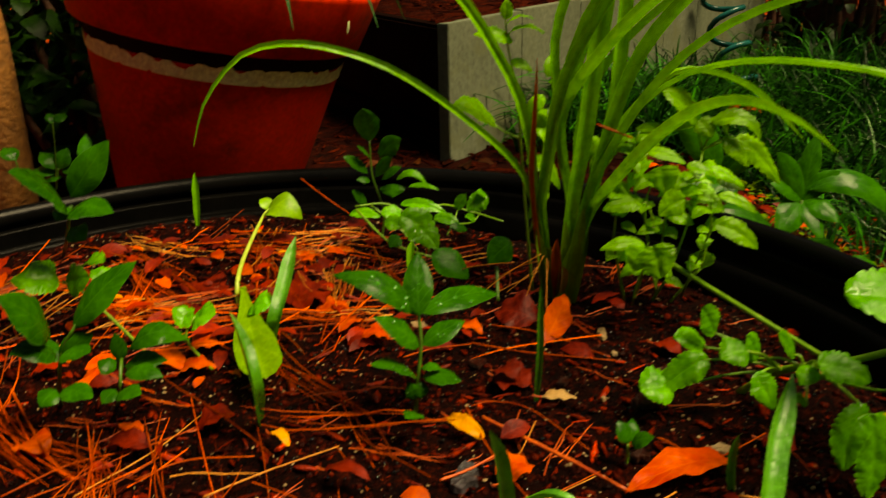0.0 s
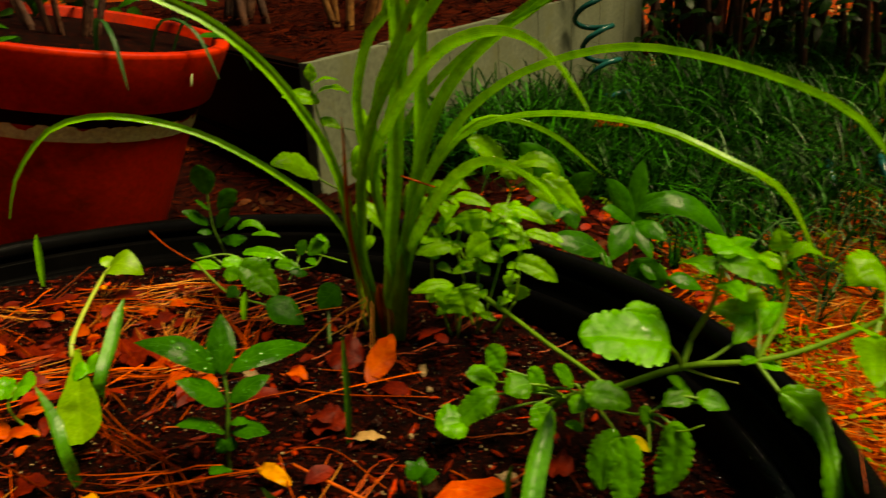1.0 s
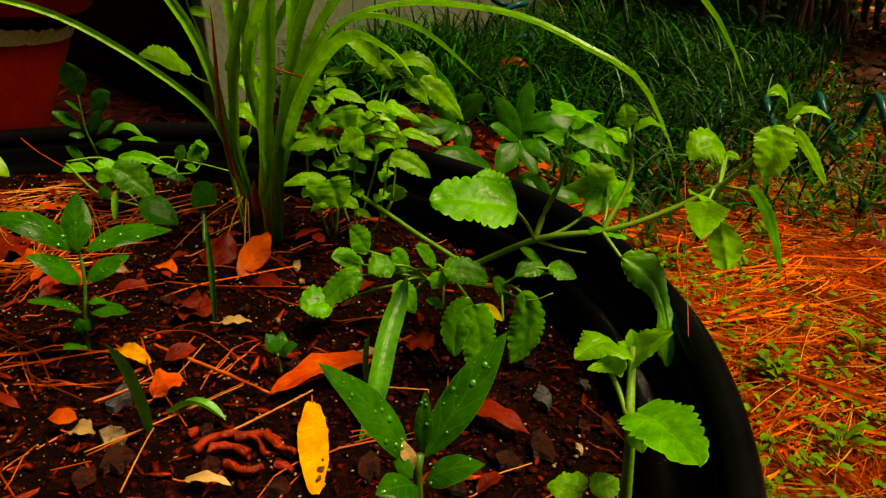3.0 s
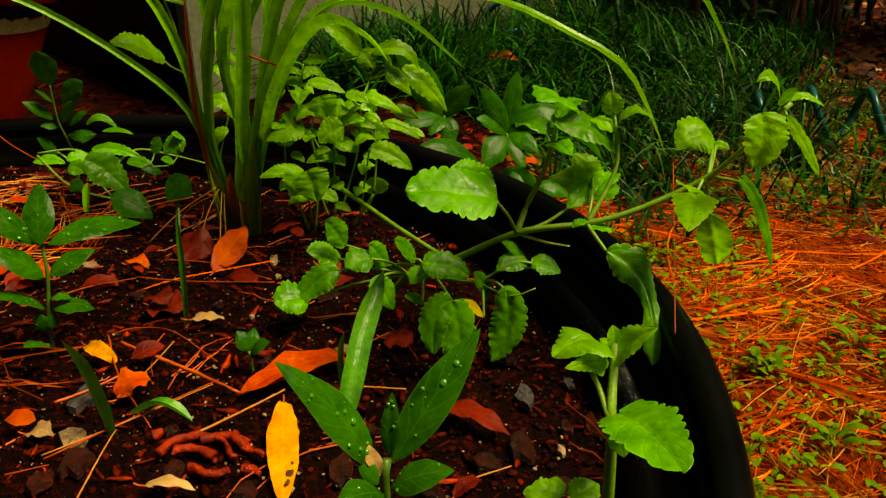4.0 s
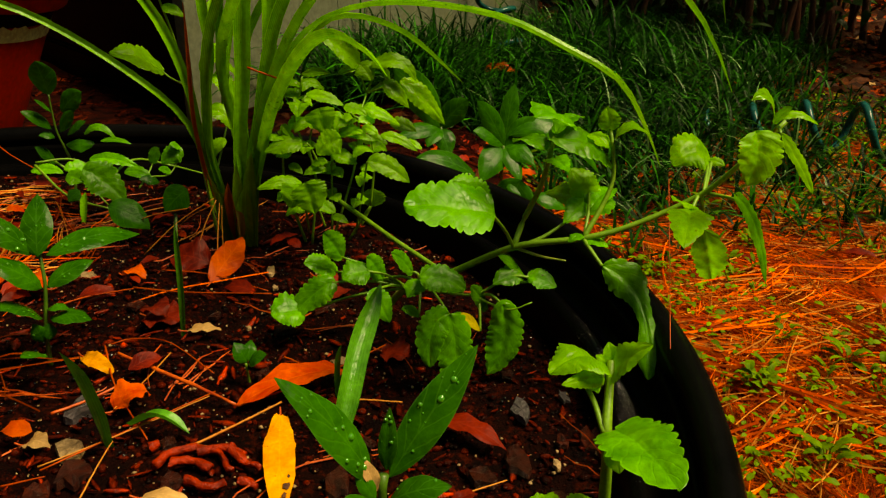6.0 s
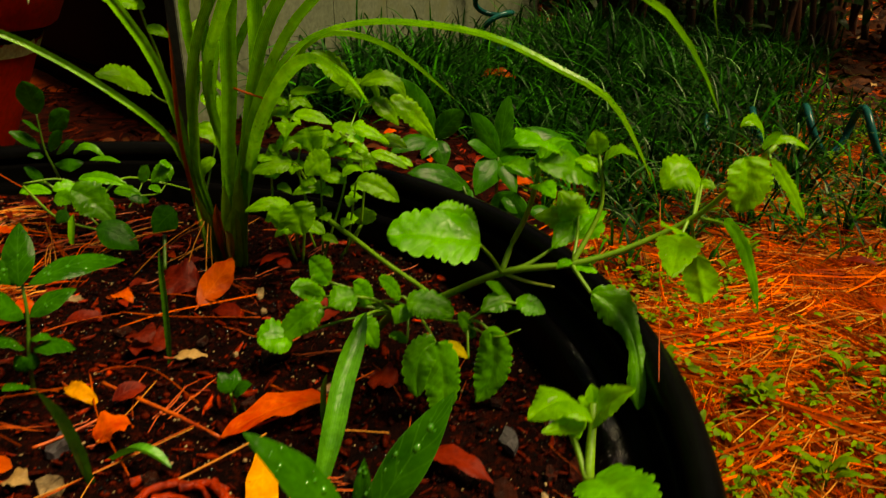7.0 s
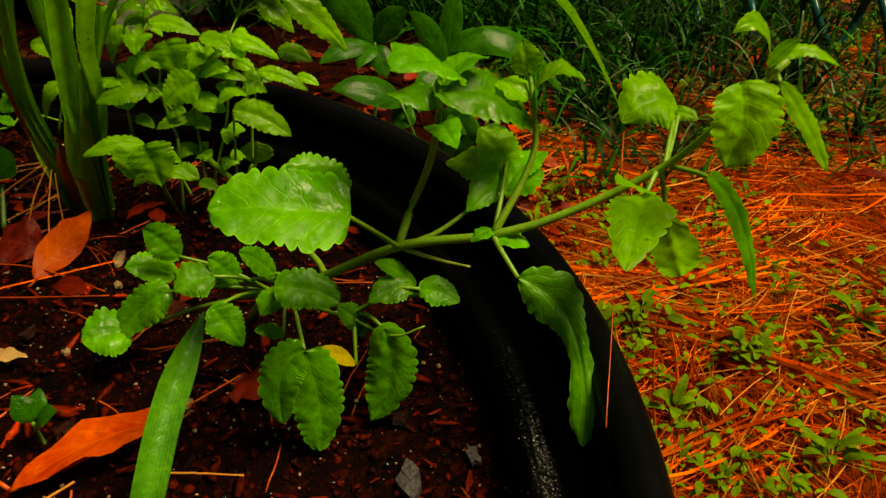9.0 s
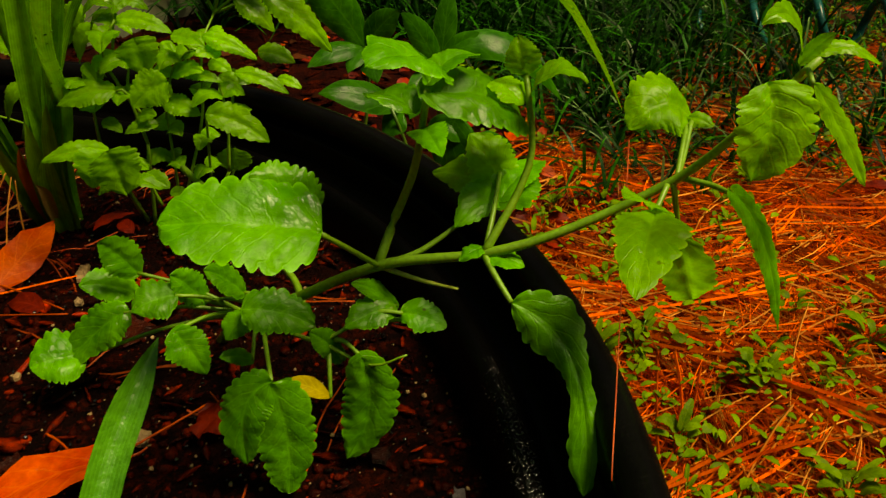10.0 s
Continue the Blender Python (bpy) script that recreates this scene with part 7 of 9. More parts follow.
leaf(rubB, (0.3930, 0.8380, 0.1670), (0.4480, 0.8350, 0.1730), (0.5020, 0.8320, 0.1180), 0.0323, (0.2723, -0.6725, 0.6882), 'gloss')

rubC = plant('broadleaf_seedling', (0.3500, 0.7800, 0.0200), 'low broadleaf seedling with wet shining leaves against the tub', 'plant')
stem(rubC, [(0.3600, 0.7700, 0.0000), (0.3480, 0.7750, 0.1000), (0.3350, 0.7800, 0.1450)], 0.0019, 0.0014, stem_dark)
leaf(rubC, (0.3430, 0.7850, 0.1410), (0.3095, 0.7820, 0.1596), (0.2760, 0.7790, 0.1640), 0.0319, (0.3120, -0.5697, 0.7603), 'gloss')
leaf(rubC, (0.3460, 0.7850, 0.1380), (0.3365, 0.7820, 0.1317), (0.3270, 0.7790, 0.1200), 0.0236, (-0.3238, -0.7407, 0.5887), 'gloss')
leaf(rubC, (0.3870, 0.7600, 0.1420), (0.3780, 0.7570, 0.1244), (0.3690, 0.7540, 0.0970), 0.0423, (-0.4980, -0.8109, 0.3073), 'gloss')
leaf(rubC, (0.3710, 0.7600, 0.1340), (0.3865, 0.7570, 0.1309), (0.4020, 0.7540, 0.1210), 0.0232, (0.1501, -0.7116, 0.6863), 'gloss')
leaf(rubC, (0.3950, 0.7400, 0.1280), (0.4125, 0.7370, 0.1253), (0.4300, 0.7340, 0.1150), 0.0202, (0.1799, -0.6146, 0.7680), 'gloss')

rimseed = plant('broadleaf_seedling', (-0.4146, 0.8600, 0.1761), 'small shaded seedlings in the mulch behind the tub', 'plant')
leaf(rimseed, (-0.4107, 0.8600, 0.1954), (-0.4192, 0.8629, 0.2069), (-0.4309, 0.8700, 0.2119), 0.0196, (0.3814, -0.5096, 0.7713), 'gloss')
leaf(rimseed, (-0.4076, 0.8600, 0.1953), (-0.4031, 0.8616, 0.2075), (-0.3987, 0.8700, 0.2165), 0.0203, (-0.0045, -0.9036, 0.4283), 'gloss')
leaf(rimseed, (-0.4151, 0.8600, 0.1890), (-0.4281, 0.8635, 0.1949), (-0.4412, 0.8700, 0.1929), 0.0226, (0.0049, -0.3482, 0.9374), 'gloss')
leaf(rimseed, (-0.4051, 0.8600, 0.1921), (-0.3973, 0.8635, 0.1971), (-0.3899, 0.8700, 0.1973), 0.0214, (0.0708, -0.5422, 0.8373), 'gloss')
leaf(rimseed, (-0.3766, 0.8600, 0.2107), (-0.3743, 0.8619, 0.2231), (-0.3749, 0.8700, 0.2331), 0.0135, (0.4048, -0.8460, 0.3470), 'gloss')
leaf(rimseed, (-0.3772, 0.8600, 0.2075), (-0.3679, 0.8629, 0.2145), (-0.3583, 0.8700, 0.2159), 0.0193, (-0.0364, -0.5991, 0.7999), 'gloss')
leaf(rimseed, (-0.4258, 0.8600, 0.1828), (-0.4182, 0.8648, 0.1865), (-0.4101, 0.8700, 0.1847), 0.0308, (-0.0855, -0.0542, 0.9949), 'gloss')
leaf(rimseed, (-0.4534, 0.8600, 0.2055), (-0.4608, 0.8634, 0.2144), (-0.4703, 0.8700, 0.2176), 0.0198, (0.3165, -0.4639, 0.8274), 'gloss')
leaf(rimseed, (-0.4029, 0.8600, 0.2482), (-0.3969, 0.8638, 0.2520), (-0.3916, 0.8700, 0.2518), 0.0137, (0.1693, -0.5024, 0.8479), 'gloss')
leaf(rimseed, (-0.4054, 0.8600, 0.2452), (-0.4082, 0.8637, 0.2520), (-0.4124, 0.8700, 0.2552), 0.0096, (0.3123, -0.5560, 0.7703), 'gloss')
stem(rimseed, [(-0.4153, 0.8600, 0.1729), (-0.4114, 0.8600, 0.1858), (-0.4086, 0.8600, 0.1966)], 0.0010, 0.0008, stem_dark)
stem(rimseed, [(-0.3896, 0.8600, 0.1758), (-0.3809, 0.8600, 0.1949), (-0.3760, 0.8600, 0.2107)], 0.0010, 0.0008, stem_dark)
stem(rimseed, [(-0.4523, 0.8600, 0.1767), (-0.4525, 0.8600, 0.1928), (-0.4534, 0.8600, 0.2055)], 0.0010, 0.0008, stem_dark)
stem(rimseed, [(-0.4153, 0.8600, 0.1729), (-0.4081, 0.8600, 0.2143), (-0.4043, 0.8600, 0.2476)], 0.0008, 0.0006, stem_dark)


# ---- loose litter ----
def needles(name, count, area, height, lengths, radius, material, label, seed, lift=0.004, category="needles", keep=None):
    """Fallen needles: thin, a little curved, three-sided, lying on a surface."""
    rr = random.Random(seed)
    verts, faces = [], []
    made = 0
    x = y = a = 0.0
    while made < count:
        if made and rr.random() < 0.5:
            # another needle of the same bundle
            x, y, a = x + rr.gauss(0, 0.004), y + rr.gauss(0, 0.004), a + rr.gauss(0, 0.10)
        else:
            px, py = area(rr)
            if keep and not keep(px, py, rr):
                continue
            x, y, a = px, py, rr.uniform(0, 2 * math.pi)
        made += 1
        ln = rr.uniform(*lengths)
        bow, z0, dz = rr.gauss(0, 0.10), rr.uniform(0, lift), rr.uniform(-lift, lift) * 0.6
        r = radius * rr.uniform(0.7, 1.25)
        k0 = len(verts)
        n = 5
        for i in range(n + 1):
            u = i / n - 0.5
            off = bow * ln * (0.25 - u * u) * 2
            px, py = x + math.cos(a) * u * ln - math.sin(a) * off, y + math.sin(a) * u * ln + math.cos(a) * off
            pz = height(px, py) + r * 0.6 + z0 + dz * u
            q = r * (1.0 if i < n else 0.35)
            for c, s in ((1, -0.6), (-1, -0.6), (0, 0.9)):
                verts.append((px - math.sin(a) * c * q, py + math.cos(a) * c * q, pz + s * q))
        for i in range(n):
            for c in range(3):
                d = (c + 1) % 3
                faces.append((k0 + i * 3 + c, k0 + i * 3 + d, k0 + i * 3 + 3 + d, k0 + i * 3 + 3 + c))
    ob = mesh_object(name, verts, faces, material, None, False)
    return tagged(ob, label, category, kind="stuff")


def in_tub(x, y, r=0.38):
    return (x - TUB[0]) ** 2 + (y - TUB[1]) ** 2 < r * r


def tub_area(rr):
    a, r = rr.uniform(0, 2 * math.pi), 0.391 * math.sqrt(rr.random())
    return TUB[0] + r * math.cos(a), TUB[1] + r * math.sin(a)


def soil_keep(x, y, rr):
    left = ease((0.10 - x) / 0.30) * 0.85 + 0.10
    back = ease((y - 0.43) / 0.22)
    if not in_tub(x, y, 0.345) or ((x + 0.04) / 0.10) ** 2 + ((y - 0.455) / 0.075) ** 2 < 1:
        return False
    return rr.random() < left * (0.34 + 0.66 * back)


def outside(x, y):
    return (x - TUB[0]) ** 2 + (y - TUB[1]) ** 2 > 0.462 ** 2


def straw_keep(x, y, rr):
    if y > 0.78 and x < 0.50 + 0.05 * noise.noise((x * 20, y * 20, 1)):
        return False
    return outside(x, y) and rr.random() < (0.25 if in_grass(x, y) else (1.0 - 0.75 * ease((x + y - 2.2) / 0.7)) * (1.0 - 0.6 * ease((y - 0.86 - 0.12 * noise.noise((x * 7, y * 7, 5))) / 0.12)))


def in_grass(x, y):
    """The dark grass patch between the white boards and the straw."""
    edge = 0.62 + 0.75 * (y - 0.95) + 0.06 * noise.noise((x * 4, y * 4, 9))
    left = CORNER.x + (y - CORNER.y) * 0.695 + 0.05
    return 0.96 < y < 3.2 and max(left, 0.56 - 0.40 * ease((y - 1.14) / 0.25)) < x < edge + 0.12 + 0.2 * noise.noise((x * 7, y * 7, 4)) + 0.22 * noise.noise((x * 40, y * 40, 2))


needles("pine_needles", 300, tub_area, soil_z, (0.05, 0.15), 0.00042, needle_mat, "fallen orange pine needles scattered over the soil", 11, 0.010, keep=soil_keep)
needles("pine_needles", 150, tub_area, soil_z, (0.03, 0.11), 0.00038, needle_tan, "fallen pale pine needles scattered over the soil", 12, 0.010, keep=soil_keep)
needles("pine_needles", 240, tub_area, soil_z, (0.012, 0.06), 0.0004, twig_mat, "fine red twigs scattered over the soil", 13, 0.005)
needles("pine_needles", 70, lambda rr: (rr.uniform(-0.36, 0.0), rr.uniform(0.33, 0.74)), soil_z, (0.05, 0.14), 0.00045, needle_mat, "orange pine needles heaped on the soil", 28, 0.016, keep=lambda x, y, rr: in_tub(x, y, 0.345))
needles("pine_straw", 30000, patch(0.72, 0.62, 1.32), ground_z, (0.03, 0.14), 0.00048, straw_mat, "thick layer of wet orange pine straw", 14, 0.012, keep=straw_keep)
needles("pine_straw", 8000, patch(0.72, 0.62, 1.3), ground_z, (0.05, 0.15), 0.0006, needle_tan, "pale pine needles over the straw", 15, 0.014, keep=straw_keep)
needles("pine_straw", 4000, patch(1.7, 1.7, 1.7), ground_z, (0.08, 0.2), 0.0011, straw_mat, "orange pine straw further off", 16, 0.014, keep=straw_keep)
needles("mulch_shreds", 3600, lambda rr: (rr.uniform(-0.8, 0.50), rr.uniform(0.80, 1.6)), ground_z, (0.015, 0.06), 0.0016, mulch_mat, "shredded red mulch behind the tub", 17, 0.012, keep=lambda x, y, rr: outside(x, y))
needles("mulch_shreds", 1800, lambda rr: (rr.uniform(-0.7, 1.0), rr.uniform(1.22, 2.6)), lambda x, y: 0.297, (0.015, 0.06), 0.0016, mulch_mat, "shredded red mulch on the raised bed", 18, 0.02, keep=lambda x, y, rr: y > CORNER.y + max((x - CORNER.x) * 1.44, -(x - CORNER.x) * 1.65) + 0.03)


mulch = sheet("mulch", [-1.4 + 0.03 * i for i in range(66)], [0.6 + 0.03 * i for i in range(46)], lambda x, y: ground_z(x, y) + (0.006 if not in_tub(x, y, 0.44) else -0.03) - 0.05 * ease((math.hypot((x + 0.28) / 0.85, (y - 1.15) / 0.5) - 0.9 + 0.2 * noise.noise((x * 5, y * 5, 2))) / 0.15), mulch_mat)
tagged(mulch, "dark red bark mulch between the tub and the pot", "mulch", kind="stuff")

bm = bmesh.new()
bmesh.ops.create_icosphere(bm, subdivisions=1, radius=1.0)
BLOB_V = [tuple(v.co) for v in bm.verts]
BLOB_F = [tuple(v.index for v in f.verts) for f in bm.faces]
bm.free()


def crumb_data(rr, p, r, verts, faces, flat=1.0):
    k0 = len(verts)
    sx, sy, sz = rr.uniform(0.6, 1.3), rr.uniform(0.6, 1.3), rr.uniform(0.5, 1.0) * flat
    tx, ty = rr.uniform(-0.4, 0.4) * (1 - flat), rr.uniform(-0.4, 0.4) * (1 - flat)
    for d in BLOB_V:
        q = r * rr.uniform(0.72, 1.2)
        verts.append((p[0] + d[0] * q * sx, p[1] + d[1] * q * sy, p[2] + d[2] * q * sz + (d[0] * sx * tx + d[1] * sy * ty) * q))
    for f in BLOB_F:
        faces.append(tuple(k0 + i for i in f))


def crumbs(name, count, sizes, material, label, seed, area=tub_area, height=soil_z, flat=1.0, lift=0.0):
    rr = random.Random(seed)
    verts, faces = [], []
    for _ in range(count):
        x, y = area(rr)
        r = sizes[0] + (sizes[1] - sizes[0]) * rr.random() ** 3
        crumb_data(rr, (x, y, height(x, y) + r * 0.15 + lift), r, verts, faces, flat)
    return tagged(mesh_object(name, verts, faces, material), label, "soil crumbs", kind="stuff")


crumbs("soil_crumbs", 22000, (0.0006, 0.0030), crumb_mat, "loose dark crumbs of wet soil", 21)
crumbs("bark_bits", 2600, (0.0007, 0.0042), flake_mat, "small wet reddish bark flakes in the soil", 22, flat=0.42)
crumbs("wet_glints", 3600, (0.0005, 0.0016), bead_mat, "glinting beads of water on the soil", 24, lift=0.0016)
# Pale grit; many specks are wet glints put in as pale colour.
crumbs("pale_grit", 3400, (0.0004, 0.0014), pale_chip, "pale specks for grit and painted wet glints in the soil", 23, lift=0.0016)


def bark_shreds(name, count, sizes, material, label, seed, area=tub_area):
    """Torn flat slivers of bark, each a bent strip with ragged ends."""
    rr = random.Random(seed)
    verts, faces = [], []
    for _ in range(count):
        x, y = area(rr)
        ln = sizes[0] + (sizes[1] - sizes[0]) * rr.random() ** 2
        wd, a = ln * rr.uniform(0.18, 0.55), rr.uniform(0, 6.283)
        rise, roll, bow = rr.uniform(-0.28, 0.28), rr.uniform(-0.5, 0.5), rr.uniform(-0.12, 0.25)
        z0 = soil_z(x, y) + rr.uniform(0.0004, 0.0026)
        c, q = math.cos(a), math.sin(a)
        k0, n = len(verts), 4
        for i in range(n + 1):
            u = i / n - 0.5
            h = wd * (0.5 - 1.3 * u * u) * rr.uniform(0.7, 1.25)
            for v, dz in ((-1, 0.0), (1, 0.0), (0, 0.22 * wd)):
                px, py = u * ln + rr.uniform(-0.04, 0.04) * ln, v * h
                verts.append((x + c * px - q * py, y + q * px + c * py, z0 + u * ln * rise + py * roll + dz + bow * ln * (0.25 - u * u)))
        for i in range(n):
            b = k0 + i * 3
            for e, f in ((0, 2), (2, 1), (1, 0)):
                faces.append((b + e, b + f, b + 3 + f, b + 3 + e))
    return tagged(mesh_object(name, verts, faces, material), label, "bark", kind="stuff")


bark_shreds("bark_shreds", 3000, (0.003, 0.014), flake_mat, "torn slivers of wet red bark in the soil", 26)
bark_shreds("bark_shreds", 640, (0.004, 0.018), curl_mat, "bright red slivers of wet bark on the soil", 27, lambda rr: (lambda p: p if rr.random() < 0.35 + 0.65 * ease((0.16 - p[0]) / 0.2) else (p[0] * 0.5 - 0.12, p[1]))(tub_area(rr)))
leaf_litter("leaf_scraps", 240, tub_area, red_leaf, "scraps of red dead leaves over the soil", 45, (0.008, 0.026), soil_z, soil_keep)
leaf_litter("leaf_scraps", 45, tub_area, orange_leaf, "scraps of orange dead leaves over the soil", 46, (0.008, 0.024), soil_z, soil_keep)
leaf_litter("leaf_scraps", 8, tub_area, amber_leaf, "scraps of amber dead leaves over the soil", 47, (0.006, 0.016), soil_z, soil_keep)


def weedy(x, y, rr):
    return outside(x, y) and not in_grass(x, y) and (x > 0.45 or y < 0.72) and noise.noise((x * 5.5, y * 5.5, 3.3)) + 0.35 * noise.noise((x * 17, y * 17, 6.3)) > rr.uniform(-0.3, 0.4)


leaf_litter("low_weeds", 7200, patch(0.95, 0.72, 0.98), weed_mat, "carpet of tiny green weeds in the straw", 48, (0.005, 0.013), lambda x, y: ground_z(x, y) + 0.008, weedy)

leaf_litter("leaf_litter", 90, patch(0.9, 0.55, 0.75), red_leaf, "red dead leaves in the straw", 49, (0.015, 0.045), ground_z, lambda x, y, rr: outside(x, y))
leaf_litter("leaf_litter", 45, patch(0.9, 0.55, 0.75), orange_leaf, "orange dead leaves in the straw", 50, (0.012, 0.04), ground_z, lambda x, y, rr: outside(x, y))


# ---- mondo grass ----
def grass(name, count, keep, lengths, width, material, label, seed):
    rr = random.Random(seed)
    verts, faces, uvs = [], [], []
    made = 0
    while made < count:
        x, y = rr.uniform(0.12, 2.2), rr.uniform(0.78, 3.2)
        if not keep(x, y):
            continue
        cx, cy = round(x / 0.055) * 0.055, round(y / 0.055) * 0.055
        x, y = x * 0.35 + cx * 0.65, y * 0.35 + cy * 0.65
        made += 1
        a, ln = rr.uniform(0, 6.283), rr.uniform(*lengths)
        out, rise = rr.uniform(0.25, 0.85), rr.uniform(0.45, 0.85)
        dx, dy = math.cos(a), math.sin(a)
        k0 = len(verts)
        n = 6
        z0 = ground_z(x, y) - 0.004
        for i in range(n + 1):
            u = i / n
            px, py = x + dx * out * ln * u ** 1.3, y + dy * out * ln * u ** 1.3
            pz = z0 + ln * rise * (1.25 * u - (0.35 + out * 0.75) * u * u)
            h = width / 2 * (1 - u ** 3) + 0.0002
            verts.append((px - dy * h, py + dx * h, max(pz, z0 + 0.003)))
            verts.append((px + dy * h, py - dx * h, max(pz, z0 + 0.003) + h * 0.4))
            uvs += [(0, u), (1, u)]
        for i in range(n):
            q = k0 + i * 2
            faces.append((q, q + 1, q + 3, q + 2))
    return tagged(mesh_object(name, verts, faces, material, uvs), label, "grass", kind="stuff")


grass("mondo_grass", 7600, in_grass, (0.13, 0.28), 0.0042, grass_mat, "dense patch of dark green mondo grass", 31)
# Highlights on the grass, put in as pale-coloured blades.
grass("mondo_grass", 620, in_grass, (0.14, 0.30), 0.0022, grass_pale, "pale blades painted as highlights in the dark grass", 32)
grass("mondo_grass", 2300, lambda x, y: 0.47 < x < 1.6 and 0.84 + 0.1 * noise.noise((x * 6, y * 6, 8)) < y < 1.5 and noise.noise((x * 9, y * 9, 3)) > -0.12, (0.05, 0.16), 0.0036, grass_mat, "scattered grass tufts at the edge of the straw", 34)
grass("mondo_grass", 1700, lambda x, y: max(CORNER.x + (y - CORNER.y) * 0.695 + 0.05, 0.13) < x < 0.62 and 1.24 < y < 1.75, (0.16, 0.31), 0.0042, grass_mat, "dark grass against the foot of the white boards", 35)
grass("mondo_grass", 1500, lambda x, y: 0.42 < x < 1.0 and 1.55 < y < 2.25 and x > CORNER.x + (y - CORNER.y) * 0.695 + 0.05, (0.22, 0.40), 0.0046, grass_mat, "tall dark grass by the end of the boards", 36)
grass("grass_wisps", 220, lambda x, y: 0.55 < x < 1.2 and 0.8 < y < 1.5, (0.08, 0.2), 0.0024, grass_pale, "thin pale grass at the edge of the straw", 33)


# ---- weeds in the straw ----
def weed(seed):
    rr = random.Random(seed)
    w = plant("weed", (0, 0, 0), "small green weed growing through the pine straw", "weed", "weeds in the straw")
    for k in range(rr.randrange(8, 12)):
        a, r = k * 2.4 + rr.random(), rr.uniform(0.004, 0.020)
        z = rr.uniform(0.004, 0.02)
        b = Vector((math.cos(a) * r * 0.4, math.sin(a) * r * 0.4, z))
        t = b + Vector((math.cos(a), math.sin(a), rr.uniform(-0.1, 0.7))) * rr.uniform(0.010, 0.024)
        leaf(w, tuple(b), tuple(b.lerp(t, 0.5) + Vector((0, 0, 0.003))), tuple(t), rr.uniform(0.005, 0.010), (0.05, -0.1, 1), "weed")
        if k % 4 == 0:
            stem(w, [(0, 0, -0.004), (b.x * 0.5, b.y * 0.5, z * 0.7), tuple(b)], 0.0007, 0.0005)
    return w


kinds = [weed(50 + i) for i in range(5)]
rr = random.Random(61)
spots = []
while len(spots) < 300:
    x, y = rr.uniform(0.42, 1.35), rr.uniform(-0.05, 1.45)
    thick = 0.35 + 0.65 * ease((noise.noise((x * 4.2, y * 4.2, 3.3)) + 0.25) / 0.5)
    if len(spots) > 262:
        a, r = rr.uniform(-0.1, 0.95), rr.uniform(0.47, 0.66)
        x, y, thick = TUB[0] + r * math.cos(a), TUB[1] + r * math.sin(a), 0.8
    elif len(spots) > 215:
        a, r = rr.uniform(-0.5, 0.75), rr.uniform(0.465, 0.56)
        x, y, thick = TUB[0] + r * math.cos(a), TUB[1] + r * math.sin(a), 1.0
    if outside(x, y) and not in_grass(x, y) and rr.random() < thick:
        spots.append((x, y))
for i, (x, y) in enumerate(spots):
    s = rr.uniform(0.5, 1.05)
    m = Matrix.LocRotScale((x, y, ground_z(x, y) + 0.004), Euler((rr.uniform(-0.2, 0.2), rr.uniform(-0.2, 0.2), rr.uniform(0, 6.28))), (s, s, s))
    if i < 5:
        kinds[i].matrix_basis = m
    else:
        copy_thing(kinds[i % 5], m)


# ---- dead leaves, twigs and chips in the tub ----

def fallen(base, mid, tip, width, normal, kind, label, fold=0.25):
    """A dead leaf lying on the soil."""
    lf = thing("fallen_leaf", base, label, "dead leaf")
    v, f, uv = leaf_data(base, mid, tip, width, normal, kind, fold, int(abs(base[0]) * 99991) % 997)
    part_data("blade", v, f, KINDS[kind], lf, "", uv)
    d = (Vector(base) - Vector(tip)).normalized() * 0.006
    stem(lf, [tuple(Vector(base) + d + Vector((0, 0, 0.001))), tuple(Vector(base) + d * 0.5), base], 0.0005, 0.0006, twig_mat)
    return lf


def twig(name, pts, r, material, label):
    n = max(8, len(pts) * (12 if r > 0.002 else 5))
    v, f = tube_data(pts, r, r * 0.7, n, 6)
    big = r > 0.002
    lump, fine = (0.7, 170) if big else (0.35, 420)
    v = [(x + lump * r * noise.noise((x * fine, y * fine, z * fine)), y + lump * r * noise.noise((y * fine, z * fine, x * fine)), z + 0.4 * r * noise.noise((z * fine, x * fine, y * fine))) for x, y, z in v]
    return tagged(mesh_object(name, v, f, material), label, "bark" if big else "twig")


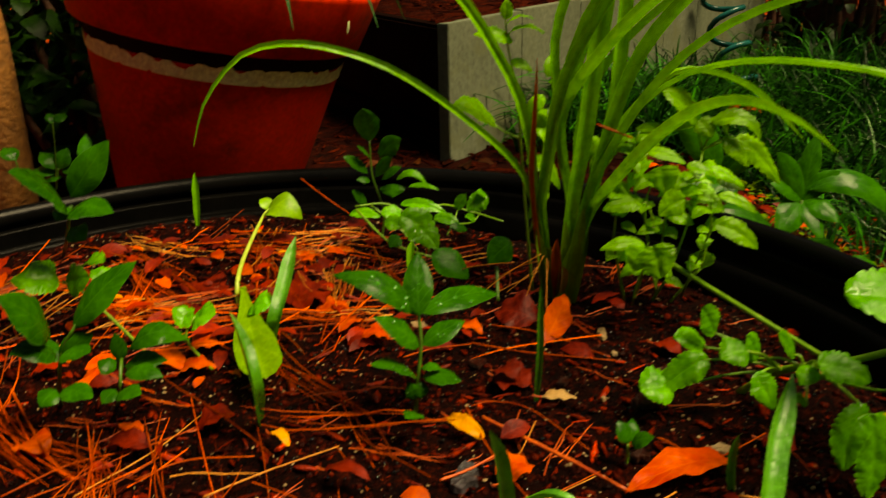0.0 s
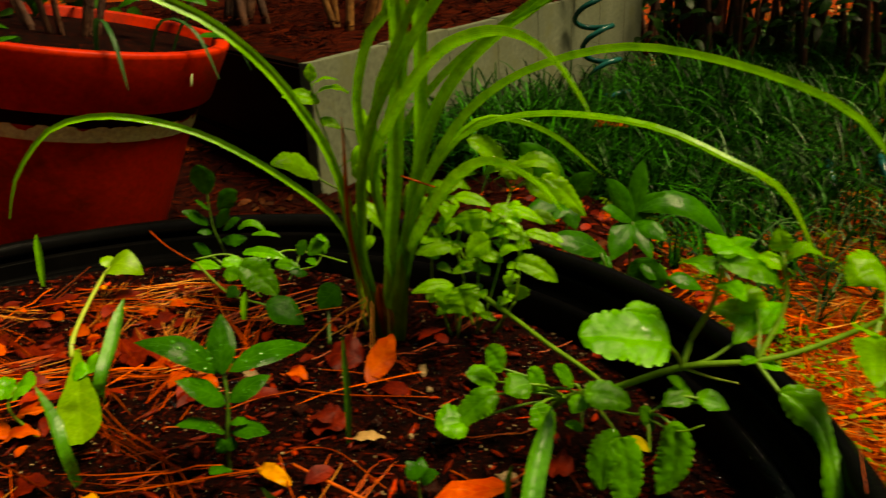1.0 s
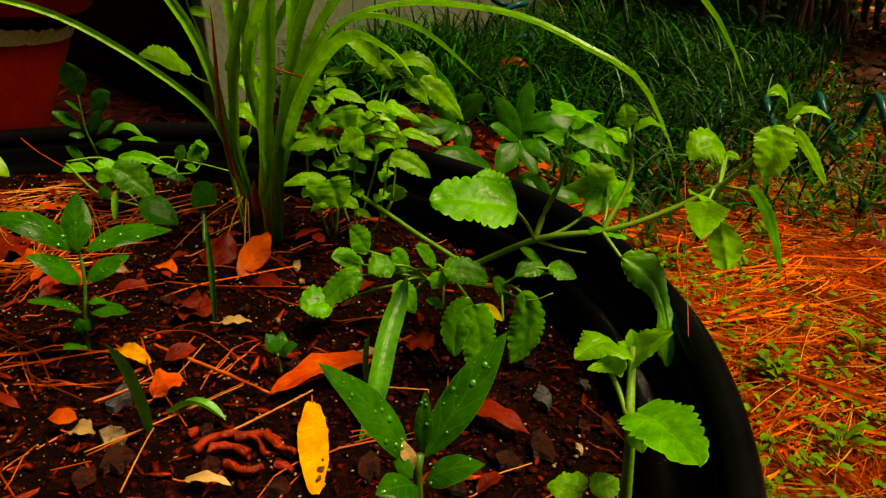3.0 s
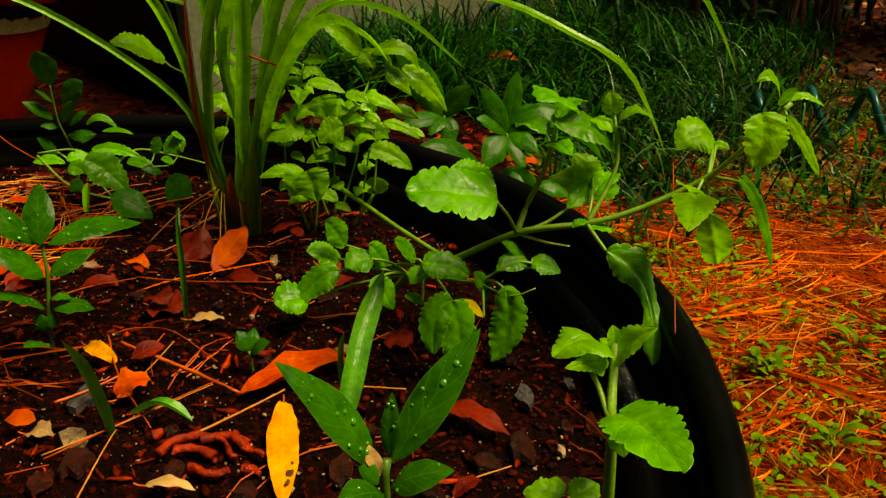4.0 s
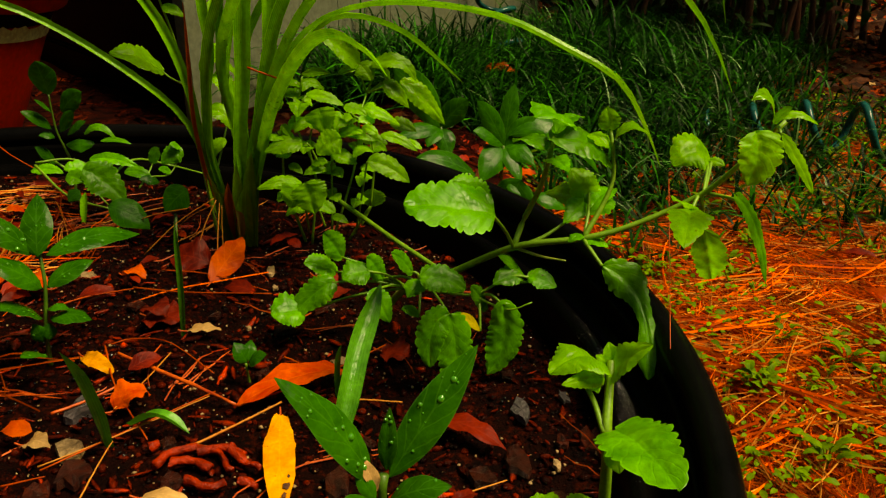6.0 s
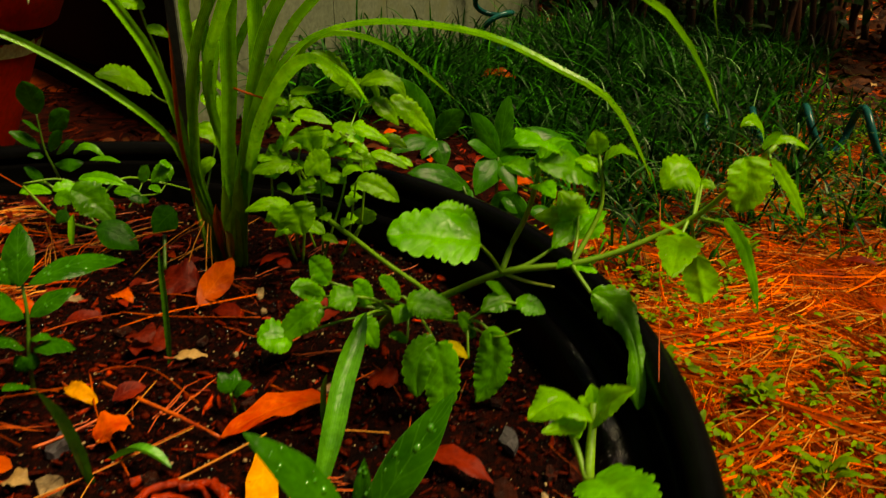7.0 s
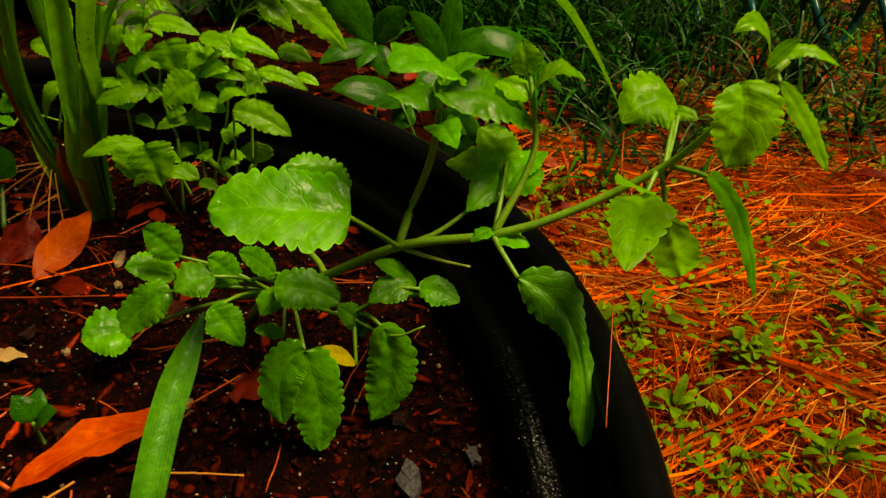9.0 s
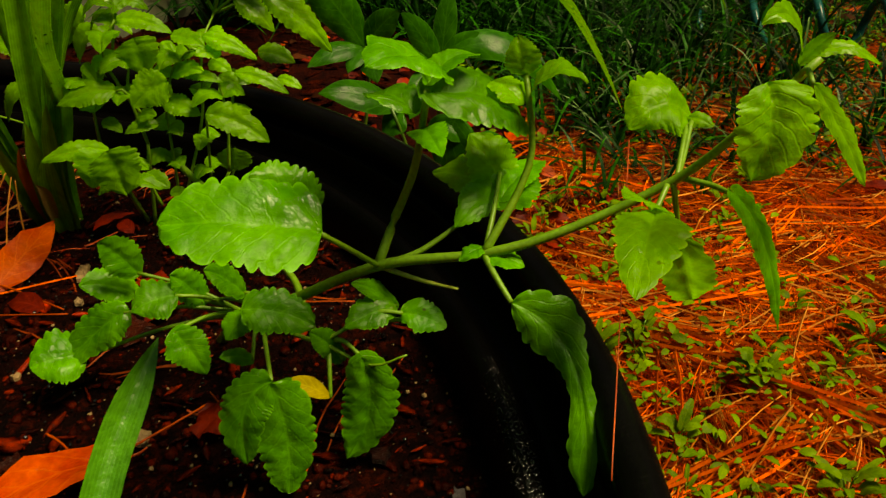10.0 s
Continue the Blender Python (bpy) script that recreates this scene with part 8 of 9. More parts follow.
def chip(name, at, w, h, material, label):
    """A flat, broken, irregular flake."""
    rr = random.Random(int(abs(at[0] * 7e4 + at[1] * 3e4)))
    bm = bmesh.new()
    n = rr.randrange(9, 14)
    turn = rr.uniform(0, 3)
    ring = []
    for k in range(n):
        a = 2 * math.pi * k / n + rr.uniform(-0.25, 0.25)
        q = rr.uniform(0.30, 0.60)
        ring.append((math.cos(a) * q * w, math.sin(a) * q * h))
    t = max(0.0012, 0.16 * min(w, h))
    z = [rr.uniform(-0.7, 0.9) * t for _ in range(n)]
    top = [bm.verts.new((at[0] + x, at[1] + y, at[2] + t * 0.5 + z[k])) for k, (x, y) in enumerate(ring)]
    low = [bm.verts.new((at[0] + x * 1.08, at[1] + y * 1.08, at[2] - t)) for x, y in ring]
    mid = bm.verts.new((at[0], at[1], at[2] + t * 0.8))
    for k in range(n):
        j = (k + 1) % n
        bm.faces.new((low[k], low[j], top[j], top[k]))
        bm.faces.new((top[k], top[j], mid))
    bm.faces.new(low[::-1])
    bmesh.ops.bevel(bm, geom=[e for e in bm.edges if len(e.link_faces) == 2 and e.calc_face_angle() > 0.6], offset=t * 0.12, segments=1, affect="EDGES")
    me = bpy.data.meshes.new(name)
    bm.to_mesh(me)
    bm.free()
    me.materials.append(material)
    return tagged(new(name, me), label, {"pebble": "stone"}.get(name, "chip"))


amber = fallen((0.1403, 0.3614, 0.1540), (0.1404, 0.3229, 0.1570), (0.1404, 0.2844, 0.1540), 0.0173, (0.0000, 0.0000, 1.0000), 'amber', 'long amber dead leaf lying flat on the soil', 0.25)
rr = random.Random(4)
for cx, cy, r in ((0.1442, 0.2990, 0.0021), (0.1425, 0.2925, 0.0012), (0.1448, 0.3060, 0.0008)):
    sv, sf = [(cx, cy, 0.1575)], []
    for k in range(14):
        a = 2 * math.pi * k / 14
        q = r * rr.uniform(0.6, 1.25)
        sv.append((cx + q * math.cos(a), cy + 1.5 * q * math.sin(a), 0.1569))
        sf.append((0, 1 + k, 1 + (k + 1) % 14))
    part_data("rot_spot", sv, sf, bark_mat, amber, "dark rotten spot")
fallen((0.1781, 0.4008, 0.1540), (0.1466, 0.3864, 0.1610), (0.1152, 0.3719, 0.1540), 0.0223, (0.0000, 0.0000, 1.0000), 'orange', 'long curled orange dead leaf on dark soil', 0.40)
fallen((0.0891, 0.5363, 0.1540), (0.1020, 0.5670, 0.1612), (0.1105, 0.6000, 0.1620), 0.0206, (0.5470, -0.2831, 0.7878), 'orange', 'bright orange dead leaf standing against the grass clump', 0.25)
fallen((0.0863, 0.5712, 0.1540), (0.0700, 0.5767, 0.1593), (0.0564, 0.5874, 0.1540), 0.0307, (-0.2293, -0.4236, 0.8764), 'red', 'red-brown dead leaf beside the grass clump', 0.25)
fallen((0.2219, 0.3419, 0.1540), (0.2383, 0.3255, 0.1600), (0.2548, 0.3092, 0.1540), 0.0157, (0.0000, 0.0000, 1.0000), 'red', 'crumpled red dead leaf on dark soil', 0.25)
fallen((0.0509, 0.3818, 0.1540), (0.0594, 0.3879, 0.1620), (0.0680, 0.3939, 0.1540), 0.0223, (0.0000, 0.0000, 1.0000), 'orange', 'crumpled orange dead leaf on dark soil', 0.25)
fallen((0.0212, 0.4436, 0.1540), (0.0300, 0.4309, 0.1595), (0.0423, 0.4215, 0.1540), 0.0109, (-0.2866, -0.2733, 0.9182), 'amber', 'small amber dead leaf on a twig', 0.25)
fallen((0.0803, 0.4660, 0.1540), (0.0911, 0.4648, 0.1560), (0.1019, 0.4636, 0.1540), 0.0112, (0.0000, 0.0000, 1.0000), 'dry', 'thin pale strip of dry leaf', 0.25)
fallen((0.0521, 0.4916, 0.1540), (0.0636, 0.4863, 0.1560), (0.0752, 0.4809, 0.1540), 0.0335, (0.0000, 0.0000, 1.0000), 'red', 'flat brown-red dead leaf half buried', 0.25)
fallen((0.2025, 0.4192, 0.1540), (0.2106, 0.4143, 0.1560), (0.2188, 0.4094, 0.1540), 0.0258, (0.0000, 0.0000, 1.0000), 'red', 'round dark red dead leaf', 0.25)
fallen((0.0764, 0.3053, 0.1540), (0.0882, 0.3016, 0.1580), (0.1001, 0.2978, 0.1540), 0.0077, (0.0000, 0.0000, 1.0000), 'dry', 'slim pale dry leaf on the soil', 0.25)
fallen((0.0112, 0.3570, 0.1540), (0.0176, 0.3549, 0.1580), (0.0240, 0.3528, 0.1540), 0.0134, (0.0000, 0.0000, 1.0000), 'dry', 'small tan leaf scrap', 0.25)
fallen((0.2175, 0.2712, 0.1540), (0.2252, 0.2760, 0.1580), (0.2330, 0.2809, 0.1540), 0.0086, (0.0000, 0.0000, 1.0000), 'red', 'dark red leaf scrap', 0.25)
fallen((0.1658, 0.5342, 0.1540), (0.1736, 0.5255, 0.1580), (0.1814, 0.5168, 0.1540), 0.0162, (0.0000, 0.0000, 1.0000), 'red', 'dark red leaf scrap', 0.25)
fallen((-0.2376, 0.5810, 0.1580), (-0.2197, 0.5840, 0.1650), (-0.2012, 0.5871, 0.1600), 0.0293, (-0.0535, -0.0089, 0.9985), 'orange', 'small curled orange leaf scrap among needles', 0.25)
fallen((-0.1860, 0.5556, 0.1580), (-0.1964, 0.5574, 0.1650), (-0.2080, 0.5595, 0.1600), 0.0204, (0.0880, -0.0154, 0.9960), 'orange', 'small curled orange leaf scrap among needles', 0.25)
fallen((-0.2203, 0.4769, 0.1580), (-0.2137, 0.4760, 0.1649), (-0.2056, 0.4748, 0.1600), 0.0233, (-0.1320, 0.0183, 0.9911), 'orange', 'small curled orange leaf scrap among needles', 0.25)
fallen((-0.1321, 0.6178, 0.1580), (-0.1233, 0.6136, 0.1650), (-0.1134, 0.6088, 0.1600), 0.0227, (-0.0864, 0.0414, 0.9954), 'orange', 'small curled orange leaf scrap among needles', 0.25)
fallen((-0.1594, 0.4918, 0.1580), (-0.1479, 0.4928, 0.1650), (-0.1353, 0.4940, 0.1600), 0.0167, (-0.0821, -0.0074, 0.9966), 'orange', 'small curled orange leaf scrap among needles', 0.25)
fallen((-0.1175, 0.4949, 0.1580), (-0.1120, 0.4943, 0.1649), (-0.1047, 0.4935, 0.1600), 0.0167, (-0.1530, 0.0162, 0.9881), 'amber', 'small curled amber leaf scrap among needles', 0.25)
fallen((-0.1114, 0.5943, 0.1580), (-0.0926, 0.6047, 0.1650), (-0.0733, 0.6154, 0.1600), 0.0570, (-0.0401, -0.0222, 0.9989), 'red', 'red dead leaf among pine needles', 0.25)
fallen((-0.2031, 0.6419, 0.1580), (-0.1800, 0.6208, 0.1650), (-0.1565, 0.5993, 0.1600), 0.0368, (-0.0234, 0.0214, 0.9995), 'red', 'red dead leaf among pine needles', 0.25)
fallen((-0.2484, 0.6622, 0.1580), (-0.2254, 0.6523, 0.1650), (-0.2019, 0.6421, 0.1600), 0.0475, (-0.0363, 0.0157, 0.9992), 'red', 'red dead leaf among pine needles', 0.25)
fallen((0.0275, 0.5517, 0.1580), (0.0356, 0.5456, 0.1650), (0.0446, 0.5389, 0.1600), 0.0147, (-0.0746, 0.0560, 0.9956), 'orange', 'small curled orange leaf scrap among needles', 0.25)
fallen((-0.0451, 0.3877, 0.1580), (-0.0319, 0.3818, 0.1650), (-0.0180, 0.3755, 0.1600), 0.0096, (-0.0611, 0.0277, 0.9977), 'red', 'red dead leaf among pine needles', 0.25)
fallen((-0.2239, 0.4095, 0.1580), (-0.2140, 0.4051, 0.1650), (-0.2031, 0.4002, 0.1600), 0.0212, (-0.0800, 0.0356, 0.9962), 'orange', 'orange dead leaf among pine needles', 0.25)
fallen((-0.1643, 0.5211, 0.1580), (-0.1521, 0.5231, 0.1650), (-0.1391, 0.5252, 0.1600), 0.0240, (-0.0771, -0.0127, 0.9969), 'orange', 'orange dead leaf among pine needles', 0.25)
fallen((-0.2842, 0.6681, 0.1580), (-0.2729, 0.6704, 0.1650), (-0.2606, 0.6729, 0.1600), 0.0263, (-0.0811, -0.0164, 0.9966), 'orange', 'orange dead leaf among pine needles', 0.25)
fallen((-0.1735, 0.6751, 0.1580), (-0.1600, 0.6605, 0.1650), (-0.1460, 0.6454, 0.1600), 0.0234, (-0.0335, 0.0362, 0.9988), 'red', 'red dead leaf among pine needles', 0.25)
fallen((-0.0812, 0.5740, 0.1580), (-0.0690, 0.5774, 0.1650), (-0.0560, 0.5811, 0.1600), 0.0253, (-0.0734, -0.0206, 0.9971), 'orange', 'orange dead leaf among pine needles', 0.25)
fallen((-0.1913, 0.5073, 0.1580), (-0.1736, 0.5009, 0.1650), (-0.1553, 0.4943, 0.1600), 0.0263, (-0.0491, 0.0178, 0.9986), 'orange', 'orange dead leaf among pine needles', 0.25)
fallen((-0.1180, 0.6736, 0.1580), (-0.1070, 0.6804, 0.1650), (-0.0952, 0.6876, 0.1600), 0.0248, (-0.0636, -0.0388, 0.9972), 'orange', 'orange dead leaf among pine needles', 0.25)
fallen((-0.0942, 0.7128, 0.1580), (-0.0812, 0.7020, 0.1650), (-0.0677, 0.6907, 0.1600), 0.0238, (-0.0445, 0.0371, 0.9983), 'orange', 'orange dead leaf among pine needles', 0.25)
fallen((-0.3014, 0.6787, 0.1580), (-0.2864, 0.6855, 0.1650), (-0.2708, 0.6927, 0.1600), 0.0244, (-0.0540, -0.0247, 0.9982), 'red', 'red dead leaf among pine needles', 0.25)
fallen((-0.2648, 0.7324, 0.1580), (-0.2576, 0.7332, 0.1650), (-0.2488, 0.7341, 0.1600), 0.0203, (-0.1225, -0.0135, 0.9924), 'orange', 'small curled orange leaf scrap among needles', 0.25)
fallen((-0.0626, 0.7118, 0.1580), (-0.0503, 0.7158, 0.1650), (-0.0371, 0.7201, 0.1600), 0.0257, (-0.0707, -0.0230, 0.9972), 'red', 'red dead leaf among pine needles', 0.25)
fallen((-0.0454, 0.5639, 0.1580), (-0.0521, 0.5536, 0.1650), (-0.0592, 0.5424, 0.1600), 0.0150, (0.0422, 0.0657, 0.9969), 'orange', 'small curled orange leaf scrap among needles', 0.25)
fallen((-0.0397, 0.5502, 0.1580), (-0.0315, 0.5463, 0.1650), (-0.0223, 0.5418, 0.1600), 0.0120, (-0.0924, 0.0449, 0.9947), 'orange', 'small curled orange leaf scrap among needles', 0.25)
fallen((0.0530, 0.4889, 0.1580), (0.0596, 0.4833, 0.1650), (0.0671, 0.4769, 0.1600), 0.0202, (-0.0819, 0.0699, 0.9942), 'red', 'red dead leaf among pine needles', 0.25)
fallen((-0.2390, 0.5080, 0.1580), (-0.2474, 0.4985, 0.1650), (-0.2564, 0.4883, 0.1600), 0.0211, (0.0503, 0.0567, 0.9971), 'orange', 'orange dead leaf among pine needles', 0.25)
fallen((-0.1271, 0.4265, 0.1580), (-0.1171, 0.4321, 0.1650), (-0.1062, 0.4381, 0.1600), 0.0197, (-0.0730, -0.0406, 0.9965), 'red', 'red dead leaf among pine needles', 0.25)
fallen((-0.0219, 0.5369, 0.1580), (-0.0313, 0.5354, 0.1650), (-0.0418, 0.5336, 0.1600), 0.0175, (0.0975, 0.0165, 0.9951), 'orange', 'orange dead leaf among pine needles', 0.25)
fallen((-0.3052, 0.5506, 0.1580), (-0.2851, 0.5279, 0.1650), (-0.2648, 0.5049, 0.1600), 0.0147, (-0.0217, 0.0245, 0.9995), 'orange', 'orange dead leaf among pine needles', 0.25)
fallen((-0.0818, 0.4205, 0.1580), (-0.0755, 0.4140, 0.1650), (-0.0682, 0.4066, 0.1600), 0.0071, (-0.0718, 0.0731, 0.9947), 'amber', 'small curled amber leaf scrap among needles', 0.25)
twig('twig', [(0.0422, 0.4405, 0.1560), (0.0779, 0.4088, 0.1560), (0.0969, 0.3914, 0.1560), (0.1160, 0.3726, 0.1560)], 0.00130, twig_mat, 'red-brown twig lying on the soil')
twig('twig', [(0.0739, 0.4362, 0.1560), (0.0626, 0.4054, 0.1560), (0.0507, 0.3800, 0.1560)], 0.00048, needle_tan, 'pale straw lying on the soil')
twig('pine_needle', [(0.0248, 0.3320, 0.1560), (0.0573, 0.3556, 0.1560), (0.1040, 0.3878, 0.1560)], 0.00048, needle_mat, 'long orange pine needle on the soil')
twig('pine_needle', [(0.0230, 0.3350, 0.1560), (0.0599, 0.3566, 0.1560), (0.1012, 0.3837, 0.1560)], 0.00041, needle_tan, 'long tan pine needle on the soil')
twig('pine_needle', [(0.0932, 0.3376, 0.1560), (0.1147, 0.3517, 0.1560), (0.1411, 0.3709, 0.1560)], 0.00075, needle_tan, 'tan pine needle bundle on the soil')
twig('twig', [(0.0324, 0.4520, 0.1560), (0.0477, 0.4021, 0.1560), (0.0730, 0.3484, 0.1560)], 0.00061, needle_mat, 'thin orange twig on the soil')
twig('pine_needle', [(0.0356, 0.4528, 0.1560), (0.0480, 0.4578, 0.1560), (0.0713, 0.4493, 0.1560), (0.1019, 0.4075, 0.1560)], 0.00041, needle_mat, 'curved orange pine needle on the soil')
twig('pine_needle', [(-0.0108, 0.5140, 0.1560), (0.0089, 0.5253, 0.1560), (0.0365, 0.5321, 0.1560)], 0.00061, needle_mat, 'orange pine needle on the soil')
twig('pine_needle', [(0.0358, 0.5341, 0.1560), (0.0743, 0.5198, 0.1560), (0.1341, 0.5072, 0.1560)], 0.00061, needle_mat, 'orange pine needle on the soil')
twig('twig', [(0.0180, 0.3811, 0.1560), (0.0334, 0.3903, 0.1560), (0.0503, 0.4046, 0.1560)], 0.00090, twig_mat, 'red-brown twig lying on the soil')
twig('pine_needle', [(0.0475, 0.2997, 0.1560), (0.0521, 0.3323, 0.1560), (0.0555, 0.3501, 0.1560)], 0.00048, needle_tan, 'tan pine needle on the soil')
twig('pine_needle', [(0.0095, 0.3230, 0.1560), (0.0286, 0.3271, 0.1560)], 0.00054, needle_mat, 'orange pine needle on the soil')
twig('twig', [(0.2250, 0.2792, 0.1560), (0.2485, 0.2856, 0.1560)], 0.00048, needle_tan, 'short pale straw on the soil')
twig('twig', [(0.1728, 0.3682, 0.1560), (0.1891, 0.3644, 0.1560), (0.2074, 0.3590, 0.1560)], 0.00061, needle_tan, 'pale straw lying on dark soil')
twig('pine_needle', [(0.1174, 0.3712, 0.1560), (0.1491, 0.3857, 0.1560), (0.1795, 0.4048, 0.1560), (0.2048, 0.4224, 0.1560)], 0.00068, needle_mat, 'long orange pine needle across a dead leaf')
twig('pine_needle', [(0.1427, 0.4191, 0.1560), (0.1512, 0.4103, 0.1560), (0.1596, 0.3951, 0.1560)], 0.00054, needle_mat, 'curved orange pine needle')
twig('pine_needle', [(-0.2153, 0.3685, 0.1560), (-0.1889, 0.3972, 0.1560), (-0.1529, 0.4128, 0.1560), (-0.1153, 0.4442, 0.1560)], 0.00061, needle_mat, 'long orange pine needle on the soil')
twig('pine_needle', [(-0.1758, 0.3683, 0.1560), (-0.1476, 0.4074, 0.1560), (-0.1296, 0.4475, 0.1560)], 0.00054, needle_tan, 'tan pine needle on the soil')
twig('pine_needle', [(-0.1063, 0.3681, 0.1560), (-0.0782, 0.3891, 0.1560), (-0.0409, 0.4120, 0.1560)], 0.00061, needle_tan, 'tan pine needle on the soil')
twig('pine_needle', [(-0.1478, 0.3822, 0.1560), (-0.1254, 0.3994, 0.1560), (-0.0878, 0.4028, 0.1560)], 0.00054, needle_mat, 'orange pine needle on the soil')
twig('pine_needle', [(-0.2560, 0.4606, 0.1650), (-0.2023, 0.3955, 0.1650), (-0.1751, 0.3708, 0.1650)], 0.00082, needle_mat, 'bundle of orange pine needles')
twig('pine_needle', [(-0.1380, 0.8100, 0.2000), (-0.1041, 0.7593, 0.1950), (-0.0779, 0.7579, 0.1750)], 0.00061, needle_mat, 'red pine needle leaning on the tub wall')
twig('pine_needle', [(0.0518, 0.5613, 0.1560), (0.0883, 0.5473, 0.1560), (0.1313, 0.5121, 0.1560)], 0.00061, needle_mat, 'orange pine needle on the soil')
twig('pine_needle', [(0.0342, 0.5957, 0.1550), (0.0629, 0.5979, 0.1799), (0.0915, 0.6000, 0.1968)], 0.0005, needle_tan, 'tan pine needle leaning on the grass clump')
twig('pine_needle', [(0.0743, 0.5797, 0.1550), (0.0837, 0.5898, 0.1792), (0.0931, 0.6000, 0.1953)], 0.0005, needle_tan, 'tan pine needle leaning on the grass clump')
twig('pine_needle', [(0.0927, 0.5605, 0.1550), (0.0940, 0.5802, 0.1779), (0.0954, 0.6000, 0.1928)], 0.0005, needle_tan, 'tan pine needle leaning on the grass clump')
twig('pine_needle', [(0.0492, 0.6307, 0.1550), (0.0694, 0.6153, 0.1769), (0.0896, 0.6000, 0.1909)], 0.0005, needle_tan, 'tan pine needle leaning on the grass clump')
twig('pine_needle', [(0.0021, 0.6453, 0.1550), (0.0362, 0.6227, 0.1764), (0.0702, 0.6000, 0.1898)], 0.0005, needle_tan, 'tan pine needle leaning on the grass clump')
twig('pine_needle', [(0.0948, 0.5928, 0.1550), (0.0958, 0.5964, 0.1767), (0.0968, 0.6000, 0.1904)], 0.0005, needle_tan, 'tan pine needle leaning on the grass clump')
twig('pine_needle', [(0.1268, 0.5900, 0.2996), (0.1517, 0.5850, 0.2903)], 0.0009, needle_mat, 'red pine needle caught in the grass clump')
fallen((0.5400, 1.6100, 0.0830), (0.5720, 1.5920, 0.0950), (0.6080, 1.5740, 0.0850), 0.0340, (0.0, -0.4, 0.9), 'orange', 'bright orange dead leaf caught on the grass', 0.25)
twig('pine_needle', [(0.3930, 0.4430, 0.2480), (0.3610, 0.3685, 0.2320), (0.3290, 0.2940, 0.2160)], 0.0003, twig_mat, 'long pine needle hanging from a balm leaf')
twig('bark_curl', [(0.0784, 0.3279, 0.1550), (0.0850, 0.3358, 0.1550), (0.0972, 0.3382, 0.1550), (0.1107, 0.3320, 0.1550), (0.1160, 0.3168, 0.1550)], 0.00280, curl_mat, 'red curl of wet bark on the soil')
twig('bark_curl', [(0.1160, 0.3367, 0.1550), (0.1221, 0.3245, 0.1550), (0.1306, 0.3167, 0.1550)], 0.00280, curl_mat, 'red curl of wet bark on the soil')
twig('bark_curl', [(0.0954, 0.3145, 0.1550), (0.1061, 0.3068, 0.1550), (0.1149, 0.3085, 0.1550)], 0.00280, curl_mat, 'red curl of wet bark on the soil')
twig('bark_curl', [(0.0752, 0.3431, 0.1550), (0.0797, 0.3447, 0.1550)], 0.00280, curl_mat, 'red curl of wet bark on the soil')
twig('bark_curl', [(0.0860, 0.3275, 0.1550), (0.0966, 0.3291, 0.1550), (0.1060, 0.3212, 0.1550)], 0.00280, curl_mat, 'red curl of wet bark on the soil')
twig('bark_curl', [(0.0988, 0.3351, 0.1550), (0.1127, 0.3364, 0.1550), (0.1230, 0.3298, 0.1550)], 0.00280, curl_mat, 'red curl of wet bark on the soil')
twig('bark_curl', [(0.1223, 0.3088, 0.1550), (0.1291, 0.3034, 0.1550)], 0.00280, curl_mat, 'red curl of wet bark on the soil')
chip('pebble', (0.2717, 0.3429, 0.1530), 0.0121, 0.0241, pebble_mat, 'flat grey pebble on dark soil')
chip('pebble', (0.2993, 0.3525, 0.1530), 0.0059, 0.0118, pebble_mat, 'small grey pebble on dark soil')
chip('bark_chip', (0.2588, 0.3042, 0.1530), 0.0136, 0.0234, chip_mat, 'reddish bark chip on dark soil')
chip('bark_chip', (0.2768, 0.2955, 0.1530), 0.0041, 0.0085, pale_chip, 'small pale chip on dark soil')
chip('wood_chip', (0.0352, 0.3502, 0.1530), 0.0169, 0.0152, pale_chip, 'pale wood chip on the soil')
chip('bark_chip', (0.0396, 0.3305, 0.1530), 0.0157, 0.0203, chip_mat, 'dark red bark chip on the soil')
chip('pebble', (0.0306, 0.3870, 0.1530), 0.0139, 0.0212, pebble_mat, 'grey stone on the soil')
chip('bark_chip', (0.0870, 0.3168, 0.1530), 0.0119, 0.0161, chip_mat, 'dark red bark chip on the soil')
chip('bark_chip', (0.1678, 0.3022, 0.1530), 0.0114, 0.0206, chip_mat, 'dark red bark chip on the soil')
chip('bark_chip', (0.2387, 0.2936, 0.1530), 0.0143, 0.0155, chip_mat, 'dark red bark chip on the soil')
chip('bark_chip', (0.3028, 0.3094, 0.1530), 0.0141, 0.0221, chip_mat, 'dark red bark chip on the soil')
chip('bark_chip', (0.2082, 0.2786, 0.1530), 0.0110, 0.0119, chip_mat, 'dark red bark chip on the soil')
chip('bark_chip', (0.0831, 0.3492, 0.1530), 0.0095, 0.0114, chip_mat, 'dark red bark chip on the soil')
chip('bark_chip', (0.1310, 0.4071, 0.1530), 0.0104, 0.0125, chip_mat, 'dark red bark chip on the soil')
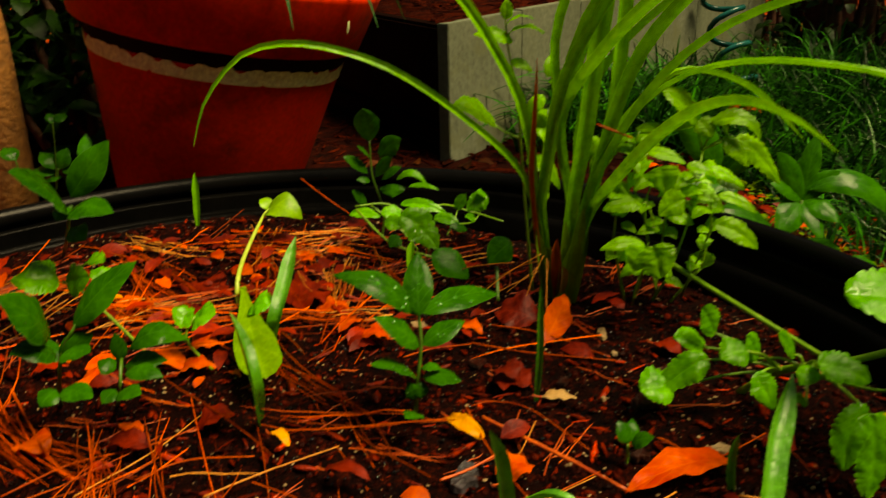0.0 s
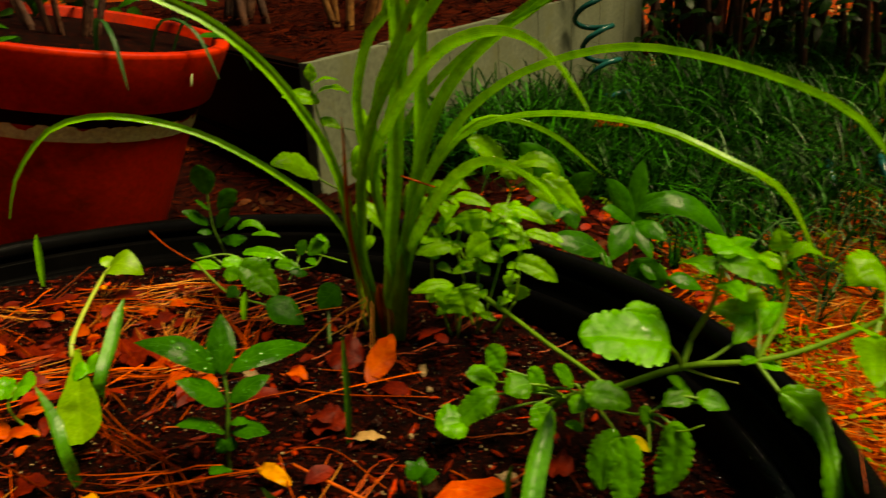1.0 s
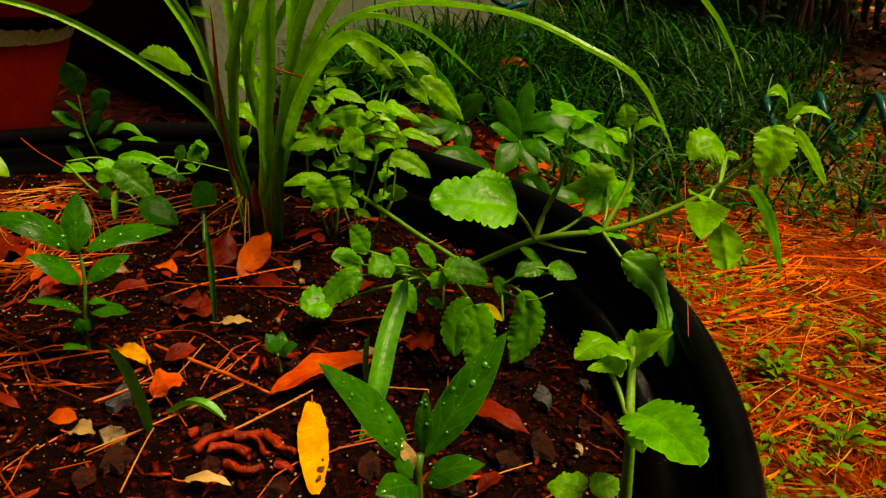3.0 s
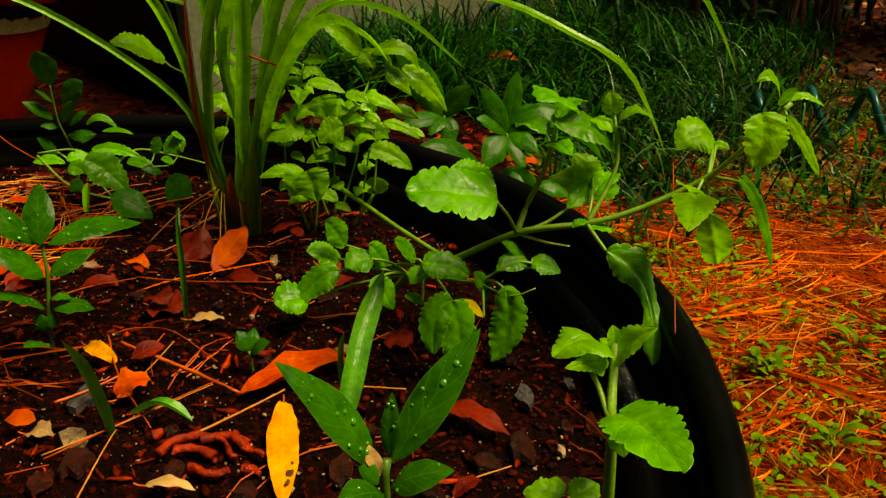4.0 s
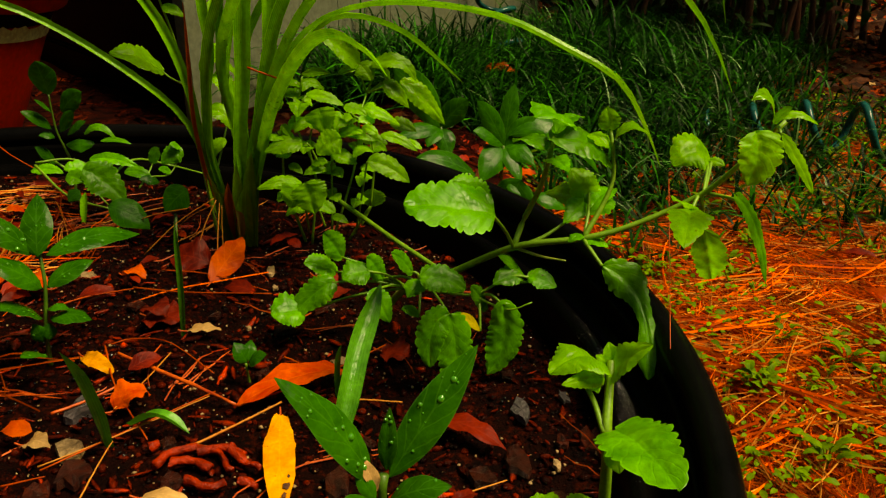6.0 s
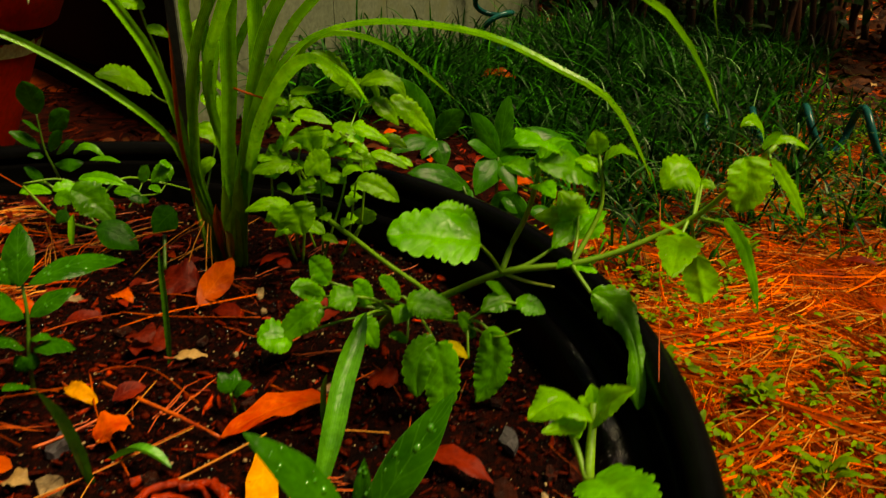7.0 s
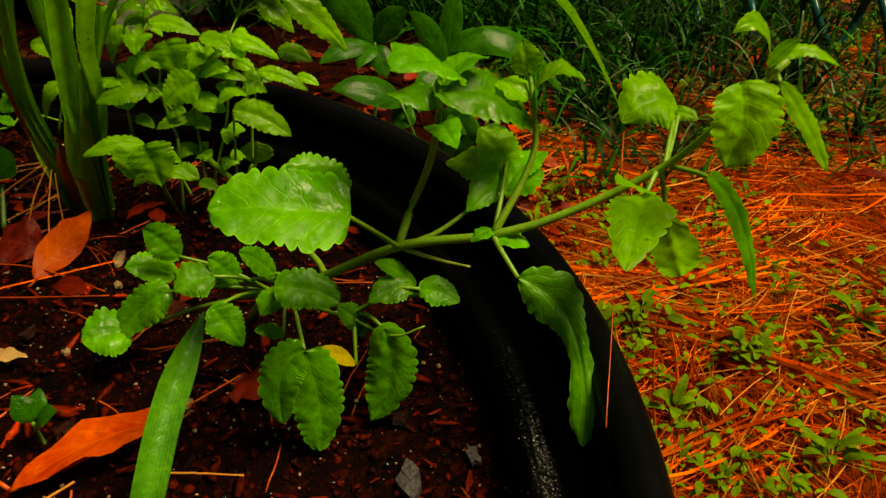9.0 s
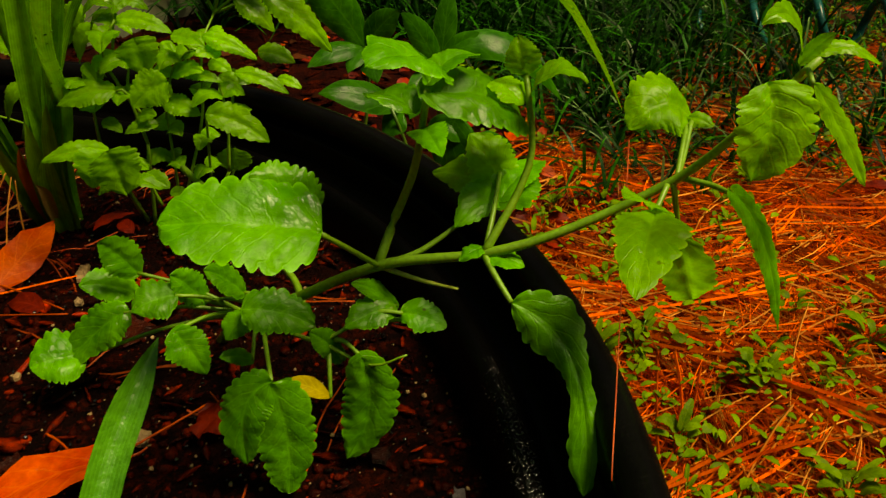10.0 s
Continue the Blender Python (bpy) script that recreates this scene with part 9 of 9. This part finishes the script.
chip('bark_chip', (0.1605, 0.3955, 0.1530), 0.0088, 0.0110, chip_mat, 'dark red bark chip on the soil')
chip('bark_chip', (0.0959, 0.4856, 0.1530), 0.0095, 0.0114, chip_mat, 'dark red bark chip on the soil')
chip('bark_chip', (0.2854, 0.3126, 0.1530), 0.0073, 0.0110, chip_mat, 'dark red bark chip on the soil')
chip('bark_chip', (0.1409, 0.4615, 0.1530), 0.0152, 0.0151, chip_mat, 'dark red bark chip on the soil')
chip('bark_chip', (0.1640, 0.4901, 0.1530), 0.0239, 0.0186, chip_mat, 'dark red bark chip on the soil')
chip('bark_chip', (0.1842, 0.3309, 0.1530), 0.0091, 0.0131, chip_mat, 'dark red bark chip on the soil')
chip('bark_chip', (0.0248, 0.3198, 0.1530), 0.0124, 0.0168, chip_mat, 'dark red bark chip on the soil')
chip('bark_chip', (0.1227, 0.2941, 0.1530), 0.0170, 0.0153, chip_mat, 'dark red bark chip on the soil')
chip('bark_chip', (0.0407, 0.5123, 0.1530), 0.0109, 0.0121, chip_mat, 'dark red bark chip on the soil')
chip('wood_chip', (0.1781, 0.4116, 0.1530), 0.0140, 0.0088, pale_chip, 'pale wood chip on the soil')
chip('wood_chip', (0.1325, 0.5525, 0.1530), 0.0061, 0.0158, pale_chip, 'pale wood chip on the soil')
chip('wood_chip', (0.1361, 0.5223, 0.1530), 0.0042, 0.0060, pale_chip, 'pale wood chip on the soil')
chip('wood_chip', (0.1190, 0.4655, 0.1530), 0.0038, 0.0055, pale_chip, 'pale wood chip on the soil')
chip('wood_chip', (-0.0020, 0.5665, 0.1530), 0.0138, 0.0100, pale_chip, 'pale wood chip on the soil')
chip('bark_chip', (0.2731, 0.3815, 0.1530), 0.0075, 0.0098, chip_mat, 'dark red bark chip on the soil')
chip('bark_chip', (0.2691, 0.2716, 0.1530), 0.0112, 0.0121, chip_mat, 'dark red bark chip on the soil')
chip('bark_chip', (0.3397, 0.3452, 0.1530), 0.0100, 0.0145, chip_mat, 'dark red bark chip on the soil')
